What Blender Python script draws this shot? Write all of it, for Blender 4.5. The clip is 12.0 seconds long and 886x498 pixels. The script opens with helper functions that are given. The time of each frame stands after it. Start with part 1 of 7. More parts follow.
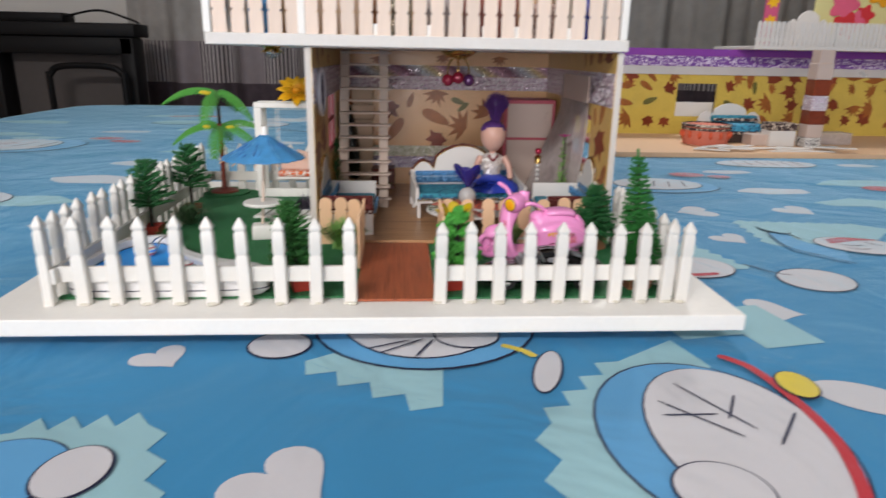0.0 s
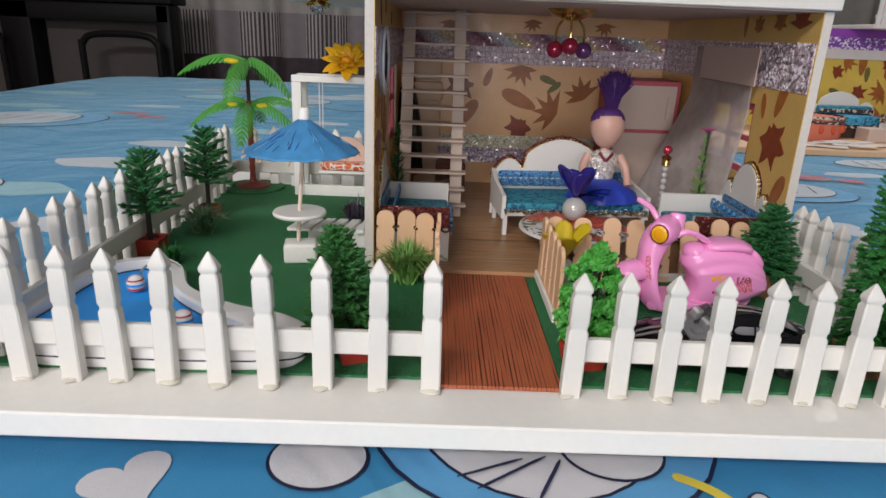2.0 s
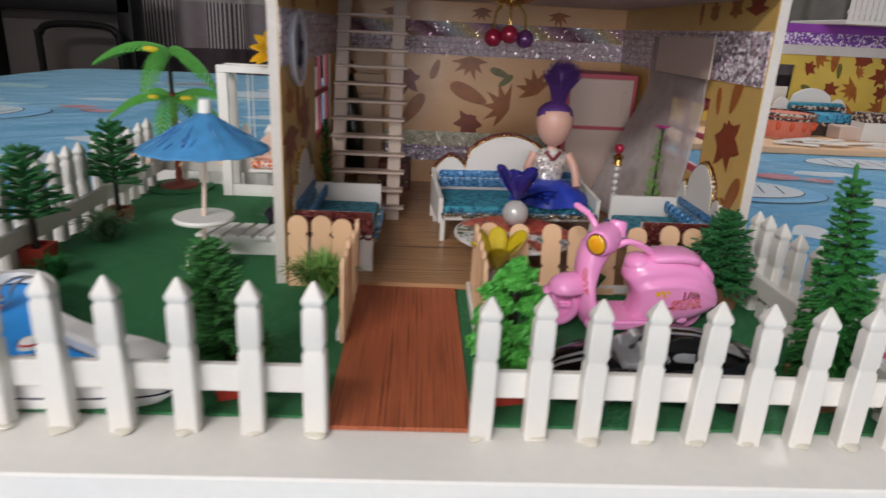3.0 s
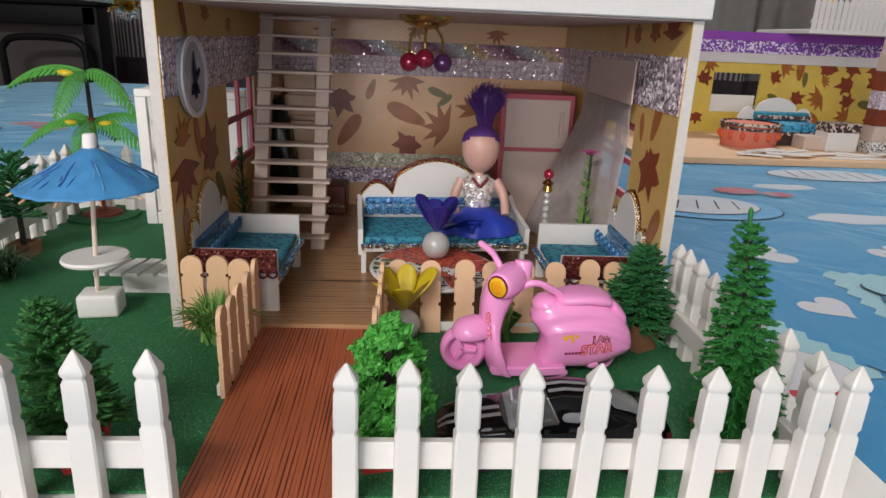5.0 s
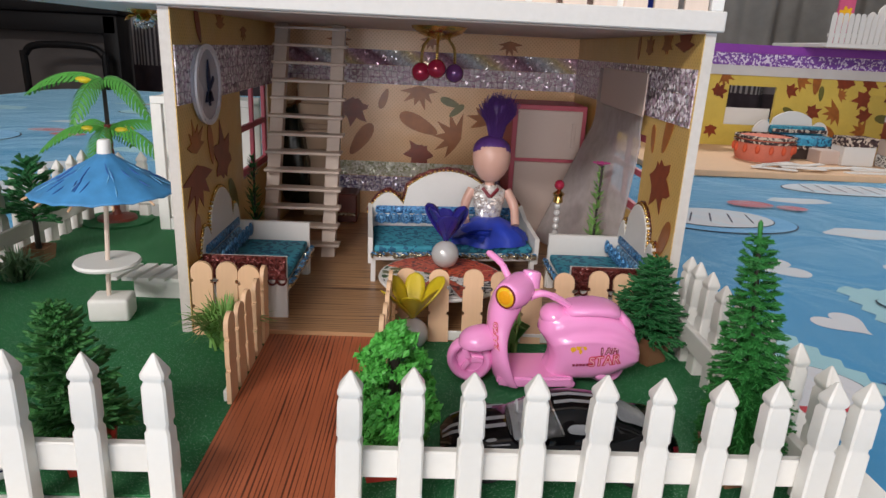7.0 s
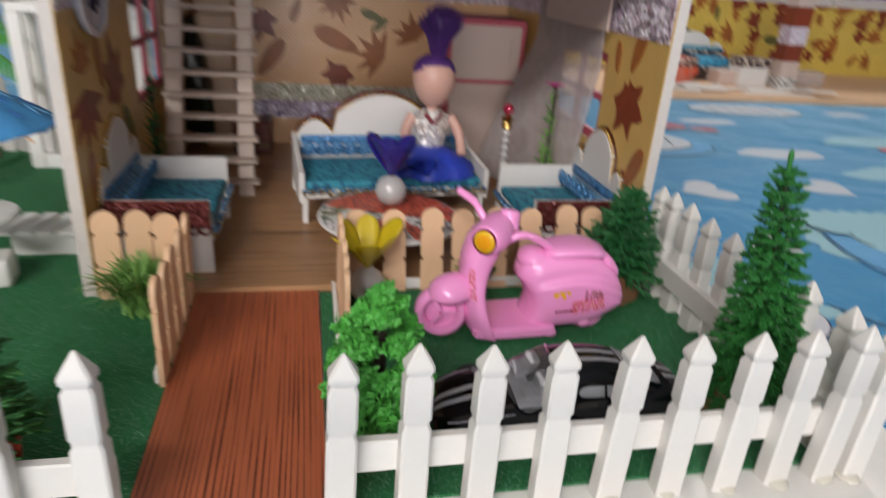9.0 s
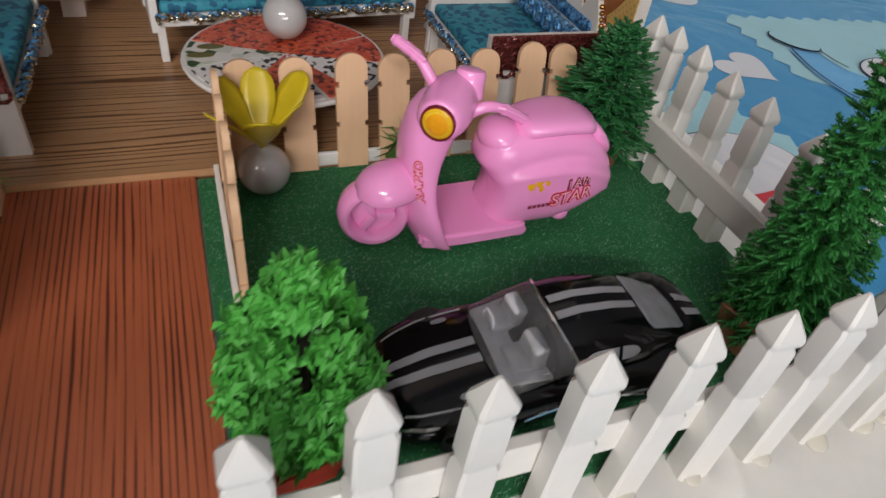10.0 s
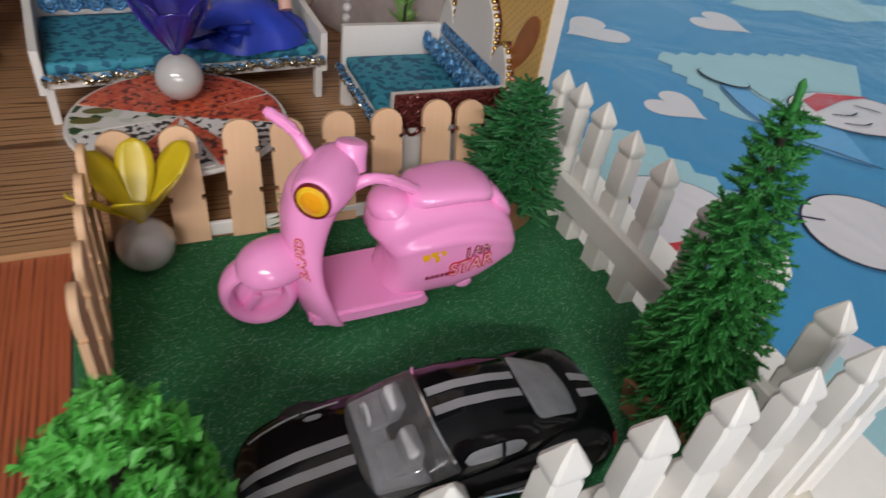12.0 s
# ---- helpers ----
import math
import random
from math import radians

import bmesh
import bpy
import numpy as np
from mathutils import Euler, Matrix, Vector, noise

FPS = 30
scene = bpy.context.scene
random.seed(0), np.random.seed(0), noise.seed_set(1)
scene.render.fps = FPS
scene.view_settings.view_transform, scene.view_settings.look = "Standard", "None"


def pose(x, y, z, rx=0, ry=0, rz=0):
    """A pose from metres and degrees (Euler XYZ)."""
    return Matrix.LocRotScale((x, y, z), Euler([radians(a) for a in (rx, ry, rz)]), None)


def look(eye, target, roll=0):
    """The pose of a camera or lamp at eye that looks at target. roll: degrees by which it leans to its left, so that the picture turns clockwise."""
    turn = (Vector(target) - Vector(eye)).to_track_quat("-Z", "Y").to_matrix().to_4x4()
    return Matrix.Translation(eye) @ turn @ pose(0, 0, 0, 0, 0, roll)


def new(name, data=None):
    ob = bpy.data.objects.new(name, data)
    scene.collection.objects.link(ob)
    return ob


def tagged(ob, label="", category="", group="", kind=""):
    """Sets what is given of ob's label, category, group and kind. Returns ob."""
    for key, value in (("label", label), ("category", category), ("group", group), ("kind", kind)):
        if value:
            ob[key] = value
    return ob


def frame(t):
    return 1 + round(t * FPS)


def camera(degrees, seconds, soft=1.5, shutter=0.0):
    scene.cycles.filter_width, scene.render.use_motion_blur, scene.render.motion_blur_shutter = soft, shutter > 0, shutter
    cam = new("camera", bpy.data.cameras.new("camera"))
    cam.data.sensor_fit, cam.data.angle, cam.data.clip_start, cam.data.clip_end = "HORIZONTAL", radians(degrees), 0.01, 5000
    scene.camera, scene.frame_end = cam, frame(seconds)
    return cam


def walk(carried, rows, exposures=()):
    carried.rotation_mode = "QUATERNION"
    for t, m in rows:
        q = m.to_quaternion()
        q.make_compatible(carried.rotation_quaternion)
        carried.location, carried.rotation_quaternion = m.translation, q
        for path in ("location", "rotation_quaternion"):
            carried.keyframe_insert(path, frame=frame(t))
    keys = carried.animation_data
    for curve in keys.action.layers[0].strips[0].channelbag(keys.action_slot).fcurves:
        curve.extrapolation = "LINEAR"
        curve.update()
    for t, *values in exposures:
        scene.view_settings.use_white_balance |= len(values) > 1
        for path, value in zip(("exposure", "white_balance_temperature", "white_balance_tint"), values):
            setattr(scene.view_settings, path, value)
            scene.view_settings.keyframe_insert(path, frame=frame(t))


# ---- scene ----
cam = camera(68.87, 12.0, shutter=0.5)
PATH = [
    (0, (-0.02733, -0.00274, 0.16616), (0.10254, 1.90817, -0.40966), 1.1),
    (0.5, (-0.06413, 0.01290, 0.15640), (-0.09602, 1.91465, -0.46193), 0.8),
    (0.8, (-0.08600, 0.04800, 0.16300), (-0.19400, 1.93400, -0.49400), 0.6),
    (1, (-0.08001, 0.08587, 0.16753), (-0.11193, 1.97288, -0.49440), 1.1),
    (1.5, (-0.07228, 0.14543, 0.14058), (0.01432, 2.03124, -0.51989), 4.1),
    (2, (-0.06234, 0.16696, 0.15052), (-0.03572, 2.06386, -0.48277), 2.3),
    (2.5, (-0.05123, 0.17909, 0.15301), (-0.04554, 2.07585, -0.48122), 1.6),
    (3, (-0.02653, 0.20935, 0.14620), (0.05510, 2.10122, -0.49738), 2.8),
    (3.5, (0.01162, 0.23162, 0.15494), (0.14056, 2.13028, -0.46023), 2.1),
    (3.7, (0.01717, 0.23229, 0.16382), (0.13524, 2.12962, -0.45762), 1.2),
    (5.3, (0.01955, 0.23260, 0.15804), (0.12544, 2.12937, -0.46730), 2.8),
    (5.5, (0.02013, 0.23231, 0.15832), (0.10140, 2.13083, -0.46541), 2.5),
    (6, (0.01748, 0.23084, 0.15842), (0.10123, 2.13856, -0.43621), 2.7),
    (6.5, (0.02025, 0.23327, 0.15785), (0.10650, 2.14288, -0.43035), 2.9),
    (7, (0.02077, 0.23222, 0.15826), (0.09768, 2.13931, -0.43932), 2.8),
    (7.2, (0.02132, 0.23236, 0.15797), (0.09731, 2.13915, -0.44067), 2.8),
    (8.8, (-0.00147, 0.26420, 0.15595), (0.30058, 2.11287, -0.54491), 4.1),
    (9, (-0.00778, 0.27790, 0.14932), (0.40051, 2.06645, -0.64717), 4.4),
    (9.5, (-0.01218, 0.33689, 0.15031), (0.70664, 1.72923, -1.09255), 7.9),
    (10, (0.00142, 0.36504, 0.13990), (0.64904, 1.72917, -1.17149), 9.2),
    (10.5, (0.01399, 0.37127, 0.14775), (0.65478, 1.72068, -1.18209), 7.1),
    (11, (0.00785, 0.36896, 0.15179), (0.61233, 1.73066, -1.18251), 6.3),
    (11.5, (0.01699, 0.37070, 0.15207), (0.64891, 1.74521, -1.15613), 6.6),
    (12, (0.02936, 0.37370, 0.14736), (0.76801, 1.75414, -1.09715), 9.1),
]
EXPOSURES = [(0, -0.26), (0.8, -0.27), (1.5, -0.37), (3, -0.46), (3.7, -0.46), (5.5, -0.28), (7, -0.27), (8.8, -0.32), (9.5, -0.50), (10, -0.52), (11, -0.44), (12, -0.38)]
walk(cam, [(t, look(eye, target, roll)) for t, eye, target, roll in PATH], EXPOSURES)

# ---- light: unseen area lamps added in a closed room: a wide fill and a narrow key behind the camera, a small fill beyond the house ----
world = bpy.data.worlds.new("world")
world.use_nodes = True
scene.world = world
world.node_tree.nodes["Background"].inputs[0].default_value = (0.9, 0.95, 1.0, 1)
world.node_tree.nodes["Background"].inputs[1].default_value = 0.05


def area_lamp(name, eye, target, sx, sy, power, colour):
    data = bpy.data.lights.new(name, "AREA")
    data.shape, data.size, data.size_y, data.energy, data.color = "RECTANGLE", sx, sy, power, colour
    ob = new(name, data)
    ob.matrix_world = look(eye, target)
    return ob


# wide low panel added as frontal fill; the wall has no window opening
area_lamp("window_light", (-0.40, -2.00, 0.36), (0.0, 0.7, 0.10), 1.5, 0.90, 36, (1.0, 0.955, 0.98))
# narrow strip added as key from the front left, on no fitting
area_lamp("wall_tube_lamp", (-0.95, -1.35, 1.40), (0.0, 0.55, 0.02), 1.2, 0.09, 50, (1.0, 0.95, 0.93))
# unseen lamp added to brighten the sheet from behind; no lamp stands there
area_lamp("standing_lamp", (0.75, 2.05, 1.15), (0.0, 0.5, 0.0), 0.22, 0.22, 15, (1.0, 0.96, 0.93))

# ---- helpers for meshes ----
def obj_of(name, mesh, parent=None, label=""):
    ob = new(name, mesh)
    if parent:
        ob.parent = parent
    if label:
        ob["label"] = label
    return ob


def root_of(ob):
    while ob.parent:
        ob = ob.parent
    return ob


def mesh_from(name, bm, mats, angle=35):
    bmesh.ops.recalc_face_normals(bm, faces=bm.faces)
    me = bpy.data.meshes.new(name)
    bm.to_mesh(me)
    bm.free()
    for m in (mats if isinstance(mats, (list, tuple)) else [mats]):
        me.materials.append(m)
    me.shade_smooth()
    me.set_sharp_from_angle(angle=radians(angle))
    return me


def thing(name, loc, label, category, group="", kind=""):
    ob = new(name)
    ob.empty_display_size = 0.01
    ob.location = loc
    return tagged(ob, label, category, group, kind)


def part(name, bm, mats, parent=None, label="", angle=35):
    """Link a bmesh in world coordinates as one mesh under a thing or a part."""
    if parent:
        bm.transform(Matrix.Translation(-root_of(parent).location))
    return obj_of(name, mesh_from(name, bm, mats, angle), parent, label)


def solo(name, bm, mats, label, category, group="", kind="", angle=35):
    """A thing that is one mesh."""
    return tagged(part(name, bm, mats, None, "", angle), label, category, group, kind)


def piece(name, mesh, m, parent):
    ob = obj_of(name, mesh, parent)
    ob.matrix_basis = Matrix.Translation(-root_of(parent).location) @ m
    return ob


def B():
    return bmesh.new()


def box(bm, lo, hi, bevel=0.0, seg=2, m=None):
    c = [(a + b) / 2 for a, b in zip(lo, hi)]
    d = [abs(b - a) for a, b in zip(lo, hi)]
    r = bmesh.ops.create_cube(bm, size=1, matrix=(m or Matrix()) @ Matrix.Translation(c) @ Matrix.Diagonal((*d, 1)))
    if bevel:
        es = {e for v in r["verts"] for e in v.link_edges}
        bmesh.ops.bevel(bm, geom=list(es), offset=bevel, segments=seg, affect="EDGES", profile=0.5)
    return bm


def prism(bm, pts, axis, a, b, bevel=0.0):
    """A flat outline pushed along an axis: x (y, z), y (x, z) or z (x, y)."""
    put = {"x": lambda u, v, w: (w, u, v), "y": lambda u, v, w: (u, w, v), "z": lambda u, v, w: (u, v, w)}[axis]
    lo = [bm.verts.new(put(u, v, a)) for u, v in pts]
    hi = [bm.verts.new(put(u, v, b)) for u, v in pts]
    f1, f2 = bm.faces.new(lo), bm.faces.new(hi[::-1])
    n = len(pts)
    for i in range(n):
        bm.faces.new((lo[i], hi[i], hi[(i + 1) % n], lo[(i + 1) % n]))
    if bevel:
        bmesh.ops.bevel(bm, geom=list(set(f1.edges) | set(f2.edges)), offset=bevel, segments=1, affect="EDGES")
    return bm


def loft(bm, rings, caps=True):
    vs = [[bm.verts.new(p) for p in r] for r in rings]
    n = len(vs[0])
    for a, b in zip(vs, vs[1:]):
        for i in range(n):
            bm.faces.new((a[i], a[(i + 1) % n], b[(i + 1) % n], b[i]))
    if caps:
        bm.faces.new(vs[0][::-1])
        bm.faces.new(vs[-1])
    return bm


def tube(bm, pts, r, seg=8):
    pts = [Vector(p) for p in pts]
    rs = r if isinstance(r, (list, tuple)) else [r] * len(pts)
    rings, up = [], Vector((0, 0, 1))
    for i, p in enumerate(pts):
        d = (pts[min(i + 1, len(pts) - 1)] - pts[max(i - 1, 0)]).normalized()
        if i == 0:
            up = d.orthogonal().normalized()
        u = (up - d * up.dot(d)).normalized()
        up, w = u, d.cross(u)
        rings.append([p + (u * math.cos(t) + w * math.sin(t)) * rs[i] for t in (2 * math.pi * k / seg for k in range(seg))])
    return loft(bm, rings)


def lathe(bm, prof, c=(0, 0, 0), seg=24, caps=True):
    return loft(bm, [[(c[0] + r * math.cos(t), c[1] + r * math.sin(t), c[2] + z) for t in (2 * math.pi * k / seg for k in range(seg))] for r, z in prof], caps)


def ball(bm, c, r, s=(1, 1, 1), u=16, v=10):
    bmesh.ops.create_uvsphere(bm, u_segments=u, v_segments=v, radius=r, matrix=Matrix.Translation(c) @ Matrix.Diagonal((*s, 1)))
    return bm


def smooth_line(pts, n=6, closed=False):
    """Catmull-Rom through the points."""
    pts = [Vector(p) for p in pts]
    k, out = len(pts), []
    for i in range(k if closed else k - 1):
        if closed:
            a, b, c, d = (pts[(i + j - 1) % k] for j in range(4))
        else:
            a, b, c, d = pts[max(i - 1, 0)], pts[i], pts[i + 1], pts[min(i + 2, k - 1)]
        for j in range(n):
            t = j / n
            out.append(0.5 * ((2 * b) + (c - a) * t + (2 * a - 5 * b + 4 * c - d) * t * t + (3 * b - a - 3 * c + d) * t ** 3))
    if not closed:
        out.append(pts[-1])
    return out


def sring(x, cy, cz, hy, hz, n=20, e=2.5):
    """An upright superellipse at x."""
    out = []
    for k in range(n):
        t = 2 * math.pi * k / n
        c, s = math.cos(t), math.sin(t)
        out.append((x, cy + hy * math.copysign(abs(c) ** (2 / e), c), cz + hz * math.copysign(abs(s) ** (2 / e), s)))
    return out


def lettering(text, size, depth=0.0002, swell=0.0):
    data = bpy.data.curves.new("lettering", "FONT")
    data.body, data.size, data.extrude, data.offset = text, size, depth, swell
    data.align_x = data.align_y = "CENTER"
    ob = bpy.data.objects.new("lettering", data)
    scene.collection.objects.link(ob)
    bpy.context.view_layer.update()
    me = bpy.data.meshes.new_from_object(ob.evaluated_get(bpy.context.evaluated_depsgraph_get()))
    bpy.data.objects.remove(ob)
    return me

# ---- materials ----
def base_nodes(name):
    m = bpy.data.materials.new(name)
    m.use_nodes = True
    t = m.node_tree
    return m, t, t.nodes["Principled BSDF"], lambda kind, **kw: set_node(t.nodes.new(kind), kw)


def set_node(node, kw):
    for k, v in kw.items():
        node.inputs[k.replace("_", " ")].default_value = v
    return node


def rgba(c, f=1.0):
    return (min(c[0] * f, 1), min(c[1] * f, 1), min(c[2] * f, 1), 1)


def mixer(t, fac, a, b):
    """Colour mix of two sockets or colours."""
    n = t.nodes.new("ShaderNodeMix")
    n.data_type = "RGBA"
    for sock, v in ((n.inputs[0], fac), (n.inputs[6], a), (n.inputs[7], b)):
        if isinstance(v, (int, float, tuple)):
            sock.default_value = v
        else:
            t.links.new(v, sock)
    return n.outputs[2]


def maths(t, op, a, b=0.0, clamp=False):
    n = t.nodes.new("ShaderNodeMath")
    n.operation, n.use_clamp = op, clamp
    for sock, v in zip(n.inputs, (a, b)):
        if isinstance(v, (int, float)):
            sock.default_value = v
        else:
            t.links.new(v, sock)
    return n.outputs[0]


def coords(t, stretch=(1, 1, 1)):
    c = t.nodes.new("ShaderNodeTexCoord")
    m = t.nodes.new("ShaderNodeMapping")
    m.inputs["Scale"].default_value = stretch
    t.links.new(c.outputs["Object"], m.inputs[0])
    return m.outputs[0]


def add_bump(t, bsdf, height, strength, dist):
    b = t.nodes.new("ShaderNodeBump")
    b.inputs["Strength"].default_value, b.inputs["Distance"].default_value = strength, dist
    t.links.new(height, b.inputs["Height"])
    t.links.new(b.outputs[0], bsdf.inputs["Normal"])


def mat(name, col, rough=0.5, metal=0.0, var=0.12, scale=400.0, bump=0.15, dist=0.0003, coat=0.0, trans=0.0, spec=0.5, stretch=(1, 1, 1), pieces=0.0, sheen=0.0, sub=0.0):
    """A plain surface with fine grain, broad staining and slightly uneven gloss."""
    m, t, p, N = base_nodes(name)
    co = coords(t, stretch)
    fine, broad = N("ShaderNodeTexNoise", Scale=scale, Detail=5.0), N("ShaderNodeTexNoise", Scale=scale / 9, Detail=3.0)
    for n in (fine, broad):
        t.links.new(co, n.inputs["Vector"])
    k = maths(t, "ADD", maths(t, "MULTIPLY", fine.outputs[0], 0.6), maths(t, "MULTIPLY", broad.outputs[0], 0.6))
    k = maths(t, "SUBTRACT", k, 0.1)
    if pieces:
        info = t.nodes.new("ShaderNodeObjectInfo")
        k = maths(t, "ADD", k, maths(t, "MULTIPLY", maths(t, "SUBTRACT", info.outputs["Random"], 0.5), pieces))
    t.links.new(mixer(t, maths(t, "MINIMUM", maths(t, "MAXIMUM", k, 0.0), 1.0), rgba(col, 1 - var), rgba(col, 1 + var)), p.inputs["Base Color"])
    t.links.new(maths(t, "ADD", maths(t, "MULTIPLY", broad.outputs[0], 0.2), max(rough - 0.1, 0.02)), p.inputs["Roughness"])
    p.inputs["Metallic"].default_value = metal
    p.inputs["Coat Weight"].default_value = coat
    p.inputs["Transmission Weight"].default_value = trans
    p.inputs["Specular IOR Level"].default_value = spec
    p.inputs["Sheen Weight"].default_value = sheen
    if sub:
        p.inputs["Subsurface Weight"].default_value = sub
        p.inputs["Subsurface Radius"].default_value = (0.004, 0.003, 0.003)
    if bump:
        add_bump(t, p, fine.outputs[0], bump, dist)
    return m


def wood(name, dark, light, along="y", pitch=0.0026, rough=0.45, wobble=1.6, thin=0.10, run=0.35):
    """Printed wood: broken dark grain lines that run along an axis over a streaked ground."""
    m, t, p, N = base_nodes(name)
    st = {"x": (0.05, 1, 1), "y": (1, 0.05, 1)}[along]
    co = coords(t, st)
    bend, fine, broad, dash = (N("ShaderNodeTexNoise", Scale=90.0, Detail=2.0), N("ShaderNodeTexNoise", Scale=900.0, Detail=5.0), N("ShaderNodeTexNoise", Scale=55.0, Detail=3.0), N("ShaderNodeTexNoise", Scale=420.0, Detail=2.0))
    for n in (bend, fine, broad):
        t.links.new(co, n.inputs["Vector"])
    t.links.new(coords(t, {"x": (run, 1, 1), "y": (1, run, 1)}[along]), dash.inputs["Vector"])
    sep = t.nodes.new("ShaderNodeSeparateXYZ")
    t.links.new(coords(t), sep.inputs[0])
    u = maths(t, "ADD", maths(t, "MULTIPLY", sep.outputs["Y" if along == "x" else "X"], 1 / pitch), maths(t, "MULTIPLY", bend.outputs[0], wobble * 3))
    d = maths(t, "ABSOLUTE", maths(t, "SUBTRACT", maths(t, "FRACT", u), 0.5))
    w = maths(t, "ADD", maths(t, "MULTIPLY", maths(t, "SUBTRACT", dash.outputs[0], 0.5), 0.55), maths(t, "MULTIPLY", maths(t, "SUBTRACT", broad.outputs[0], 0.35), 0.5))
    line = maths(t, "MULTIPLY", maths(t, "SUBTRACT", maths(t, "ADD", w, thin), d), 9.0, True)
    k = maths(t, "ADD", maths(t, "MULTIPLY", fine.outputs[0], 0.5), maths(t, "MULTIPLY", broad.outputs[0], 0.7))
    ground = mixer(t, maths(t, "SUBTRACT", k, 0.1, True), rgba(light, 0.62), rgba(light, 1.2))
    t.links.new(mixer(t, maths(t, "MULTIPLY", line, 0.85), ground, rgba(dark)), p.inputs["Base Color"])
    p.inputs["Roughness"].default_value = rough
    add_bump(t, p, fine.outputs[0], 0.12, 0.0003)
    return m


def glitter(name, col, cell=900.0, col2=None, metal=0.35, rough=0.25, tilt=0.8, net=0.0, rainbow=False):
    """Foil flakes: each cell tilts its own way and has its own shade."""
    m, t, p, N = base_nodes(name)
    co = coords(t)
    v = N("ShaderNodeTexVoronoi", Scale=cell)
    t.links.new(co, v.inputs["Vector"])
    sep = t.nodes.new("ShaderNodeSeparateColor")
    t.links.new(v.outputs["Color"], sep.inputs[0])
    c = mixer(t, sep.outputs[0], rgba(col, 0.62), rgba(col2 or col, 1.4))
    if net:
        # a lace of small round scales, dark along their rims
        big = N("ShaderNodeTexVoronoi", Scale=net, Randomness=0.35)
        big.feature = "DISTANCE_TO_EDGE"
        t.links.new(co, big.inputs["Vector"])
        rim = maths(t, "SUBTRACT", 1.0, maths(t, "MULTIPLY", big.outputs["Distance"], 9.0), True)
        c = mixer(t, maths(t, "MULTIPLY", rim, 0.62), c, rgba((0.24, 0.12, 0.22)))
    if rainbow:
        # slanting bands of blue-white, gold and plum, as on holographic tape
        xyz = t.nodes.new("ShaderNodeSeparateXYZ")
        t.links.new(co, xyz.inputs[0])
        ph = maths(t, "FRACT", maths(t, "MULTIPLY", maths(t, "ADD", xyz.outputs["X"], maths(t, "MULTIPLY", xyz.outputs["Z"], 1.5)), 15.5))
        ramp = t.nodes.new("ShaderNodeValToRGB")
        for q, tone in ((0.22, (0.95, 0.78, 0.42)), (0.45, (0.80, 0.52, 0.66)), (0.70, (0.34, 0.17, 0.24))):
            e = ramp.color_ramp.elements.new(q)
            e.color = rgba(tone)
        ramp.color_ramp.elements[0].color = ramp.color_ramp.elements[-1].color = rgba((0.85, 0.92, 1.0))
        t.links.new(ph, ramp.inputs[0])
        shade = mixer(t, sep.outputs[1], rgba((0.55, 0.55, 0.55)), rgba((1.0, 1.0, 1.0)))
        mul = t.nodes.new("ShaderNodeVectorMath")
        mul.operation = "MULTIPLY"
        t.links.new(ramp.outputs[0], mul.inputs[0])
        t.links.new(shade, mul.inputs[1])
        c = mul.outputs[0]
    t.links.new(c, p.inputs["Base Color"])
    p.inputs["Metallic"].default_value, p.inputs["Roughness"].default_value = metal, rough
    vec = t.nodes.new("ShaderNodeVectorMath")
    vec.operation = "SUBTRACT"
    vec.inputs[1].default_value = (0.5, 0.5, 0.5)
    t.links.new(v.outputs["Color"], vec.inputs[0])
    sc = t.nodes.new("ShaderNodeVectorMath")
    sc.operation = "SCALE"
    sc.inputs["Scale"].default_value = tilt
    t.links.new(vec.outputs[0], sc.inputs[0])
    geo = t.nodes.new("ShaderNodeNewGeometry")
    add = t.nodes.new("ShaderNodeVectorMath")
    t.links.new(geo.outputs["Normal"], add.inputs[0])
    t.links.new(sc.outputs[0], add.inputs[1])
    nrm = t.nodes.new("ShaderNodeVectorMath")
    nrm.operation = "NORMALIZE"
    t.links.new(add.outputs[0], nrm.inputs[0])
    t.links.new(nrm.outputs[0], p.inputs["Normal"])
    return m


def wallpaper(name, u, ground, dot):
    """Paper with a fine lattice of dots; u is the level axis of the wall."""
    m, t, p, N = base_nodes(name)
    co = coords(t)
    sep = t.nodes.new("ShaderNodeSeparateXYZ")
    t.links.new(co, sep.inputs[0])
    a = maths(t, "SINE", maths(t, "MULTIPLY", sep.outputs[u], 1900.0))
    b = maths(t, "SINE", maths(t, "MULTIPLY", sep.outputs["Z"], 1900.0))
    k = maths(t, "MULTIPLY", maths(t, "SUBTRACT", maths(t, "MULTIPLY", a, b), 0.25), 2.2, True)
    broad = N("ShaderNodeTexNoise", Scale=40.0, Detail=4.0)
    t.links.new(co, broad.inputs["Vector"])
    g = mixer(t, broad.outputs[0], rgba(ground, 0.85), rgba(ground, 1.15))
    t.links.new(mixer(t, maths(t, "MULTIPLY", k, 0.55), g, rgba(dot)), p.inputs["Base Color"])
    p.inputs["Roughness"].default_value = 0.3
    add_bump(t, p, broad.outputs[0], 0.25, 0.004)
    return m


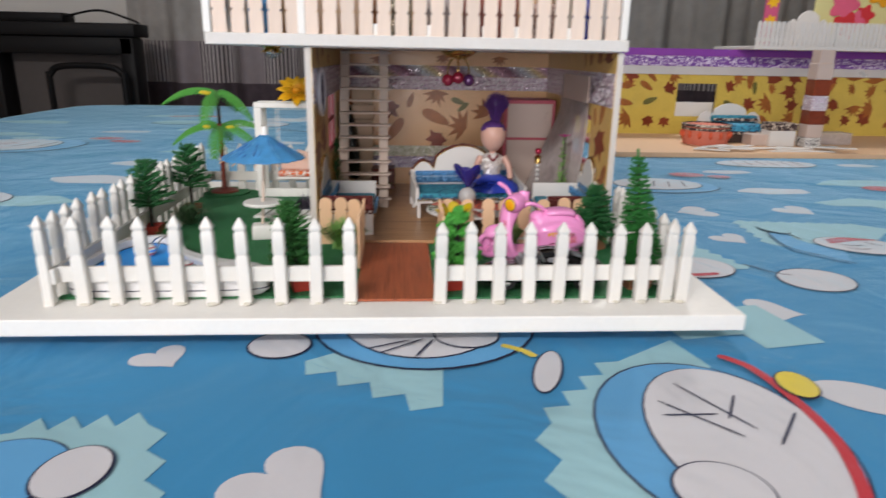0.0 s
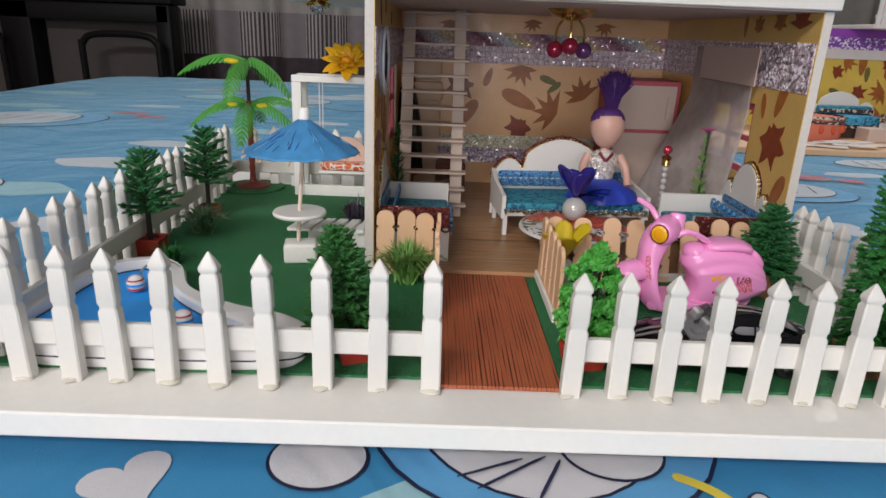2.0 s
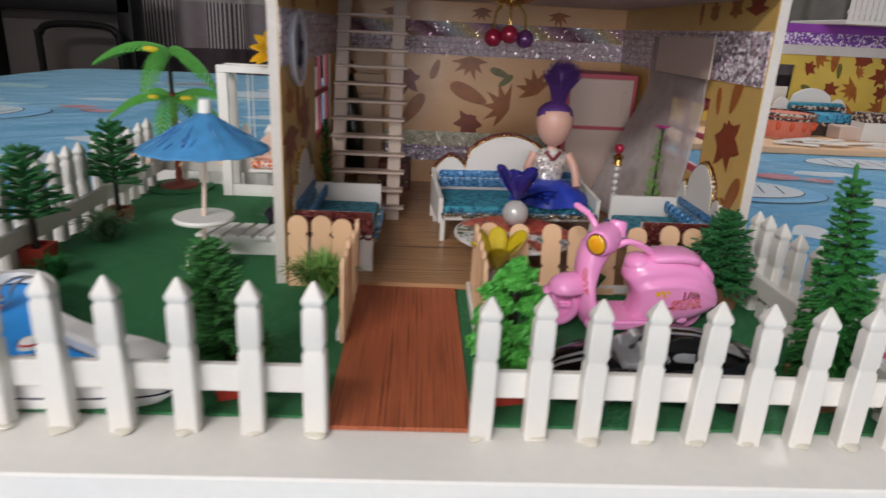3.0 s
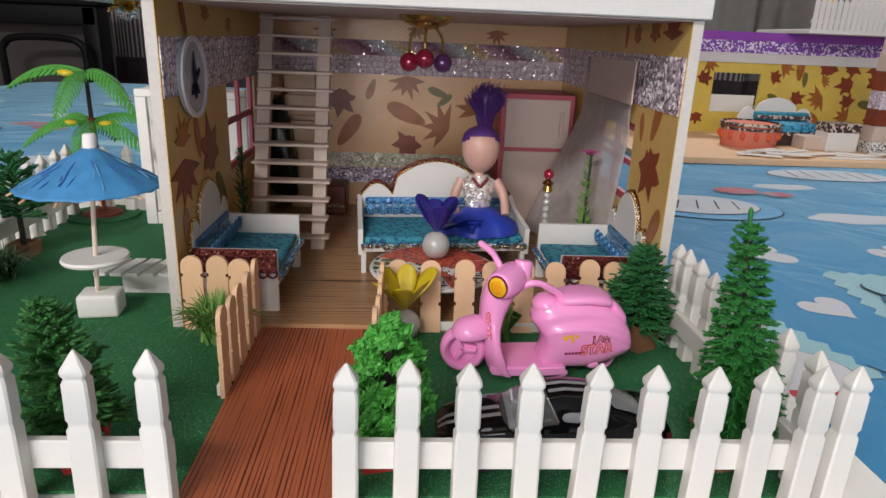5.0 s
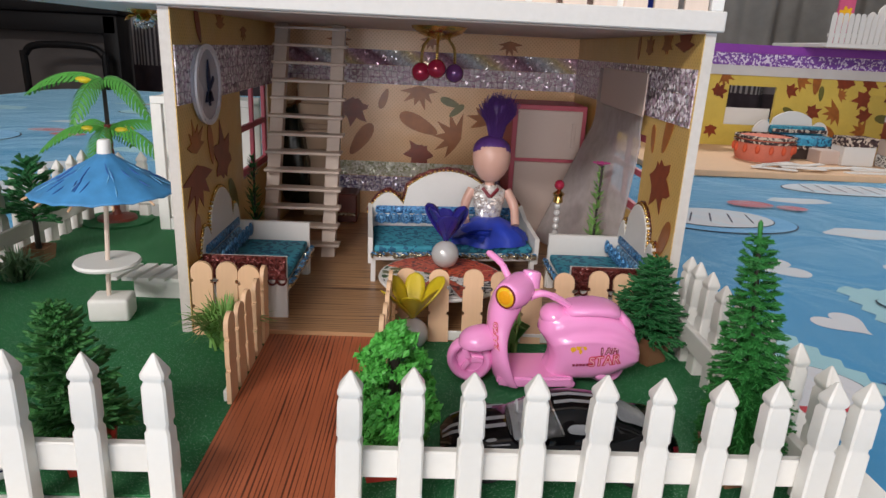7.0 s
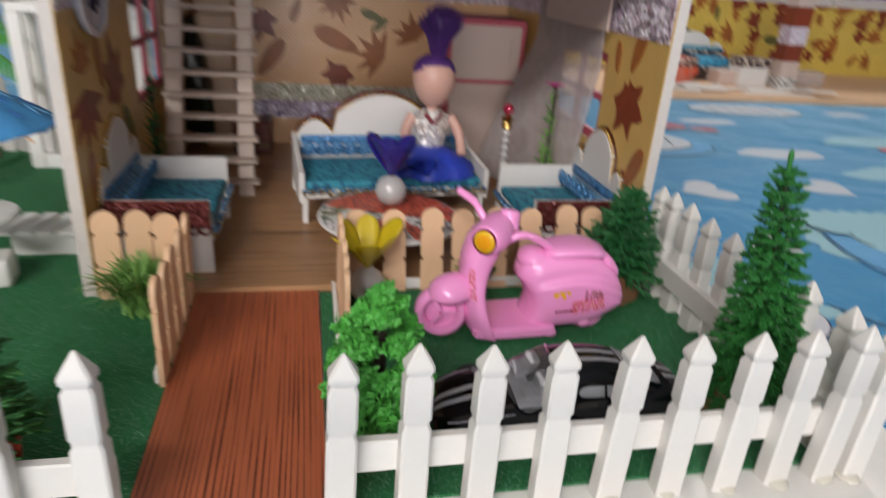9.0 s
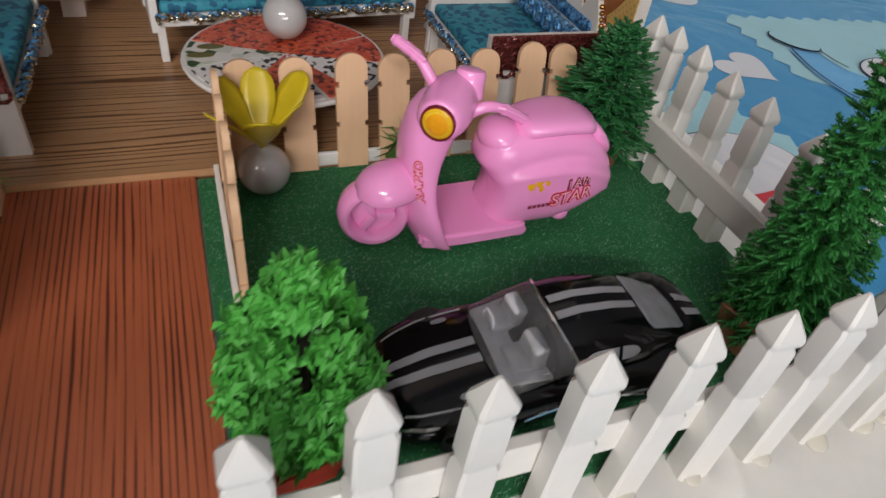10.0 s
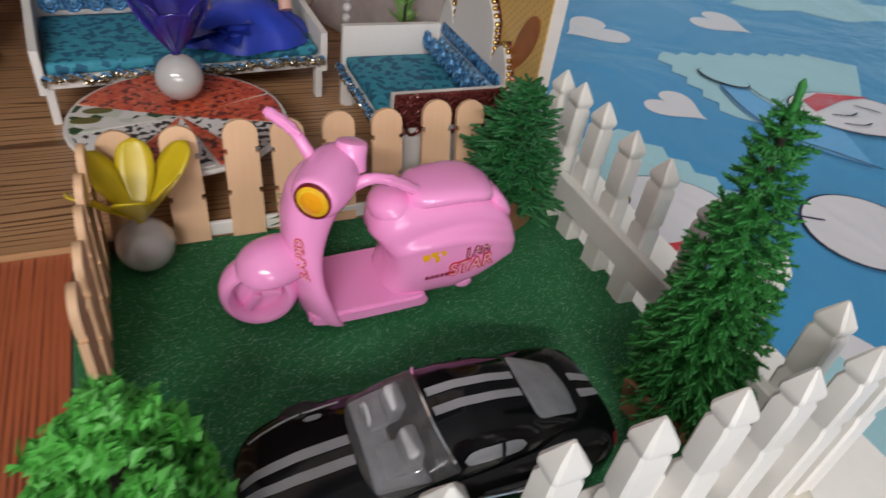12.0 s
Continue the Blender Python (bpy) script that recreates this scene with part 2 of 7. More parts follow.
def turf(name):
    m, t, p, N = base_nodes(name)
    co = coords(t)
    fibre, broad = N("ShaderNodeTexNoise", Scale=1500.0, Detail=4.0), N("ShaderNodeTexNoise", Scale=60.0, Detail=3.0)
    spark = N("ShaderNodeTexVoronoi", Scale=3900.0)
    for n in (fibre, broad, spark):
        t.links.new(co, n.inputs["Vector"])
    k = maths(t, "ADD", maths(t, "MULTIPLY", fibre.outputs[0], 0.8), maths(t, "MULTIPLY", broad.outputs[0], 0.4))
    c = mixer(t, maths(t, "SUBTRACT", k, 0.1), (0.007, 0.060, 0.021, 1), (0.036, 0.222, 0.076, 1))
    sep = t.nodes.new("ShaderNodeSeparateColor")
    t.links.new(spark.outputs["Color"], sep.inputs[0])
    s = maths(t, "MULTIPLY", maths(t, "GREATER_THAN", sep.outputs[0], 0.95), 0.6)
    t.links.new(mixer(t, s, c, (0.45, 0.68, 0.50, 1)), p.inputs["Base Color"])
    p.inputs["Roughness"].default_value = 0.8
    p.inputs["Specular IOR Level"].default_value = 0.25
    add_bump(t, p, fibre.outputs[0], 0.6, 0.0006)
    return m


def sheet_cloth(name, col):
    m, t, p, N = base_nodes(name)
    co = coords(t)
    weave, fold, broad = N("ShaderNodeTexNoise", Scale=1800.0, Detail=2.0), N("ShaderNodeTexNoise", Scale=8.0, Detail=3.0, Distortion=0.9), N("ShaderNodeTexNoise", Scale=9.0, Detail=3.0)
    for n in (weave, fold, broad):
        t.links.new(co, n.inputs["Vector"])
    k = maths(t, "ADD", maths(t, "MULTIPLY", weave.outputs[0], 0.5), maths(t, "MULTIPLY", broad.outputs[0], 0.5))
    t.links.new(mixer(t, k, rgba(col, 0.86), rgba(col, 1.12)), p.inputs["Base Color"])
    p.inputs["Roughness"].default_value = 0.8
    p.inputs["Sheen Weight"].default_value = 1.0
    p.inputs["Sheen Roughness"].default_value = 0.26
    p.inputs["Sheen Tint"].default_value = (0.52, 0.84, 1.0, 1)
    h = maths(t, "ADD", maths(t, "MULTIPLY", weave.outputs[0], 0.02), fold.outputs[0])
    add_bump(t, p, h, 0.5, 0.018)
    return m


def gauze(name, col, alpha, rough=0.8):
    """Net or sheer cloth: partly open weave."""
    m, t, p, N = base_nodes(name)
    co = coords(t)
    n = N("ShaderNodeTexNoise", Scale=120.0, Detail=4.0)
    t.links.new(co, n.inputs["Vector"])
    t.links.new(maths(t, "ADD", maths(t, "MULTIPLY", n.outputs[0], 0.3), alpha - 0.15, True), p.inputs["Alpha"])
    p.inputs["Base Color"].default_value = rgba(col)
    p.inputs["Roughness"].default_value = rough
    return m


def clear(name, col=(1, 1, 1), rough=0.05):
    m, t, p, N = base_nodes(name)
    p.inputs["Base Color"].default_value = rgba(col)
    p.inputs["Roughness"].default_value = rough
    p.inputs["Transmission Weight"].default_value = 0.9
    p.inputs["IOR"].default_value = 1.4
    return m


def curtain_cloth(name):
    """Grey sheer cloth above, a striped band and a brown woven hem below."""
    m, t, p, N = base_nodes(name)
    co = coords(t)
    sep = t.nodes.new("ShaderNodeSeparateXYZ")
    t.links.new(co, sep.inputs[0])
    stripe = maths(t, "GREATER_THAN", maths(t, "SINE", maths(t, "MULTIPLY", sep.outputs["X"], 466.0)), 0.15)
    group = maths(t, "GREATER_THAN", maths(t, "COSINE", maths(t, "MULTIPLY", maths(t, "ADD", sep.outputs["X"], 0.765), 24.6)), -0.38)
    broad, fine = N("ShaderNodeTexNoise", Scale=5.0, Detail=2.0), N("ShaderNodeTexNoise", Scale=30.0, Detail=5.0)
    t.links.new(co, broad.inputs["Vector"])
    t.links.new(co, fine.inputs["Vector"])
    tone = maths(t, "ADD", maths(t, "MULTIPLY", fine.outputs[0], 0.4), maths(t, "MULTIPLY", broad.outputs[0], 0.6))
    up = mixer(t, tone, (0.18, 0.168, 0.155, 1), (0.44, 0.41, 0.38, 1))
    lines = mixer(t, stripe, (0.07, 0.056, 0.062, 1), (0.40, 0.36, 0.35, 1))
    plain = mixer(t, tone, (0.14, 0.116, 0.122, 1), (0.28, 0.24, 0.25, 1))
    band = mixer(t, group, plain, lines)
    hem = mixer(t, fine.outputs[0], (0.026, 0.018, 0.023, 1), (0.075, 0.052, 0.064, 1))
    c = mixer(t, maths(t, "GREATER_THAN", sep.outputs["Z"], 0.201), band, up)
    c = mixer(t, maths(t, "GREATER_THAN", sep.outputs["Z"], 0.037), hem, c)
    t.links.new(c, p.inputs["Base Color"])
    p.inputs["Roughness"].default_value = 0.85
    add_bump(t, p, fine.outputs[0], 0.2, 0.003)
    return m


def mottled(name, cols, scale, rough=0.6, bump=0.2, lines=None, metal=0.0):
    """Cells of a few printed colours, with an optional dark or light net between them."""
    m, t, p, N = base_nodes(name)
    co = coords(t)
    v = N("ShaderNodeTexVoronoi", Scale=scale)
    e = N("ShaderNodeTexVoronoi", Scale=scale)
    e.feature = "DISTANCE_TO_EDGE"
    t.links.new(co, v.inputs["Vector"])
    t.links.new(co, e.inputs["Vector"])
    sep = t.nodes.new("ShaderNodeSeparateColor")
    t.links.new(v.outputs["Color"], sep.inputs[0])
    ramp = t.nodes.new("ShaderNodeValToRGB")
    ramp.color_ramp.interpolation = "CONSTANT"
    while len(ramp.color_ramp.elements) < len(cols):
        ramp.color_ramp.elements.new(0.5)
    for i, c in enumerate(cols):
        ramp.color_ramp.elements[i].position, ramp.color_ramp.elements[i].color = i / len(cols), rgba(c)
    t.links.new(sep.outputs[0], ramp.inputs[0])
    c = ramp.outputs[0]
    if lines:
        c = mixer(t, maths(t, "LESS_THAN", e.outputs["Distance"], 0.07), c, rgba(lines))
    t.links.new(c, p.inputs["Base Color"])
    p.inputs["Roughness"].default_value, p.inputs["Metallic"].default_value = rough, metal
    add_bump(t, p, e.outputs["Distance"], bump, 0.001)
    return m


M_board = mat("white_foam_board", (0.82, 0.805, 0.765), 0.55, var=0.07, scale=250, bump=0.15)
M_slab = mat("foam_slab", (0.68, 0.655, 0.62), 0.6, var=0.10, scale=260, bump=0.3)
M_rawboard = mat("raw_foam_board", (0.60, 0.56, 0.515), 0.7, var=0.16, scale=320, bump=0.5, dist=0.0006)
M_picket = mat("white_picket_paint", (0.71, 0.69, 0.645), 0.40, var=0.06, scale=300, pieces=0.5)
M_glue = mat("hot_glue", (0.66, 0.63, 0.54), 0.18, var=0.05, bump=0, coat=0.4)
M_turf = turf("green_turf_felt")
M_path = wood("walkway_print", (0.045, 0.009, 0.005), (0.48, 0.130, 0.054), "y", 0.0019, 0.42, 1.0, 0.13, 0.045)
M_floor = wood("floor_print", (0.105, 0.042, 0.018), (0.47, 0.265, 0.130), "x", 0.0031, 0.34, 1.6, 0.075, 0.03)
M_stick = mat("birch_stick", (0.73, 0.475, 0.285), 0.6, var=0.12, scale=500, stretch=(1, 1, 0.1), pieces=0.6)
M_treads = mat("pale_stair_wood", (0.62, 0.51, 0.43), 0.6, var=0.12, scale=500, stretch=(0.2, 1, 1), pieces=0.5)
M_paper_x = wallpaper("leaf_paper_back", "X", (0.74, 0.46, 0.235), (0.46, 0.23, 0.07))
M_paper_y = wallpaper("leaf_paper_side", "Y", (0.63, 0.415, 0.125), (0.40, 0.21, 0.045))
M_leaf1 = mat("printed_rust_leaf", (0.20, 0.034, 0.010), 0.35, var=0.75, scale=130)
M_leaf2 = mat("printed_brown_leaf", (0.31, 0.10, 0.018), 0.35, var=0.75, scale=130)
M_leaf3 = mat("printed_olive_leaf", (0.14, 0.13, 0.03), 0.35, var=0.4, scale=250)
M_lilac = glitter("lilac_foil_strip", (1.0, 0.72, 0.90), 520, (1.0, 0.92, 1.0), metal=0.15, rough=0.20, tilt=1.1, net=190)
M_holo = glitter("holographic_tape", (0.6, 0.5, 0.5), 620, metal=0.3, rough=0.20, tilt=1.1, rainbow=True)
M_gold = glitter("pale_gold_foil", (0.62, 0.40, 0.32), 760, (0.72, 0.55, 0.48), metal=0.5, rough=0.22, tilt=0.7)
M_greenfoil = glitter("green_gold_foil", (0.68, 0.72, 0.40), 640, (0.92, 0.92, 0.66), metal=0.15, tilt=1.0)
M_bluefoil = glitter("violet_foil", (0.36, 0.28, 0.62), 640, (0.75, 0.70, 0.95), net=150)
M_silver = glitter("silver_tinsel", (0.16, 0.15, 0.14), 1300, (0.70, 0.62, 0.45), metal=0.9, tilt=1.2)
M_redlace = glitter("dark_red_lace", (0.075, 0.012, 0.010), 1100, (0.17, 0.04, 0.035), metal=0.5, rough=0.3)
M_goldbead = mat("gold_bead_chain", (0.62, 0.42, 0.14), 0.25, 1.0, bump=0)
M_pink = mat("glossy_pink_plastic", (0.94, 0.35, 0.69), 0.18, var=0.03, scale=60, bump=0, coat=0.4)
M_pinkframe = mat("rose_card", (0.46, 0.075, 0.11), 0.5)
M_orange = mat("orange_lens", (1.0, 0.36, 0.012), 0.2, var=0.3, scale=700, coat=0.2)
M_darkred = mat("dark_red_ring", (0.16, 0.01, 0.02), 0.3)
M_black = mat("black_car_paint", (0.003, 0.003, 0.004), 0.07, var=0.1, bump=0, spec=0.35)
M_stripe = mat("grey_stripe", (0.32, 0.32, 0.34), 0.25, var=0.05, bump=0)
M_smoke = mat("smoky_window", (0.26, 0.27, 0.29), 0.12, var=0.6, scale=160, bump=0.3, dist=0.002, coat=0.5)
M_seat = mat("clear_grey_moulding", (0.66, 0.67, 0.70), 0.16, var=0.4, scale=260, bump=0.5, dist=0.002, coat=0.6)
M_screen = clear("clear_windscreen", (0.75, 0.76, 0.78), 0.04)
M_tyre = mat("black_rubber", (0.012, 0.012, 0.012), 0.7)
M_chrome = mat("chrome", (0.75, 0.75, 0.76), 0.12, 1.0, var=0.05, bump=0)
M_pearl = mat("pearl_white", (0.53, 0.52, 0.51), 0.16, 0.1, var=0.04, bump=0, coat=0.5)
M_yellow = mat("yellow_petal", (0.80, 0.62, 0.02), 0.34, var=0.25, scale=150, trans=0.3, bump=0.2)
M_bluepetal = mat("blue_petal", (0.05, 0.04, 0.36), 0.22, var=0.4, scale=150, trans=0.45)
M_purplepetal = mat("purple_petal", (0.25, 0.03, 0.20), 0.4)
M_leafdark = mat("dark_green_plastic", (0.018, 0.13, 0.034), 0.5, var=0.45, scale=300)
M_pine = mat("pine_green", (0.022, 0.175, 0.028), 0.65, var=0.35, scale=300)
M_leafmid = mat("green_plastic", (0.022, 0.165, 0.04), 0.5, var=0.45, scale=300)
M_firsoft = mat("soft_fir_green", (0.028, 0.140, 0.026), 0.6, var=0.45, scale=300)
M_leafbright = mat("bright_green_foam", (0.075, 0.36, 0.050), 0.55, var=0.4, scale=400)
M_palm = mat("palm_green", (0.070, 0.305, 0.040), 0.55, var=0.4, scale=120)
M_grassblade = mat("light_grass", (0.20, 0.40, 0.10), 0.5, var=0.4, scale=200)
M_trunk = mat("dark_trunk", (0.02, 0.014, 0.01), 0.6)
M_brownpl = mat("red_brown_plastic", (0.20, 0.035, 0.02), 0.4)
M_potred = mat("red_pot", (0.42, 0.04, 0.025), 0.45)
M_potbrown = mat("brown_paper_pot", (0.30, 0.14, 0.07), 0.6, bump=0.4)
M_umbrella = mat("blue_paper", (0.055, 0.25, 0.52), 0.6, var=0.65, scale=110, bump=0.2, stretch=(1, 1, 0.3))
M_umblight = mat("umbrella_pale_print", (0.14, 0.38, 0.62), 0.6)
M_umbdark = mat("umbrella_print", (0.03, 0.11, 0.36), 0.6)
M_pool = mat("pool_blue", (0.025, 0.34, 0.92), 0.35, var=0.1, scale=60, spec=0.15)
M_poolrim = mat("pool_white_plastic", (0.78, 0.77, 0.76), 0.22, var=0.03, coat=0.3)
M_redprint = mat("red_print", (0.62, 0.03, 0.04), 0.7)
M_teal = mottled("teal_floral_cloth", [(0.03, 0.24, 0.33), (0.04, 0.27, 0.36), (0.010, 0.10, 0.18)], 430, 0.75)
M_bluelace2 = glitter("dark_blue_braid", (0.015, 0.07, 0.24), 900, (0.10, 0.30, 0.55), metal=0.3, rough=0.35)
M_bluelace = glitter("blue_sequin_lace", (0.02, 0.10, 0.30), 700, (0.25, 0.5, 0.75), metal=0.4, rough=0.35)
M_skin = mat("doll_vinyl", (0.60, 0.36, 0.29), 0.4, var=0.05, sub=0.1)
M_hair = mat("purple_hair", (0.085, 0.03, 0.17), 0.5, var=0.5, scale=900, stretch=(1, 1, 0.1), bump=0.5)
M_dress = mat("blue_skirt", (0.02, 0.05, 0.42), 0.45, var=0.4, scale=150)
M_sequin = glitter("sequin_bodice", (0.72, 0.58, 0.5), 800, (0.8, 0.85, 0.7), metal=0.4)
M_tulle = gauze("grey_tulle", (0.58, 0.52, 0.51), 0.5)
M_wardrobe = mat("cream_card", (0.56, 0.44, 0.38), 0.5, var=0.06)
M_clock = mat("clock_rim", (0.70, 0.69, 0.74), 0.3)
M_clockface = mat("clock_face", (0.46, 0.46, 0.52), 0.25, var=0.3, scale=120)
M_palestick = mat("pale_craft_stick", (0.74, 0.60, 0.50), 0.6, var=0.12, scale=500, stretch=(1, 1, 0.1), pieces=0.6)
M_navy = mat("navy_ink", (0.008, 0.012, 0.05), 0.7, var=0.1)
M_berry = mat("berry_bead", (0.35, 0.015, 0.05), 0.12, 0.3, coat=0.6, bump=0)
M_plum = mat("plum_bead", (0.14, 0.04, 0.16), 0.12, 0.3, coat=0.6, bump=0)
M_tabletop = mottled("patchwork_paper", [(0.62, 0.10, 0.04), (0.70, 0.16, 0.08), (0.55, 0.07, 0.03), (0.66, 0.13, 0.06), (0.16, 0.03, 0.02)], 620, 0.4)
M_white = mat("white_card", (0.70, 0.68, 0.65), 0.5, var=0.05)
M_print_bw = mottled("black_white_print", [(0.75, 0.73, 0.7), (0.72, 0.7, 0.68), (0.02, 0.02, 0.02)], 520, 0.5)
M_print_green = mottled("green_oval_print", [(0.70, 0.68, 0.64), (0.55, 0.58, 0.50), (0.03, 0.07, 0.025)], 150, 0.5)
M_petal = mat("orange_petal", (0.95, 0.36, 0.008), 0.5, var=0.35, scale=120)
M_petal2 = mat("amber_petal", (0.98, 0.46, 0.010), 0.5, var=0.3, scale=120)
M_giraffe = mottled("orange_cell_print", [(0.70, 0.13, 0.02), (0.62, 0.10, 0.02)], 170, 0.5, lines=(0.75, 0.72, 0.68))
M_sheet = sheet_cloth("blue_bed_sheet", (0.035, 0.238, 0.47))
M_sheetpale = sheet_cloth("pale_aqua_print", (0.30, 0.52, 0.58))
M_sheetwhite = sheet_cloth("white_print", (0.60, 0.59, 0.62))
M_sheetblue = sheet_cloth("mid_blue_print", (0.10, 0.34, 0.62))
M_sheetred = sheet_cloth("red_cloth_print", (0.50, 0.022, 0.035))
M_sheetyellow = sheet_cloth("yellow_cloth_print", (0.70, 0.55, 0.05))
M_curtain = curtain_cloth("grey_curtain")
M_wallroom = mat("room_paint", (0.58, 0.56, 0.53), 0.8, var=0.06, scale=30, dist=0.002)
M_ceil = mat("ceiling_paint", (0.75, 0.74, 0.72), 0.85, var=0.04, scale=30)
M_desk = mat("black_lacquer", (0.005, 0.0045, 0.005), 0.5, var=0.2, scale=60, spec=0.12)
M_purple = mat("purple_card", (0.24, 0.05, 0.36), 0.45, var=0.2, scale=150)
M_purplelace = mottled("purple_lace", [(0.16, 0.05, 0.30), (0.18, 0.06, 0.33), (0.70, 0.62, 0.75)], 330, 0.5)
M_yellowpaper = wallpaper("yellow_leaf_paper", "X", (0.62, 0.46, 0.09), (0.46, 0.30, 0.04))

# ---- the room and the bed ----
SHEET = -0.022


def slab(name, lo, hi, m, label, kind="structure", category="wall"):
    return solo(name, box(B(), lo, hi), m, label, category, kind=kind)


slab("floor", (-2.6, -2.2, -0.72), (2.9, 3.1, -0.62), M_floor, "plain room floor below the bed", category="floor")
slab("wall_north", (-2.6, 3.0, -0.62), (2.9, 3.1, 2.0), M_wallroom, "dim grey painted room wall behind the curtain")
slab("wall_south", (-2.6, -2.2, -0.62), (2.9, -2.1, 2.0), M_wallroom, "plain painted room wall")
slab("wall_west", (-2.7, -2.2, -0.62), (-2.6, 3.1, 2.0), M_wallroom, "plain painted room wall")
slab("wall_east", (2.9, -2.2, -0.62), (3.0, 3.1, 2.0), M_wallroom, "plain painted room wall")
slab("ceiling", (-2.7, -2.2, 2.0), (3.0, 3.1, 2.1), M_ceil, "plain white ceiling", category="ceiling")


def sheet_z(x, y):
    far = max(0.0, min(1.0, (abs(y - 0.62) - 0.35) / 0.3)) + max(0.0, min(1.0, (abs(x + 0.05) - 0.33) / 0.3))
    w = noise.noise((x * 3.1, y * 3.1, 0.3)) * 0.004 + noise.noise((x * 9 + y * 4, y * 7, 1.7)) * 0.0012
    return SHEET + min(far, 1.0) * w


BED = (-1.17, -0.85, 1.75, 2.45)
bed = thing("bed", (0.3, 0.8, -0.62), "wide bed made up with a printed blue sheet", "bed")
bm = B()
box(bm, (BED[0] + 0.02, BED[1] + 0.02, -0.62), (BED[2] - 0.02, BED[3] - 0.02, -0.30), 0.03)
part("bed_base", bm, M_desk, bed)
bm = B()
NX, NY = 146, 165
grid = [[None] * (NY + 1) for _ in range(NX + 1)]
for i in range(NX + 1):
    for j in range(NY + 1):
        x, y = BED[0] + (BED[2] - BED[0]) * i / NX, BED[1] + (BED[3] - BED[1]) * j / NY
        d = min(x - BED[0], BED[2] - x, y - BED[1], BED[3] - y)
        cx, cy = min(max(x, BED[0] + 0.22), BED[2] - 0.22), min(max(y, BED[1] + 0.22), BED[3] - 0.22)
        e = math.hypot(x - cx, y - cy)
        drop = 0.0
        if e > 0.16:
            drop = 0.05 * min(1.0, (e - 0.16) / 0.06) ** 2
            if e > 0.22:
                k = 0.22 / e
                x, y = cx + (x - cx) * k, cy + (y - cy) * k
        if d < 1e-6:
            drop = 0.30
        grid[i][j] = bm.verts.new((x, y, sheet_z(x, y) - drop))
for i in range(NX):
    for j in range(NY):
        bm.faces.new((grid[i][j], grid[i + 1][j], grid[i + 1][j + 1], grid[i][j + 1]))
sheet = part("bed_sheet", bm, M_sheet, bed, "blue cotton bed sheet printed with clouds, hearts and outlined shapes", 80)


def print_shape(name, pts, m, layer):
    """A printed area of the sheet, lying on the cloth."""
    lift = 0.000035 * (len(sheet.children) % 9)
    bm = B()
    vs = [bm.verts.new((x, y, 0)) for x, y in pts]
    f = bm.faces.new(vs)
    size = max(max(p[0] for p in pts) - min(p[0] for p in pts), max(p[1] for p in pts) - min(p[1] for p in pts))
    bmesh.ops.triangulate(bm, faces=[f], ngon_method="EAR_CLIP")
    if size > 0.06:
        for _ in range(3 if size > 0.10 else 2):
            bmesh.ops.subdivide_edges(bm, edges=bm.edges[:], cuts=1)
    for v in bm.verts:
        v.co.z = sheet_z(v.co.x, v.co.y) + 0.0004 * layer + lift
    bm.normal_update()
    bmesh.ops.reverse_faces(bm, faces=[f for f in bm.faces if f.normal.z < 0])
    bm.transform(Matrix.Translation(-bed.location))
    me = bpy.data.meshes.new(name)
    bm.to_mesh(me)
    bm.free()
    me.materials.append(m)
    return obj_of(name, me, sheet)


def oval(cx, cy, rx, ry, turn=0.0, n=32):
    c, s = math.cos(radians(turn)), math.sin(radians(turn))
    return [(cx + rx * math.cos(a) * c - ry * math.sin(a) * s, cy + rx * math.cos(a) * s + ry * math.sin(a) * c) for a in (2 * math.pi * k / n for k in range(n))]


def stroke(pts, w=0.0022):
    """The outline of a drawn line of even width."""
    p = smooth_line([(x, y, 0) for x, y in pts], 6)
    left, right = [], []
    for i, q in enumerate(p):
        d = (p[min(i + 1, len(p) - 1)] - p[max(i - 1, 0)]).normalized()
        k = w / 2 * (0.45 if i in (0, len(p) - 1) else 1)
        left.append((q.x - d.y * k, q.y + d.x * k))
        right.append((q.x + d.y * k, q.y - d.x * k))
    return left + right[::-1]


def outlined(cx, cy, rx, ry, turn=0.0, fill=None, w=0.0022, layer=2):
    w *= 0.7
    print_shape("printed_outline", oval(cx, cy, rx + w, ry + w, turn), M_navy, layer)
    print_shape("printed_oval", oval(cx, cy, rx, ry, turn), fill or M_sheetwhite, layer + 1)


def heart(cx, cy, s, turn=0.0):
    pts = []
    for k in range(36):
        a = 2 * math.pi * k / 36
        x, y = 16 * math.sin(a) ** 3, 13 * math.cos(a) - 5 * math.cos(2 * a) - 2 * math.cos(3 * a) - math.cos(4 * a)
        c, q = math.cos(radians(turn)), math.sin(radians(turn))
        pts.append((cx + s * (x * c - y * q) / 17, cy + s * (x * q + y * c) / 17))
    print_shape("printed_heart", pts, M_sheetwhite, 1)


def cloud(cx, cy, s, m, rng):
    n = 30
    ph = [rng.uniform(0, 6.28) for _ in range(3)]
    pts = []
    for k in range(n):
        a = 2 * math.pi * k / n
        r = 1 + 0.16 * math.sin(5 * a + ph[0]) + 0.10 * math.sin(8 * a + ph[1])
        pts.append((cx + s * r * math.cos(a), cy + s * 0.55 * r * math.sin(a) * (0.55 if math.sin(a) < 0 else 1)))
    print_shape("printed_cloud", pts, m, 1)


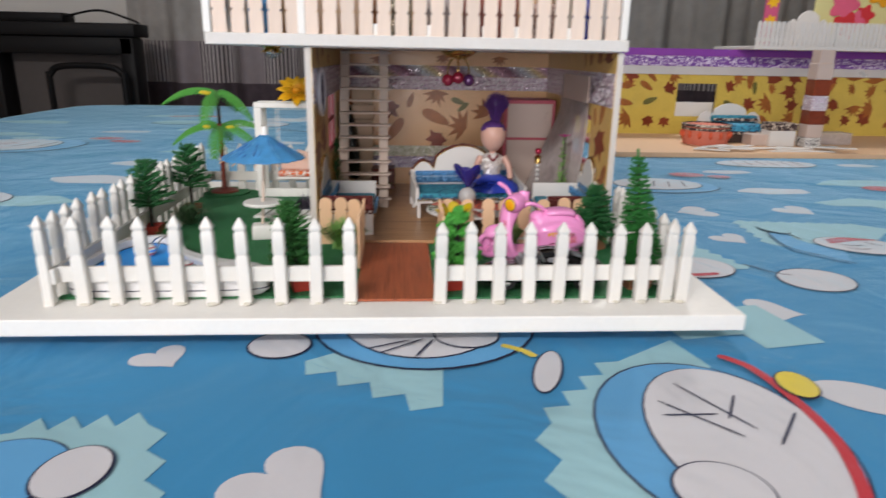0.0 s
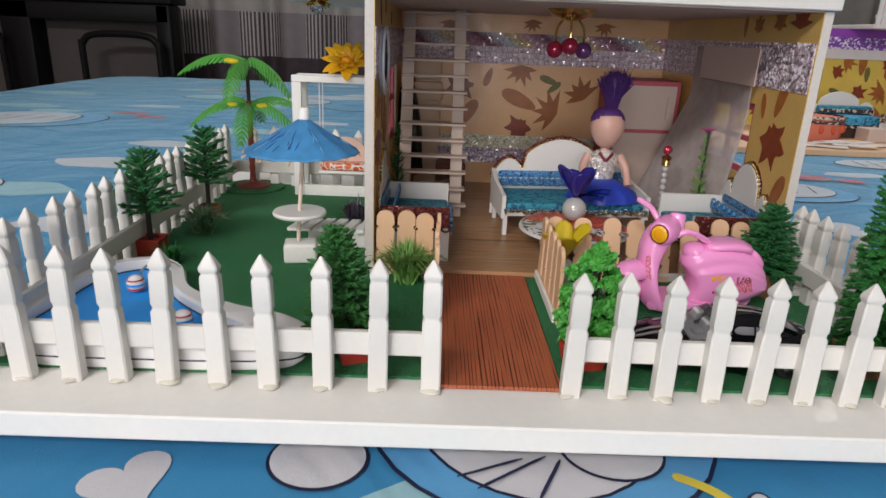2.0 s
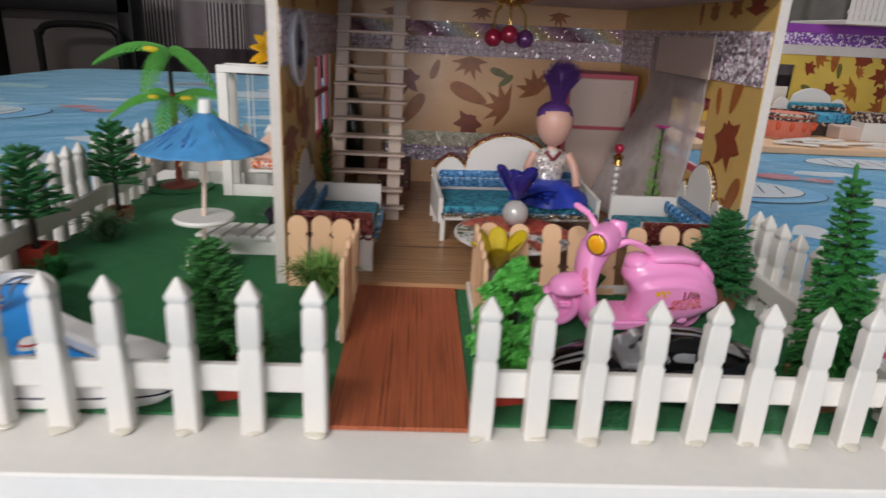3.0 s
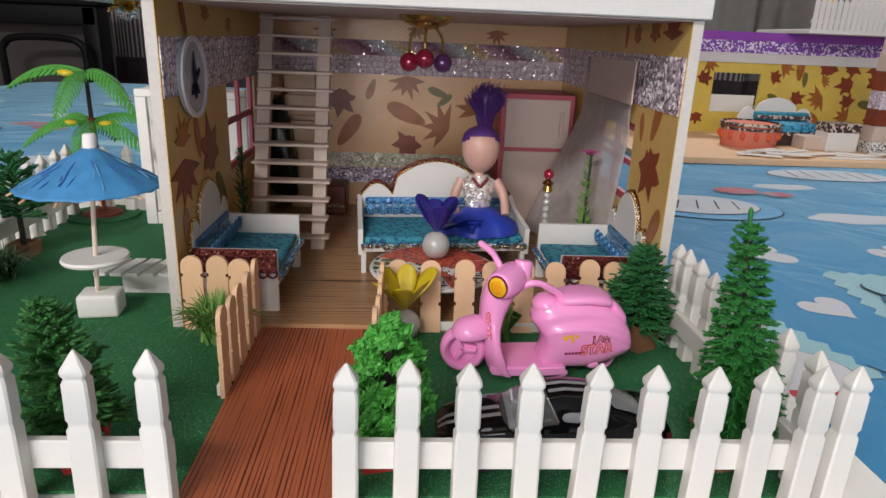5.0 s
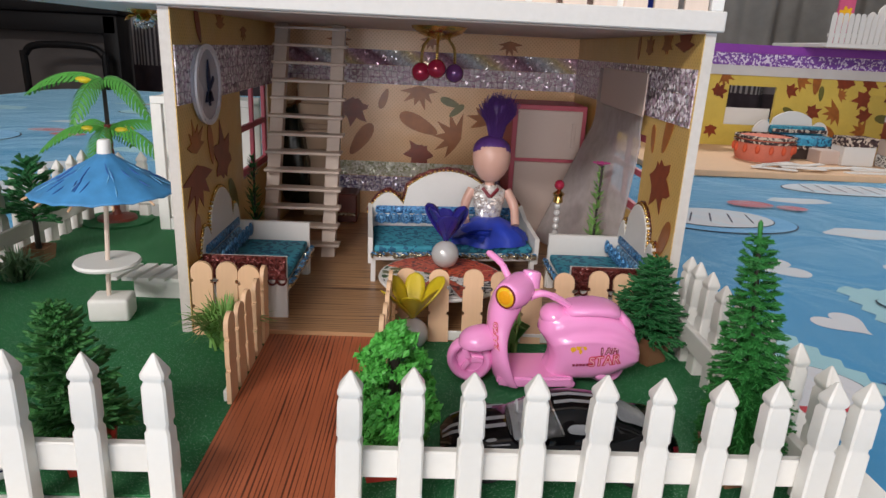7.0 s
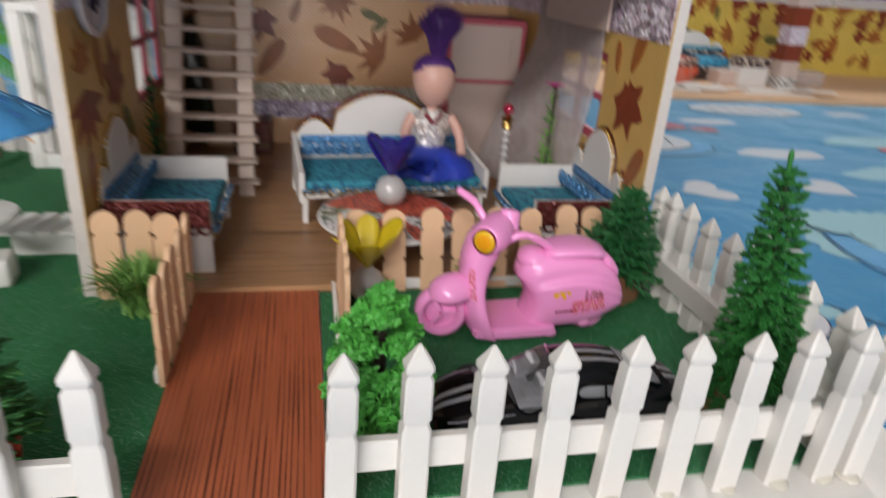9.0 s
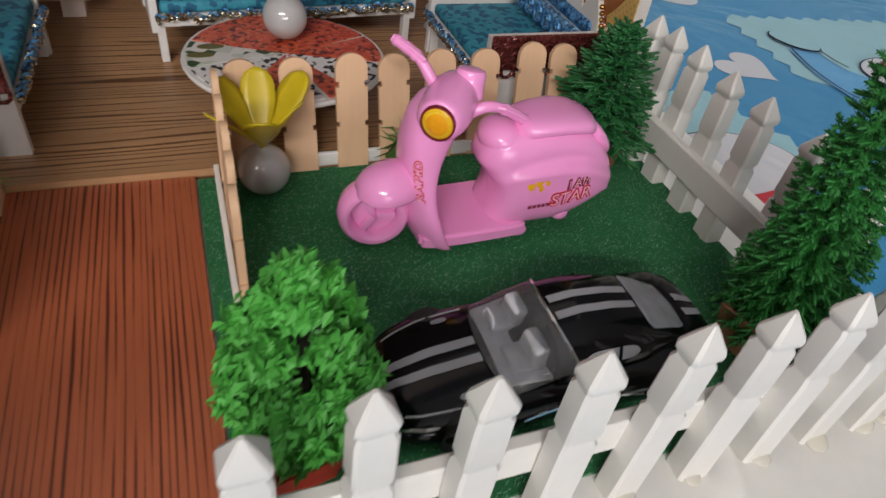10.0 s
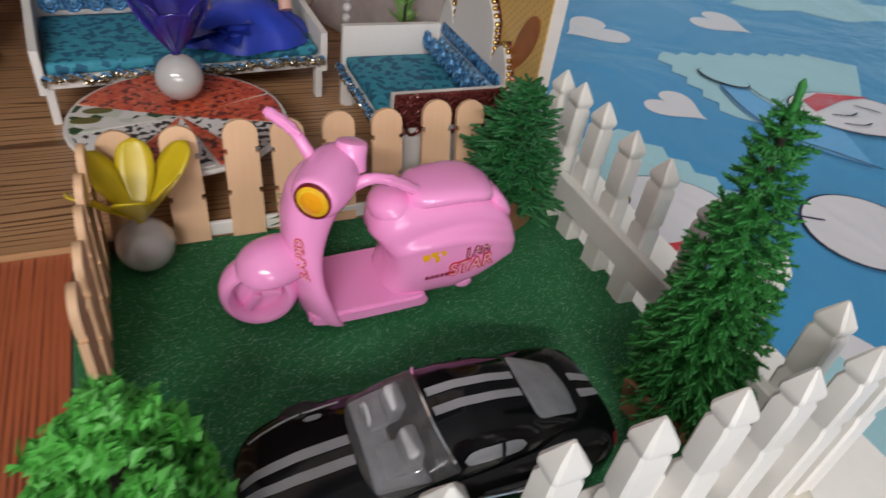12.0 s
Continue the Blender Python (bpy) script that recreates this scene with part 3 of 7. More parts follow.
def stepped(cells, x0, y0, s, turn, m=None):
    """A pale patch with a stepped outline, from a run of column heights."""
    top = [(i * s, h * s) for i, (h, _) in enumerate(cells)]
    pts = []
    for i, (h, lo) in enumerate(cells):
        pts += [(i * s, h * s), ((i + 1) * s, h * s)]
    for i, (h, lo) in reversed(list(enumerate(cells))):
        pts += [((i + 1) * s, lo * s), (i * s, lo * s)]
    c, q = math.cos(radians(turn)), math.sin(radians(turn))
    out = []
    for x, y in pts:
        p = (x0 + x * c - y * q, y0 + x * q + y * c)
        if not out or (abs(p[0] - out[-1][0]) + abs(p[1] - out[-1][1])) > 1e-6:
            out.append(p)
    print_shape("printed_patch", out, m or M_sheetpale, 1)


def toothed(base, edges):
    """A pale patch: a convex area with pointed teeth along some edges (a, b, count, height)."""
    print_shape("printed_patch", base, M_sheetpale, 1)
    for a, b, n, amp in edges:
        d = ((b[0] - a[0]) / n, (b[1] - a[1]) / n)
        e = math.hypot(*d)
        for k in range(n):
            p = (a[0] + d[0] * k, a[1] + d[1] * k)
            tip = (p[0] + d[0] / 2 - d[1] / e * amp, p[1] + d[1] / 2 + d[0] / e * amp)
            inn = (p[0] + d[0] / 2 + d[1] / e * 0.0004, p[1] + d[1] / 2 - d[0] / e * 0.0004)
            print_shape("printed_tooth", [p, tip, (p[0] + d[0], p[1] + d[1]), inn], M_sheetpale, 1)


# outlined shapes and patches in front of the board
outlined(-0.108, 0.397, 0.020, 0.019)
toothed([(-0.088, 0.374), (-0.004, 0.316), (0.0, 0.380), (-0.04, 0.405)], [((-0.088, 0.374), (-0.004, 0.316), 4, -0.014)])
outlined(-0.01, 0.432, 0.078, 0.072, 0, M_sheetblue, 0.0026)
outlined(-0.012, 0.442, 0.058, 0.068, 0, M_sheetwhite, 0.0018, 4)
outlined(0.018, 0.408, 0.022, 0.021, -10, M_sheetwhite, 0.0018, 6)
for a, b in (((-0.050, 0.385), (-0.022, 0.398)), ((-0.042, 0.378), (-0.012, 0.400)), ((-0.018, 0.373), (-0.006, 0.398))):
    print_shape("printed_line", stroke([a, b], 0.0016), M_navy, 8)
print_shape("printed_band", stroke([(0.040, 0.392), (0.052, 0.384), (0.060, 0.374)], 0.0055), M_sheetyellow, 4)
outlined(0.064, 0.356, 0.008, 0.028, -18, None, 0.002)
toothed([(0.049, 0.232), (0.053, 0.297), (0.112, 0.368), (0.16, 0.40), (0.17, 0.36), (0.11, 0.225)], [((0.049, 0.232), (0.053, 0.297), 2, 0.011), ((0.053, 0.297), (0.112, 0.368), 4, 0.011)])
outlined(0.138, 0.282, 0.062, 0.081, -4, M_sheetblue, 0.0022)
outlined(0.150, 0.280, 0.047, 0.074, -4, M_sheetwhite, 0.0018, 4)
for a, b in (((0.135, 0.335), (0.160, 0.285)), ((0.118, 0.315), (0.150, 0.278)), ((0.115, 0.300), (0.146, 0.300)), ((0.165, 0.320), (0.150, 0.295)), ((0.190, 0.300), (0.165, 0.270))):
    print_shape("printed_line", stroke([a, b], 0.0016), M_navy, 6)
print_shape("printed_band", stroke([(0.180, 0.371), (0.193, 0.353), (0.198, 0.315), (0.196, 0.275), (0.186, 0.243), (0.176, 0.222)], 0.0065), M_sheetred, 6)
outlined(0.209, 0.330, 0.011, 0.016, -10, M_sheetyellow, 0.0018, 8)
outlined(0.118, 0.236, 0.022, 0.021, 0, None, 0.002, 6)
print_shape("printed_cloud", oval(0.245, 0.318, 0.03, 0.018, -30), M_sheetwhite, 1)
# in front, further round
toothed([(-0.238, 0.280), (-0.224, 0.297), (-0.159, 0.303), (-0.136, 0.232), (-0.25, 0.232)], [((-0.238, 0.280), (-0.224, 0.297), 1, 0.008), ((-0.224, 0.297), (-0.159, 0.303), 4, 0.013), ((-0.159, 0.303), (-0.136, 0.232), 3, 0.009)])
outlined(-0.212, 0.262, 0.030, 0.028, 0, M_sheetblue, 0.002)
outlined(-0.248, 0.290, 0.014, 0.013, 0, None, 0.002, 4)
outlined(-0.178, 0.262, 0.016, 0.020, 0, None, 0.002, 4)
outlined(-0.252, 0.264, 0.008, 0.009, 0, M_sheetyellow, 0.0016, 6)
outlined(-0.262, 0.262, 0.012, 0.016, 0, None, 0.0018, 4)
print_shape("printed_band", stroke([(-0.27, 0.235), (-0.245, 0.250), (-0.225, 0.238)], 0.008), M_sheetred, 5)
for hx, hy, hs, ht in ((-0.180, 0.381, 0.019, 42), (-0.082, 0.252, 0.029, 50), (0.262, 0.452, 0.026, 70), (0.334, 0.661, 0.023, 26), (0.488, 0.793, 0.030, 28), (0.352, 0.786, 0.030, -80), (-0.472, 0.648, 0.035, 200), (-0.20, 1.15, 0.04, 30), (0.62, 0.55, 0.03, 20), (0.36, 0.30, 0.03, -20)):
    heart(hx, hy, hs, ht)
# left of the house
print_shape("printed_band", [(-0.50, 0.47), (-0.40, 0.51), (-0.385, 0.545), (-0.50, 0.545)], M_sheetred, 2)
outlined(-0.395, 0.432, 0.045, 0.045, 0, None, 0.002)
outlined(-0.405, 0.440, 0.010, 0.009, 0, M_sheetred, 0.0016, 4)
outlined(-0.326, 0.398, 0.016, 0.015, 0, None, 0.002, 2)
print_shape("printed_line", stroke([(-0.36, 0.43), (-0.34, 0.425), (-0.326, 0.415)], 0.002), M_navy, 3)
outlined(-0.60, 0.834, 0.075, 0.05, 0, None, 0.0022)
print_shape("printed_line", stroke([(-0.65, 0.84), (-0.60, 0.855), (-0.56, 0.842)], 0.006), M_sheetred, 4)
outlined(-0.79, 1.325, 0.135, 0.10, 0, M_sheetblue, 0.003)
outlined(-0.81, 1.33, 0.105, 0.085, 0, None, 0.003, 4)
for k in range(4):
    print_shape("printed_line", stroke([(-0.88 + 0.05 * k, 1.30), (-0.84 + 0.04 * k, 1.36)], 0.003), M_navy, 6)
print_shape("printed_oval", oval(-0.655, 1.43, 0.035, 0.022), M_sheetred, 4)
print_shape("printed_oval", oval(-0.60, 1.39, 0.030, 0.018), M_sheetred, 4)
outlined(-0.42, 1.78, 0.09, 0.07, 0, None, 0.004)
outlined(-0.62, 1.80, 0.07, 0.05, 0, M_sheetpale, 0.004)
print_shape("printed_band", stroke([(-0.70, 1.96), (-0.62, 1.98), (-0.55, 1.94)], 0.03), M_sheetred, 4)
print_shape("printed_line", stroke([(-0.34, 1.66), (-0.25, 1.62), (-0.19, 1.68)], 0.006), M_navy, 4)
# right of the house
outlined(0.345, 0.523, 0.034, 0.030, 20, None, 0.002)
print_shape("printed_line", stroke([(0.30, 0.57), (0.315, 0.545), (0.33, 0.535)], 0.002), M_navy, 3)
toothed([(0.368, 0.640), (0.378, 0.736), (0.520, 0.715), (0.545, 0.695), (0.47, 0.625), (0.40, 0.612)], [((0.368, 0.640), (0.378, 0.736), 5, 0.007), ((0.378, 0.736), (0.520, 0.715), 9, 0.006)])
toothed([(0.225, 0.630), (0.275, 0.640), (0.300, 0.555), (0.24, 0.55)], [((0.275, 0.640), (0.300, 0.555), 5, 0.007)])
print_shape("printed_shape", [(0.398, 0.688), (0.408, 0.674), (0.407, 0.660), (0.409, 0.648), (0.432, 0.61), (0.412, 0.570), (0.396, 0.588), (0.379, 0.612), (0.378, 0.645), (0.387, 0.679)], M_sheetblue, 2)
outlined(0.400, 0.690, 0.0180, 0.0105, -58, M_sheetpale, 0.0016, 5)
outlined(0.462, 0.627, 0.046, 0.030, -22, None, 0.0016, 4)
print_shape("printed_band", [(0.432, 0.634), (0.436, 0.650), (0.457, 0.657), (0.497, 0.644), (0.468, 0.644)], M_sheetred, 6)
for pts in (((0.408, 0.674), (0.407, 0.660), (0.409, 0.648)), ((0.387, 0.679), (0.378, 0.645), (0.379, 0.612), (0.396, 0.588), (0.412, 0.564)), ((0.440, 0.628), (0.452, 0.624), (0.462, 0.626)), ((0.438, 0.616), (0.450, 0.611), (0.460, 0.612)), ((0.470, 0.636), (0.482, 0.622))):
    print_shape("printed_line", stroke(pts, 0.0015), M_navy, 7)
outlined(0.245, 0.560, 0.040, 0.032, 0, None, 0.002)
print_shape("printed_band", stroke([(0.205, 0.548), (0.232, 0.535), (0.262, 0.538)], 0.007), M_sheetred, 5)
outlined(0.228, 0.577, 0.007, 0.007, 0, M_sheetyellow, 0.0016, 5)
outlined(0.375, 0.955, 0.085, 0.055, 0, M_sheetblue, 0.0024)
outlined(0.370, 0.965, 0.068, 0.045, 0, None, 0.002, 4)
for k in range(4):
    print_shape("printed_line", stroke([(0.33 + 0.025 * k, 0.94), (0.35 + 0.022 * k, 0.985)], 0.002), M_navy, 6)
print_shape("printed_oval", oval(0.452, 1.045, 0.03, 0.020), M_sheetred, 6)
print_shape("printed_oval", oval(0.500, 1.030, 0.02, 0.014), M_sheetred, 6)
outlined(0.665, 1.180, 0.095, 0.045, 0, None, 0.003)
for k in range(6):
    print_shape("printed_line", stroke([(0.60 + 0.025 * k, 1.15), (0.61 + 0.024 * k, 1.21)], 0.002), M_navy, 5)
outlined(0.80, 0.92, 0.07, 0.05, 0, None, 0.003)
print_shape("printed_oval", oval(0.71, 0.93, 0.03, 0.02), M_sheetred, 4)
stepped([(1, 0), (2, 0), (3, -1), (2, -1)], 0.17, 0.40, 0.024, 10)
rng = random.Random(5)
made = 0
while made < 60:
    x, y = rng.uniform(-1.05, 1.5), rng.uniform(0.42, 2.3)
    if -0.33 < x < 0.22 and y < 0.95 or 0.42 < x and 1.2 < y < 1.7:
        continue
    cloud(x, y, rng.uniform(0.03, 0.07) * (0.7 + 0.3 * y), M_sheetwhite if rng.random() < 0.45 else M_sheetpale, rng)
    made += 1

# curtain, desk and cushions beyond
bm = B()
rows = []
for k in range(421):
    x = -1.12 + 3.6 * k / 420
    y = 2.82 + 0.035 * math.sin(x * 23) + 0.02 * math.sin(x * 51 + 1) + 0.012 * math.sin(x * 9)
    rows.append((x, y))
prev = None
for x, y in rows:
    col = [bm.verts.new((x, y + (0.01 if z < -0.2 else 0), z)) for z in (-0.5, 0.0, 0.6, 1.2, 1.9)]
    if prev:
        for a in range(4):
            bm.faces.new((prev[a], col[a], col[a + 1], prev[a + 1]))
    prev = col
c = solo("curtain", bm, M_curtain, "long grey sheer curtain with a striped band and dark woven hem", "curtain", angle=80)
c.modifiers.new("cloth", "SOLIDIFY").thickness = 0.003

bm = B()
tube(bm, [(-1.15, 2.86, 1.92), (2.5, 2.86, 1.92)], 0.012, 10)
solo("curtain_rod", bm, M_chrome, "thin metal rod that carries the curtain", "curtain rod")

desk = thing("desk", (-1.5, 2.5, -0.62), "black lacquered desk beside the foot of the bed", "desk")
part("desktop", box(B(), (-2.3, 2.42, 0.205), (-0.95, 2.56, 0.250), 0.006), M_desk, desk)
part("drawer_front", box(B(), (-2.28, 2.44, 0.145), (-0.97, 2.47, 0.205), 0.004), M_desk, desk)
for x0, x1 in ((-1.015, -0.965), (-1.53, -1.43), (-2.05, -1.95)):
    part("leg", box(B(), (x0, 2.44, -0.62), (x1, 2.53, 0.205), 0.006), M_desk, desk)
part("back_panel", box(B(), (-2.28, 2.535, -0.3), (-0.97, 2.55, 0.2), 0.002), mat("dark_board", (0.085, 0.075, 0.072), 0.7, scale=40, spec=0.1), desk)
for x0, x1 in ((-1.90, -1.495), (-1.235, -0.985)):
    chair = thing("metal_chair", ((x0 + x1) / 2, 2.4, -0.62), "black tubular metal chair pushed under the desk", "chair", "chairs at the desk")
    pts = [(x0, 2.40, -0.62), (x0, 2.38, 0.02), (x0 + 0.005, 2.38, 0.078), (x0 + 0.05, 2.38, 0.105), (x1 - 0.05, 2.38, 0.105), (x1 - 0.005, 2.38, 0.078), (x1, 2.38, 0.02), (x1, 2.40, -0.62)]
    part("back_frame", tube(B(), smooth_line(pts, 5), 0.011, 10), M_desk, chair)
    part("seat", box(B(), (x0 + 0.01, 2.395, -0.20), (x1 - 0.01, 2.435, -0.16), 0.012), M_desk, chair)
    for x in (x0 + 0.015, x1 - 0.015):
        part("leg", tube(B(), [(x, 2.42, -0.62), (x, 2.42, -0.19)], 0.01, 8), M_desk, chair)
bm = B()
tube(bm, smooth_line([(-1.30, 2.5, 0.254), (-1.2, 2.47, 0.27), (-1.08, 2.46, 0.292), (-1.0, 2.5, 0.27), (-0.97, 2.53, 0.254)], 8), 0.004, 8)
solo("cable", bm, M_desk, "thin black cable looped on the desk", "cable")
solo("black_box", box(B(), (-1.75, 2.45, 0.2505), (-1.20, 2.55, 0.282), 0.006), M_desk, "flat black box lying on the desk", "box")


def cushion(c, d, m, label, turn=0.0):
    bm = B()
    box(bm, (-d[0], -d[1], -d[2]), d)
    bmesh.ops.subdivide_edges(bm, edges=bm.edges[:], cuts=9, use_grid_fill=True)
    for v in bm.verts:
        u, w = abs(v.co.x) / d[0], abs(v.co.y) / d[1]
        v.co.z *= max(0.10, (1 - u ** 3.2)) ** 0.5 * max(0.10, (1 - w ** 3.2)) ** 0.5
        v.co.z += 0.006 * noise.noise(v.co * 18)
    bm.transform(Matrix.Translation(c) @ Euler((0.0, 0.15, turn)).to_matrix().to_4x4())
    return solo("cushion", bm, m, label, "cushion", angle=80)


M_cushion = mottled("olive_cushion_cloth", [(0.42, 0.42, 0.32), (0.40, 0.40, 0.30), (0.50, 0.46, 0.10)], 14, 0.9, 0.1)
cushion((-0.962, 1.02, 0.03), (0.16, 0.12, 0.052), M_cushion, "pale olive cushion with yellow flowers on the bed", 0.4)
cushion((-0.640, 0.695, -0.006), (0.075, 0.05, 0.02), mat("pale_green_cloth", (0.45, 0.55, 0.48), 0.9), "small folded pale green cloth on the bed", 0.2)

# ---- the base board and the doll's house ----
HX0, HX1, HY0, HY1, HZ = -0.1072, 0.1630, 0.562, 0.835, 0.1705
T = 0.0053
base = thing("base_board", (-0.05, 0.62, -0.022), "thick white foam base board carrying a model house and garden", "base board")
bm = box(B(), (-0.304, 0.392, -0.0115), (0.208, 0.86, 0), 0.0008, 1)
part("board", bm, M_board, base)
for x in (-0.26, 0.165):
    for y in (0.46, 0.80):
        part("foot", box(B(), (x - 0.025, y - 0.025, -0.0225), (x + 0.025, y + 0.025, -0.0115), 0.001), M_board, base)
part("grass_mat", box(B(), (-0.262, 0.4275, 0.0004), (-0.0598, 0.7995, 0.0016)), M_turf, base, "dark green sparkling felt turf")
part("grass_mat", box(B(), (-0.0025, 0.4245, 0.0004), (0.170, 0.5605, 0.0016)), M_turf, base, "dark green sparkling felt turf")
part("walkway", box(B(), (-0.0594, 0.4205, 0.0004), (-0.0032, 0.5615, 0.0022)), M_path, base, "red-brown wood-print walkway")

house = thing("doll_house", (0.025, 0.70, 0.0), "handmade two-storey doll's house of white board with leaf wallpaper", "doll house")
part("floor_panel", box(B(), (HX0 + T, HY0, 0.0004), (HX1 - T, HY1 - T, 0.0045)), M_floor, house, "light wood-print floor")


def framed(bm, outer, inner, put, w0, w1):
    """A flat panel (u0, u1, v0, v1) with a hole of the same form, between two depths."""
    ring = lambda r: [(r[0], r[2]), (r[1], r[2]), (r[1], r[3]), (r[0], r[3])]
    o, i = ([[bm.verts.new(put(u, v, w)) for u, v in ring(r)] for w in (w0, w1)] for r in (outer, inner))
    for k in range(4):
        n = (k + 1) % 4
        bm.faces.new((o[0][k], o[0][n], i[0][n], i[0][k]))
        bm.faces.new((o[1][n], o[1][k], i[1][k], i[1][n]))
        bm.faces.new((o[0][n], o[0][k], o[1][k], o[1][n]))
        bm.faces.new((i[0][k], i[0][n], i[1][n], i[1][k]))
    return bm


def pierced(x0, x1, z0, z1, hole=None):
    """An upright wall panel in the y-z plane, open at the hole (y0, y1, z0, z1)."""
    if not hole:
        return box(B(), (x0, HY0, z0), (x1, HY1, z1))
    return framed(B(), (HY0, HY1, z0, z1), hole, lambda u, v, w: (w, u, v), x0, x1)


LWIN, RWIN = (0.676, 0.755, 0.064, 0.130), (0.625, 0.705, 0.062, 0.112)
wl = part("side_wall", pierced(HX0, HX0 + T, 0, HZ, LWIN), M_rawboard, house)
wr = part("side_wall", pierced(HX1 - T, HX1, 0, HZ, RWIN), M_rawboard, house)
wb = part("back_wall", box(B(), (HX0 + T, HY1 - T, 0), (HX1 - T, HY1, HZ)), M_board, house)
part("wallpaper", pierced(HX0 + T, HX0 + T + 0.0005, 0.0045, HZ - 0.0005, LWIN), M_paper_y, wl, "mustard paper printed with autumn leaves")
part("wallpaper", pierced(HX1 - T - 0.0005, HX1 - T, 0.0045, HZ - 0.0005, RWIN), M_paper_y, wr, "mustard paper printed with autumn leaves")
part("wallpaper", box(B(), (HX0 + T + 0.0005, HY1 - T - 0.0005, 0.0045), (HX1 - T - 0.0005, HY1 - T, HZ - 0.0005)), M_paper_x, wb, "mustard paper printed with autumn leaves")
# foil strips round the room
for z0, z1, m in ((0.1240, 0.1400, M_lilac), (0.1402, 0.1530, M_holo)):
    part("foil_strip", box(B(), (HX0 + T + 0.001, HY1 - T - 0.0012, z0), (HX1 - T - 0.001, HY1 - T - 0.0006, z1)), m, wb, "glittering foil strip")
    part("foil_strip", box(B(), (HX0 + T + 0.0006, HY0 + 0.001, z0 - 0.0001), (HX0 + T + 0.0012, HY1 - T - 0.0015, z1)), m if z1 < 0.15 else M_lilac, wl, "glittering foil strip")
    part("foil_strip", box(B(), (HX1 - T - 0.0012, HY0 + 0.001, z0), (HX1 - T - 0.0006, HY1 - T - 0.0015, z1)), m if z1 < 0.15 else M_lilac, wr, "glittering foil strip")
part("foil_strip", box(B(), (HX0 + T + 0.001, HY1 - T - 0.0013, 0.041), (HX1 - T - 0.001, HY1 - T - 0.0006, 0.054)), M_greenfoil, wb, "green and gold foil strip")
part("foil_strip", box(B(), (HX0 + T + 0.001, HY1 - T - 0.0013, 0.026), (HX1 - T - 0.001, HY1 - T - 0.0006, 0.0405)), M_bluefoil, wb, "violet foil strip")
part("foil_strip", box(B(), (HX1 - T - 0.0013, HY0 + 0.001, 0.03), (HX1 - T - 0.0006, HY0 + 0.05, 0.045)), M_greenfoil, wr, "green and gold foil strip")


def maple(cx, cy, s, turn, rng):
    pts = []
    lobes = [(0, 1.0), (14, 0.62), (26, 0.52), (38, 0.66), (52, 0.88), (66, 0.62), (80, 0.50), (94, 0.58), (108, 0.74), (124, 0.48), (140, 0.40), (165, 0.46), (180, 0.34)]
    full = [(a, r) for a, r in lobes] + [(360 - a, r) for a, r in lobes[-2:0:-1]]
    for a, r in full:
        r *= s * rng.uniform(0.88, 1.1)
        t = radians(a + turn + 90)
        pts.append((cx + r * math.cos(t), cy + r * math.sin(t)))
    return pts


def blade(cx, cy, s, turn, w=0.36):
    pts = []
    for k in range(18):
        a = 2 * math.pi * k / 18
        x, y = s * w * math.sin(a) * (1 + 0.25 * math.cos(a)), s * math.cos(a)
        c, q = math.cos(radians(turn)), math.sin(radians(turn))
        pts.append((cx + x * c - y * q, cy + x * q + y * c))
    return pts


def splayed(cx, cy, s, turn, rng, n=6):
    """A leaf of narrow fingers."""
    pts = []
    for k in range(n):
        a = radians(turn + 90 + (k - (n - 1) / 2) * 34)
        b = a + radians(17)
        pts.append((cx + s * rng.uniform(0.75, 1.0) * math.cos(a), cy + s * rng.uniform(0.75, 1.0) * math.sin(a)))
        pts.append((cx + s * 0.46 * math.cos(b), cy + s * 0.46 * math.sin(b)))
    pts.append((cx + s * 0.2 * math.cos(radians(turn - 90)), cy + s * 0.2 * math.sin(radians(turn - 90))))
    return pts


def stuck(pts, axis, at, d, m, parent):
    lift = math.copysign(0.00003 * (len(parent.children) % 9), at - 0.7 if axis == "y" else d)
    return part("printed_leaf", prism(B(), pts, axis, at + (-abs(lift) if axis == "y" else lift), at + d + (-abs(lift) if axis == "y" else lift)), m, parent)


rng = random.Random(3)
yb = HY1 - T - 0.0009
for kind, x, z, s, turn, m in (("m", -0.047, 0.1065, 0.015, 170, M_leaf1), ("b", -0.040, 0.078, 0.0145, -35, M_leaf2), ("b", 0.012, 0.094, 0.016, 65, M_leaf2),
                               ("m", 0.014, 0.068, 0.014, 150, M_leaf1), ("s", 0.047, 0.083, 0.020, 70, M_leaf2), ("s", 0.012, 0.124, 0.016, 180, M_leaf2), ("b", -0.020, 0.115, 0.008, 160, M_leaf2),
                               ("b", 0.040, 0.114, 0.008, 70, M_leaf3), ("b", 0.046, 0.107, 0.007, -50, M_leaf3), ("m", -0.090, 0.10, 0.018, 20, M_leaf2), ("m", -0.085, 0.06, 0.015, 120, M_leaf1),
                               ("s", 0.075, 0.100, 0.018, 30, M_leaf2), ("b", 0.10, 0.06, 0.016, 30, M_leaf2), ("m", 0.13, 0.09, 0.016, 60, M_leaf1), ("b", 0.15, 0.06, 0.014, 10, M_leaf2),
                               ("s", -0.06, 0.165, 0.010, 180, M_leaf2), ("s", 0.02, 0.168, 0.010, 180, M_leaf2), ("s", 0.09, 0.167, 0.010, 180, M_leaf2)):
    x, z = x + 0.005, z - 0.004
    pts = maple(x, z, s * 1.3, turn, rng) if kind == "m" else blade(x, z, s * 1.2, turn) if kind == "b" else splayed(x, z, s * 1.2, turn, rng)
    stuck(pts, "y", yb, 0.0003, m, wb)
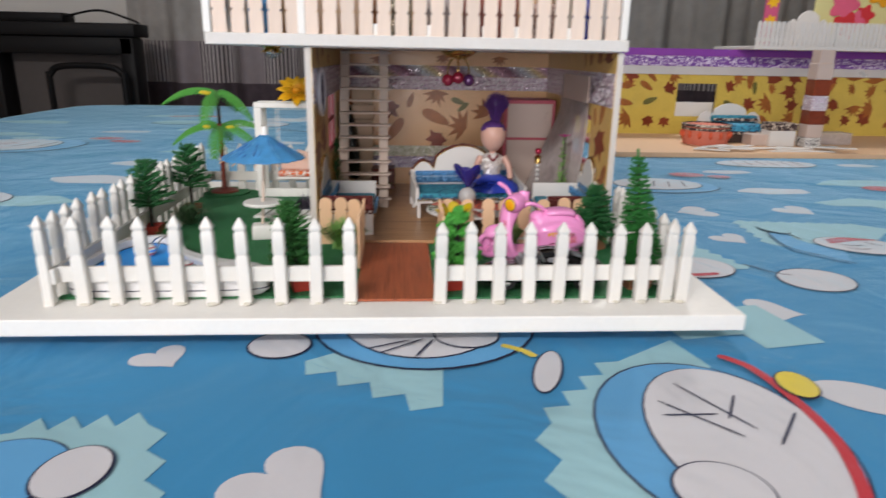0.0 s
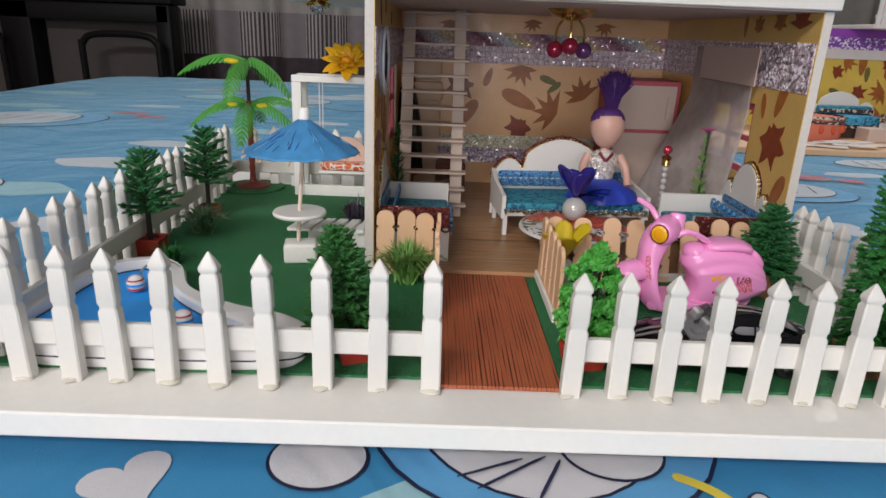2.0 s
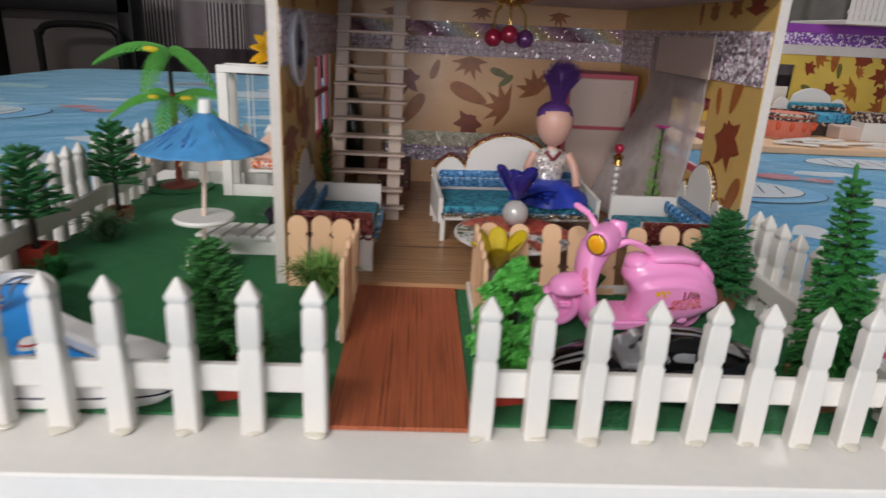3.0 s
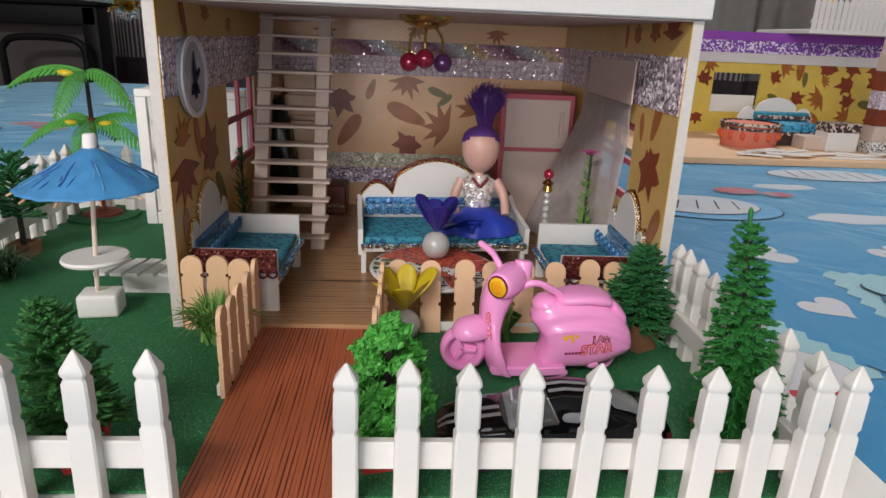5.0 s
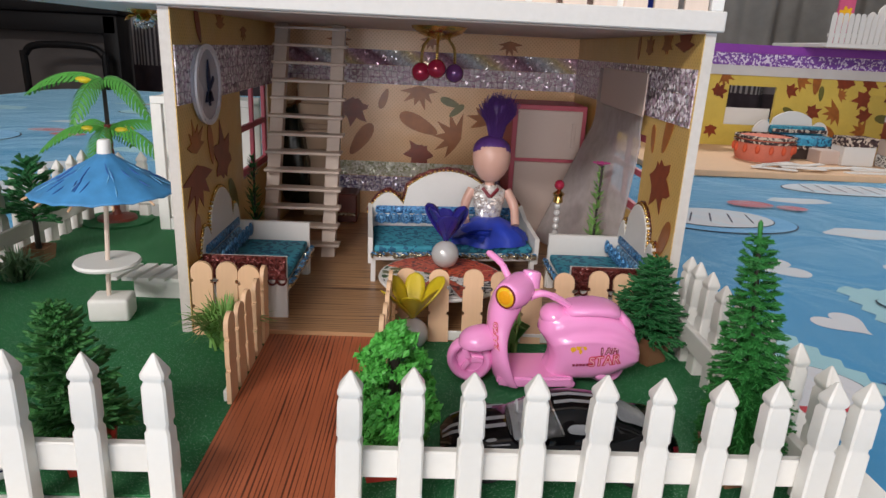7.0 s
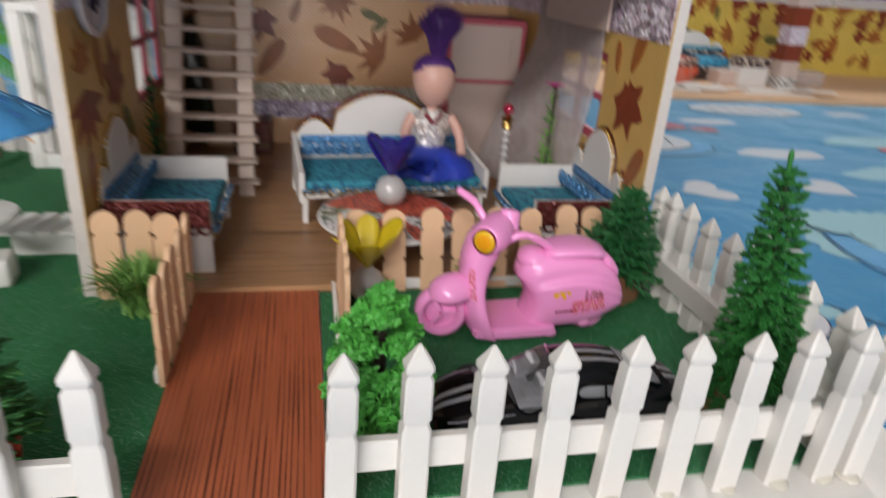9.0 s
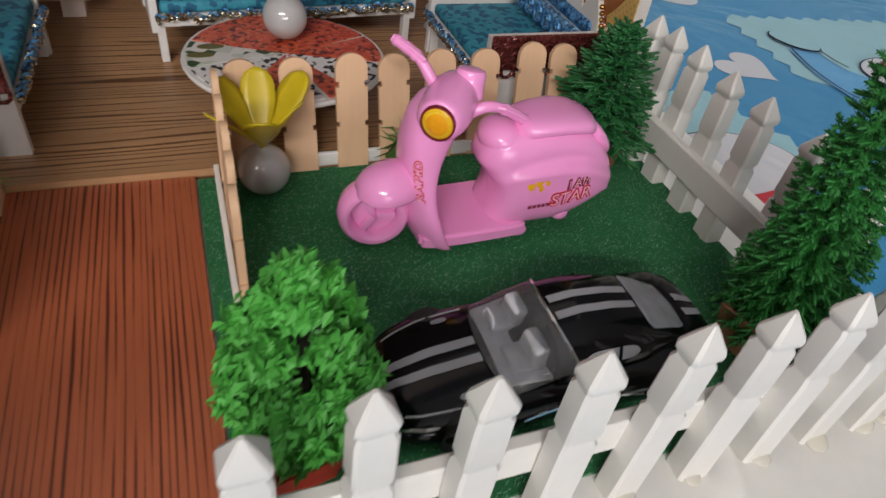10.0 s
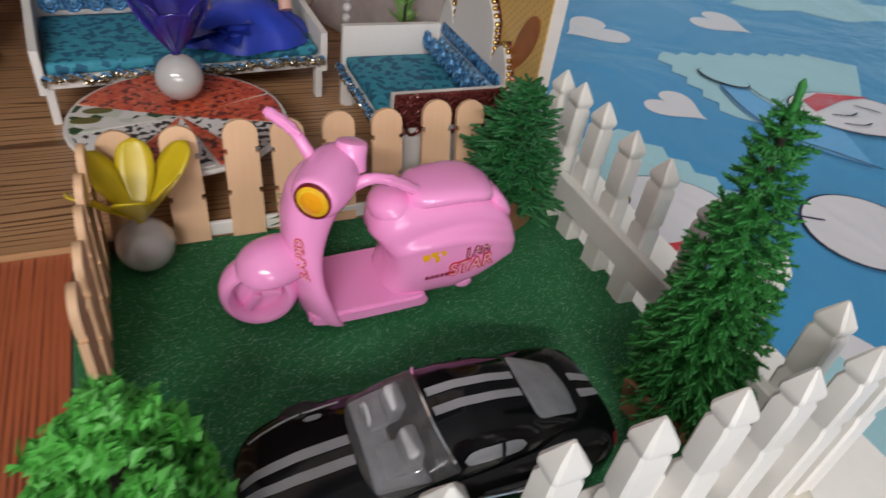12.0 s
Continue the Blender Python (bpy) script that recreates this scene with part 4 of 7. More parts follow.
for y, z, s, kind, turn, m in ((0.585, 0.085, 0.022, "s", 180, M_leaf1), (0.632, 0.085, 0.020, "m", 10, M_leaf1), (0.61, 0.098, 0.010, "b", 10, M_leaf2), (0.585, 0.10, 0.014, "s", 0, M_leaf2), (0.65, 0.06, 0.012, "b", 40, M_leaf3),
                               (0.60, 0.163, 0.008, "b", 20, M_leaf1), (0.64, 0.164, 0.009, "s", 0, M_leaf2), (0.69, 0.163, 0.008, "s", 180, M_leaf2), (0.58, 0.05, 0.012, "b", 0, M_leaf2)):
    pts = maple(y, z, s * 1.2, turn, rng) if kind == "m" else blade(y, z, s * 1.2, turn) if kind == "b" else splayed(y, z, s * 1.2, turn, rng)
    stuck(pts, "x", HX0 + T + 0.0006, 0.0003, m, wl)
for y, z, s, kind, turn, m in ((0.593, 0.092, 0.019, "m", 160, M_leaf1), (0.590, 0.120, 0.012, "b", 20, M_leaf2), (0.612, 0.112, 0.007, "b", -10, M_leaf2), (0.585, 0.164, 0.012, "s", 0, M_leaf1), (0.61, 0.165, 0.009, "m", 0, M_leaf2),
                               (0.64, 0.163, 0.008, "m", 0, M_leaf2), (0.66, 0.163, 0.006, "b", 0, M_leaf2), (0.575, 0.06, 0.012, "b", 30, M_leaf2)):
    pts = maple(y, z, s * 1.2, turn, rng) if kind == "m" else blade(y, z, s * 1.2, turn) if kind == "b" else splayed(y, z, s * 1.2, turn, rng)
    stuck(pts, "x", HX1 - T - 0.0006, -0.0003, m, wr)


def model_window(name, x, hole, m):
    a, b, c, d = hole
    w = part(name, B(), m, house, "rose-coloured card window frame")
    for lo, hi in (((a, c), (a + 0.005, d)), ((b - 0.005, c), (b, d)), ((a + 0.005, d - 0.005), (b - 0.005, d)), ((a + 0.005, c), (b - 0.005, c + 0.005)),
                   (((a + b) / 2 - 0.002, c + 0.005), ((a + b) / 2 + 0.002, d - 0.005)), ((a + 0.005, (c + d) / 2 - 0.002), (b - 0.005, (c + d) / 2 + 0.002))):
        part("glazing_bar", box(B(), (x - 0.0014, lo[0], lo[1]), (x + 0.0014, hi[0], hi[1]), 0.0003, 1), m, w)


model_window("window", HX0 + T / 2, LWIN, M_pinkframe)
model_window("window", HX1 - T / 2, RWIN, M_pinkframe)

# balcony slab and the storey above
ZS = HZ + 0.0005
part("balcony_slab", box(B(), (-0.186, HY0 - 0.004, ZS), (HX1 + 0.002, HY1 + 0.002, ZS + 0.0095), 0.0006, 1), M_slab, house, "white foam slab with slightly rough edges")
part("ceiling_panel", box(B(), (HX0 + T, HY0 + 0.001, HZ - 0.0004), (HX1 - T, HY1 - T, HZ + 0.0004)), M_wardrobe, house)
Z2 = ZS + 0.0095
for x in (-0.1835, -0.108, HX1 - 0.003):
    part("post", box(B(), (x - 0.003, HY0 - 0.0035, Z2), (x + 0.003, HY0 + 0.0025, Z2 + 0.13), 0.0004, 1), M_board, house)
part("upper_side_wall", box(B(), (HX1 - T, HY0 + 0.003, Z2), (HX1, HY1, Z2 + 0.13)), M_board, house)
part("upper_side_wall", box(B(), (-0.186, HY0 + 0.05, Z2), (-0.181, HY1, Z2 + 0.13)), M_board, house)
part("upper_back_wall", box(B(), (-0.181, HY1 - T, Z2), (HX1 - T, HY1, Z2 + 0.13)), M_paper_x, house)
part("roof_panel", box(B(), (-0.19, HY0 - 0.01, Z2 + 0.13), (HX1 + 0.004, HY1 + 0.004, Z2 + 0.139)), M_board, house)


def notched_stick(w=0.0112, h=0.045, t=0.002, cuts=(0.40, 0.75), m=M_stick):
    """A craft stick with a round top and pairs of small square notches."""
    a, n = w / 2, 0.0011
    side = [(a, 0)]
    for c in cuts:
        z = h * c
        side += [(a, z - 0.0013), (a - n, z - 0.0013), (a - n, z + 0.0009), (a, z + 0.0009)]
    top = [(a * math.cos(t2), h - a + a * math.sin(t2)) for t2 in (math.pi * k / 10 for k in range(11))]
    pts = side + top + [(-x, z) for x, z in reversed(side)]
    bm = B()
    prism(bm, pts, "y", -t / 2, t / 2)
    return mesh_from("stick", bm, m)


STICK = notched_stick()
RAIL_STICK = notched_stick(m=M_palestick)
rng = random.Random(8)
railing = part("railing", box(B(), (-0.180, HY0 - 0.0005, Z2 + 0.034), (HX1 - 0.006, HY0 + 0.0012, Z2 + 0.041)), M_stick, house, "railing of notched wooden craft sticks")
x = -0.1735
while x < HX1 - 0.008:
    if abs(x + 0.108) > 0.006:
        piece("stick", RAIL_STICK, pose(x, HY0 - 0.0016, Z2, 0, rng.uniform(-1.2, 1.2), 0), railing)
    x += 0.0147
for k in range(9):
    x = -0.05 + 0.0235 * k
    part("spacer", box(B(), (x - 0.0035, HY0 - 0.0005, Z2), (x + 0.0035, HY0 + 0.0012, Z2 + 0.009)), M_board, railing)

# small things upstairs, seen between the sticks
for x0, x1, h, m, lab, cat in ((-0.158, -0.132, 0.05, M_umbrella, "bright blue toy wardrobe on the upper floor", "toy wardrobe"), (-0.062, -0.045, 0.055, M_leaf2, "brown toy cupboard on the upper floor", "toy cupboard"),
                               (-0.036, -0.018, 0.045, M_silver, "glittering toy dresser on the upper floor", "toy dresser"), (-0.012, 0.024, 0.05, M_tulle, "grey net curtain panel on the upper floor", "toy screen"),
                               (0.028, 0.075, 0.048, mat("red_brown_card", (0.33, 0.10, 0.07), 0.5), "red-brown toy cabinet on the upper floor", "toy cabinet"), (0.085, 0.11, 0.03, M_gold, "gold glitter toy stool on the upper floor", "toy stool"),
                               (0.128, 0.14, 0.045, M_dress, "blue toy shelf on the upper floor", "toy shelf")):
    bm = box(B(), (x0, HY0 + 0.03, Z2), (x1, HY0 + 0.05, Z2 + h), 0.0015)
    box(bm, (x0 + 0.003, HY0 + 0.0285, Z2 + 0.004), ((x0 + x1) / 2 - 0.001, HY0 + 0.031, Z2 + h - 0.004), 0.0006)
    box(bm, ((x0 + x1) / 2 + 0.001, HY0 + 0.0285, Z2 + 0.004), (x1 - 0.003, HY0 + 0.031, Z2 + h - 0.004), 0.0006)
    solo(cat.replace(" ", "_"), bm, m, lab, cat)

# stairs of craft sticks
stairs = thing("staircase", (-0.075, 0.72, 0.0045), "steep open staircase of pale craft sticks", "staircase")
S0, S1 = Vector((0, 0.697, 0.0045)), Vector((0, 0.765, 0.170))
for x in (-0.0900, -0.0465):
    bm = B()
    d = 0.0045
    prism(bm, [(S0.y - d, S0.z), (S0.y + d, S0.z), (S1.y + d, S1.z), (S1.y - d, S1.z)], "x", x - 0.0048, x + 0.0048)
    part("stringer", bm, M_treads, stairs)
TREAD = mesh_from("tread", box(B(), (-0.028, -0.006, -0.001), (0.028, 0.006, 0.001), 0.0005, 1), M_treads)
for k in range(13):
    f = (k + 0.75) / 13.0
    p = S0.lerp(S1, f)
    piece("tread", TREAD, pose(-0.0668 + rng.uniform(-0.001, 0.001), p.y - 0.0065, p.z, rng.uniform(-2, 3), 0, rng.uniform(-1.5, 1.5)), stairs)


# ---- fences ----
def picket_mesh(h=0.058):
    rings = []
    for z, w, d in ((0, 0.0072, 0.0058), (0.0315, 0.0070, 0.0056), (0.0325, 0.0060, 0.0048), (0.0340, 0.0060, 0.0048), (0.0350, 0.0068, 0.0055), (0.0475, 0.0066, 0.0054), (0.0486, 0.0056, 0.0045),
                    (0.0493, 0.0056, 0.0045), (0.0501, 0.0065, 0.0054), (0.0513, 0.0067, 0.0056), (0.0521, 0.0064, 0.0053), (0.0545, 0.0041, 0.0036), (0.0568, 0.0017, 0.0016), (0.0577, 0.0007, 0.0007)):
        z *= h / 0.058
        x, y, c = w / 2, d / 2, min(0.0006, 0.2 * d)
        rings.append([(-x, c - y, z), (c - x, -y, z), (x - c, -y, z), (x, c - y, z), (x, y - c, z), (x - c, y, z), (c - x, y, z), (-x, y - c, z)])
    bm = loft(B(), rings)
    return mesh_from("picket", bm, M_picket, 38)


PICKET = picket_mesh()
bm = ball(B(), (0, 0, 0), 0.0036, (1.35, 1.0, 0.32), 10, 6)
GLUE = mesh_from("glue_blob", bm, M_glue, 80)


def picket_fence(label, spots, turn, rail, height=1.0, back=1):
    """Pickets at the spots, with a rail between two ends, set behind the posts."""
    f = thing("picket_fence", (sum(s[0] for s in spots) / len(spots), sum(s[1] for s in spots) / len(spots), 0), label, "fence", "white picket fences")
    (xa, ya), (xb, yb_) = rail
    bm = B()
    if turn == 0:
        box(bm, (xa, ya + back * 0.0026, 0.0145), (xb, ya + back * 0.0062, 0.0255), 0.0005, 1)
    else:
        box(bm, (xa + back * 0.0026, ya, 0.0145), (xa + back * 0.0062, yb_, 0.0255), 0.0005, 1)
    part("rail", bm, M_picket, f)
    for x, y in spots:
        piece("picket", PICKET, pose(x + rng.uniform(-0.0006, 0.0006), y + rng.uniform(-0.0006, 0.0006), 0.0, rng.uniform(-1.2, 1.2), rng.uniform(-1.5, 1.5), turn + rng.uniform(-4, 4)) @ Matrix.Diagonal((1.2, 1.15, height * rng.uniform(0.985, 1.015), 1)), f)
        piece("glue_blob", GLUE, pose(x + rng.uniform(-0.002, 0.002), y - 0.0022 if turn == 0 else y, 0.001, 0, 0, rng.uniform(0, 180)) @ Matrix.Scale(rng.uniform(0.7, 1.15), 4), f)
    return f


picket_fence("white picket fence along the front of the lawn beside the pool", [(x, 0.420) for x in (-0.0615, -0.085, -0.1095, -0.133, -0.1555, -0.1775, -0.1985, -0.219, -0.240)], 0, ((-0.264, 0.420), (-0.0585, 0.420)), 1.055)
picket_fence("white picket fence before the parked toy car", [(x, 0.420) for x in (0.0, 0.0203, 0.0412, 0.062, 0.083, 0.104, 0.1232, 0.1425, 0.1602, 0.1720)], 0, ((-0.003, 0.420), (0.1745, 0.420)))
picket_fence("long white picket fence down the side of the lawn", [(-0.2625, 0.4195 + 0.0188 * k) for k in range(20)], 90, ((-0.2625, 0.417), (-0.2625, 0.795)), 1.06)
picket_fence("white picket fence behind the swing", [(-0.243 + 0.0205 * k, 0.797) for k in range(7)], 0, ((-0.262, 0.797), (-0.117, 0.797)), 1.02, -1)
picket_fence("white picket fence beside the scooter", [(0.1680, y) for y in (0.4335, 0.453, 0.476, 0.4965, 0.5145, 0.533, 0.5490, 0.5605)], 90, ((0.1680, 0.426), (0.1680, 0.5635)), 0.98, -1)


def stick_fence(label, spots, turn, height=1.0, lean=0.0):
    f = thing("stick_fence", (spots[0][0], spots[0][1], 0), label, "fence", "craft stick fences")
    for x, y in spots:
        piece("stick", STICK, pose(x, y, 0.0018, rng.uniform(-1, 1) - lean, rng.uniform(-1.5, 1.5), turn + rng.uniform(-2, 2)) @ Matrix.Scale(height * rng.uniform(0.97, 1.03), 4, (0, 0, 1)), f)
    (xa, ya), (xb, yb_) = spots[0], spots[-1]
    bm = B()
    if turn == 0:
        box(bm, (xa - 0.004, ya + 0.0012, 0.0022), (xb + 0.004, ya + 0.0030, 0.0075), 0.0003, 1)
    else:
        box(bm, (xa - 0.0030, ya - 0.004, 0.0022), (xa - 0.0012, yb_ + 0.004, 0.0075), 0.0003, 1)
    part("rail", bm, M_board, f, "white foam strip behind the foot")
    return f


stick_fence("low fence of notched craft sticks before the armchair", [(-0.0938, 0.5595), (-0.0812, 0.5595), (-0.0688, 0.5595)], 0, 0.93)
stick_fence("low fence of notched craft sticks along the front room", [(x, 0.5590 + 0.02 * x) for x in (0.0150, 0.0335, 0.0520, 0.0680, 0.0850, 0.1030, 0.1220, 0.1370)], 0, 0.915, 12)
stick_fence("low fence of craft sticks beside the walkway", [(-0.0606, 0.494 + 0.0155 * k) for k in range(5)], 90, 0.92)
stick_fence("low fence of craft sticks beside the walkway", [(0.0062, 0.494 + 0.0155 * k) for k in range(5)], 90, 0.95)

# ---- furniture of the front room ----
FZ = 0.0046


def sofa_back(w, h, n=36):
    """A headboard outline with a high middle hump and a lower one at each side."""
    pts = [(-w / 2, 0.008)]
    for k in range(n + 1):
        u = -1 + 2 * k / n
        hump = 0.72 + 0.28 * max(0, math.cos(u * 2.6)) ** 0.7 if abs(u) < 0.52 else 0.55 + 0.22 * math.sin(math.pi * min(1, (1 - abs(u)) / 0.50)) ** 0.8
        pts.append((u * w / 2, h * hump))
    pts.append((w / 2, 0.008))
    return pts


def loop_mesh(m, r, q):
    """A small ring of braid that stands in the y-z plane."""
    return mesh_from("braid_loop", tube(B(), [(0, r * math.cos(a), 1.15 * r * math.sin(a)) for a in (2 * math.pi * j / 10 for j in range(11))], q, 5), m, 80)


LOOP_RED, LOOP_BLUE = loop_mesh(M_redlace, 0.0027, 0.0007), loop_mesh(M_bluelace2, 0.0033, 0.0008)


def build_sofa(label, w, d, h, seat, lace=0, arm=0.040):
    """A sofa at the origin that faces -y; lace: the side whose arm is trimmed."""
    s = thing("toy_sofa", (0, 0, 0), label, "toy sofa", "seats of the front room")
    out = sofa_back(w, h)
    part("back_panel", prism(B(), out, "y", d / 2 - 0.0028, d / 2), M_white, s, "scalloped white card back")
    bm = B()
    line = [Vector((x, d / 2 - 0.0014, z + 0.0006)) for x, z in out[1:-1]]
    for a, b in zip(line, line[1:]):
        k = max(1, round((b - a).length / 0.0024))
        for j in range(k):
            bmesh.ops.create_icosphere(bm, subdivisions=1, radius=0.0013, matrix=Matrix.Translation(a.lerp(b, j / k)))
    part("bead_chain", bm, M_goldbead, s, "gold bead chain edging", 80)
    rr = random.Random(int(h * 1e4))
    line = [p + Vector((0, 0.0026, 0.0006)) for p in line]
    part("back_braid", tube(B(), line, [rr.uniform(0.0012, 0.0021) for _ in line], 6), M_redlace, s, "dark brown braid behind the bead chain")
    part("seat_board", box(B(), (-w / 2 + 0.003, -d / 2, seat - 0.006), (w / 2 - 0.003, d / 2 - 0.003, seat - 0.001), 0.0005, 1), M_white, s)
    bm = box(B(), (-w / 2 + 0.004, -d / 2 + 0.001, seat - 0.001), (w / 2 - 0.004, d / 2 - 0.003, seat + 0.004), 0.0018, 3)
    part("seat_cushion", bm, M_teal, s, "teal flowered seat cushion")
    for z0, m in ((seat + 0.0085, M_bluelace), (seat + 0.0155, M_bluelace2)):
        bm = box(B(), (-w / 2 + 0.005, d / 2 - 0.010, z0), (w / 2 - 0.005, d / 2 - 0.004, z0 + 0.0065), 0.0022, 3)
        bm.transform(Matrix.Translation((0, 0.004, 0)) @ Matrix.Rotation(radians(-8), 4, "X") @ Matrix.Translation((0, -0.004, 0)))
        bc = part("back_cushion", bm, m, s, "blue lace back cushion")
    n = max(4, round((w - 0.012) / 0.0088))
    for k in range(n):
        x = -w / 2 + 0.0095 + k * (w - 0.019) / (n - 1)
        piece("lace_rosette", LOOP_BLUE, Matrix.Translation((x, d / 2 - 0.0115, seat + 0.0120)) @ Matrix.Rotation(radians(90), 4, "Z"), bc)
        piece("lace_rosette", LOOP_BLUE, Matrix.Translation((x, d / 2 - 0.0120, seat + 0.0120)) @ Matrix.Rotation(radians(90), 4, "Z") @ Matrix.Scale(0.5, 4), bc)
    for sx in (-1, 1):
        x0, x1 = sorted((sx * w / 2, sx * (w / 2 - 0.003)))
        bm = B()
        prism(bm, [(-d / 2, FZ if lace else seat - 0.008), (d / 2, FZ if lace else seat - 0.008), (d / 2, arm if lace else arm + 0.006), (0.2 * d, arm), (-d / 2, arm - 0.004 if not lace else arm)], "x", x0, x1)
        ar = part("arm", bm, M_white, s)
        if lace == sx:
            xo = sx * (w / 2 + 0.0006)
            part("lace_trim", box(B(), (min(xo, xo + sx * 0.0014), -d / 2, arm - 0.013), (max(xo, xo + sx * 0.0014), d / 2 - 0.003, arm + 0.001), 0.0005, 1), M_redlace, ar, "dark red sequin lace")
            n = 9
            for k in range(n):
                cy = -d / 2 + 0.0025 + k * (d - 0.006) / (n - 1)
                piece("braid_loop", LOOP_RED, Matrix.Translation((xo + sx * 0.0018, cy, arm - 0.0125)), ar)
                piece("braid_loop", LOOP_RED, Matrix.Translation((xo + sx * 0.0020, cy, arm - 0.0045)) @ Matrix.Scale(0.72, 4), ar)
    bm = B()
    rr = random.Random(int(w * 1e4))
    pts = [(-w / 2 + 0.002 + (w - 0.004) * k / 26, -d / 2 - 0.0012 + rr.uniform(-0.0005, 0.0005), seat - 0.002 + rr.uniform(-0.0008, 0.0008)) for k in range(27)]
    line = smooth_line(pts, 4)
    tube(bm, line, [rr.uniform(0.0009, 0.0024) for _ in line], 6)
    part("tinsel_trim", bm, M_silver, s, "silver tinsel along the seat edge")
    line = [p + Vector((0, -0.0004 + 0.0012 * math.cos(1.3 * k), 0.0014 + 0.0010 * math.sin(1.3 * k))) for k, p in enumerate(line)]
    part("edge_braid", tube(B(), line, 0.0005, 6), M_bluelace2, s, "dark blue braid along the seat edge")
    for x in (-w / 2 + 0.0035, w / 2 - 0.0035):
        for y in (-d / 2 + 0.003, d / 2 - 0.005):
            part("leg", box(B(), (x - 0.0016, y - 0.0022, FZ), (x + 0.0016, y + 0.0022, seat - 0.0055), 0.0003, 1), M_white, s)
    return s


s = build_sofa("white toy sofa with teal cushions, blue lace and gold bead edging", 0.116, 0.056, 0.071, 0.026)
s.matrix_basis = pose(0.0430, 0.675, 0, 0, 0, 5)
s = build_sofa("white toy settee, teal seat, dark red lace on its arm", 0.078, 0.049, 0.071, 0.025, -1, 0.041)
s.matrix_basis = pose(-0.0775, 0.618, 0, 0, 0, 90)
s = build_sofa("white toy settee, teal seat, dark red lace on its arm", 0.070, 0.049, 0.072, 0.025, 1, 0.042)
s.matrix_basis = pose(0.1325, 0.612, 0, 0, 0, -90)

# coffee table with patchwork top
tb = thing("coffee_table", (0.0360, 0.607, FZ), "low round toy table with a patchwork paper top", "toy table")
cx, cy, ct = 0.0360, 0.607, 0.0245
part("tabletop", lathe(B(), [(0.002, ct - 0.003), (0.0385, ct - 0.003), (0.039, ct - 0.002), (0.0385, ct - 0.001), (0.002, ct - 0.001)], (cx, cy, 0), 40), M_white, tb)
for a0, a1, m in ((24, 156, M_tabletop), (159, 192, M_print_green), (195, 232, M_print_bw), (235, 257, M_tabletop), (260, 282, M_print_bw), (285, 302, M_tabletop), (305, 342, M_print_bw), (345, 381, M_tabletop)):
    pts = [(cx, cy)] + [(cx + 0.037 * math.cos(radians(a)), cy + 0.037 * math.sin(radians(a))) for a in np.linspace(a0, a1, 12)]
    part("paper_patch", prism(B(), pts, "z", ct - 0.0009, ct - 0.0004), m, tb)
for dx, dy in ((-0.0275, 0.0080), (-0.0315, 0.0010)):
    bm = prism(B(), [(cx + dx + 0.0050 * math.cos(a), cy + dy + 0.0022 * math.sin(a)) for a in (6.2832 * k / 18 for k in range(18))], "z", ct - 0.0004, ct - 0.0002)
    part("print_oval", bm, M_leaf3, tb)
for k in range(4):
    a = radians(45 + 90 * k)
    x, y = cx + 0.026 * math.cos(a), cy + 0.024 * math.sin(a)
    part("leg", box(B(), (x - 0.002, y - 0.002, FZ), (x + 0.002, y + 0.002, ct - 0.003), 0.0003, 1), M_white, tb)


def petal(bm, base, out, up, length, width, cup=0.25, n=9, blunt=0):
    """A pointed, cupped petal that starts at base and leans out and up."""
    d = (Vector(out) + Vector(up)).normalized()
    side = d.cross(Vector((0, 0, 1)))
    side = side.normalized() if side.length > 1e-4 else Vector((1, 0, 0))
    nrm = side.cross(d).normalized()
    rows = []
    for k in range(n + 1):
        u = k / n
        w = width / 2 * (0.22 + 0.78 * math.sin(math.pi / 2 * min(1, u / 0.66)) ** 1.5) * math.sqrt(max(0.0, 1 - (max(0, u - 0.66) / 0.342) ** 2.6)) if blunt else width / 2 * (math.sin(math.pi * min(0.06 + 0.94 * u, 1) ** 0.8) ** 0.7 if u < 1 else 0.02)
        c = Vector(base) + d * (length * u) + Vector((0, 0, -1)) * (length * 0.18 * u * u) * (1 if Vector(out).length > 0.3 and not blunt else 0)
        rows.append([c + side * (w * q) + nrm * (cup * w * (q * q)) for q in (-1, -0.5, 0, 0.5, 1)])
    vs = [[bm.verts.new(p) for p in r] for r in rows]
    for a, b in zip(vs, vs[1:]):
        for i in range(4):
            bm.faces.new((a[i], a[i + 1], b[i + 1], b[i]))
    return bm


def solid(ob, t=0.0006):
    mod = ob.modifiers.new("thickness", "SOLIDIFY")
    mod.thickness = t
    return ob


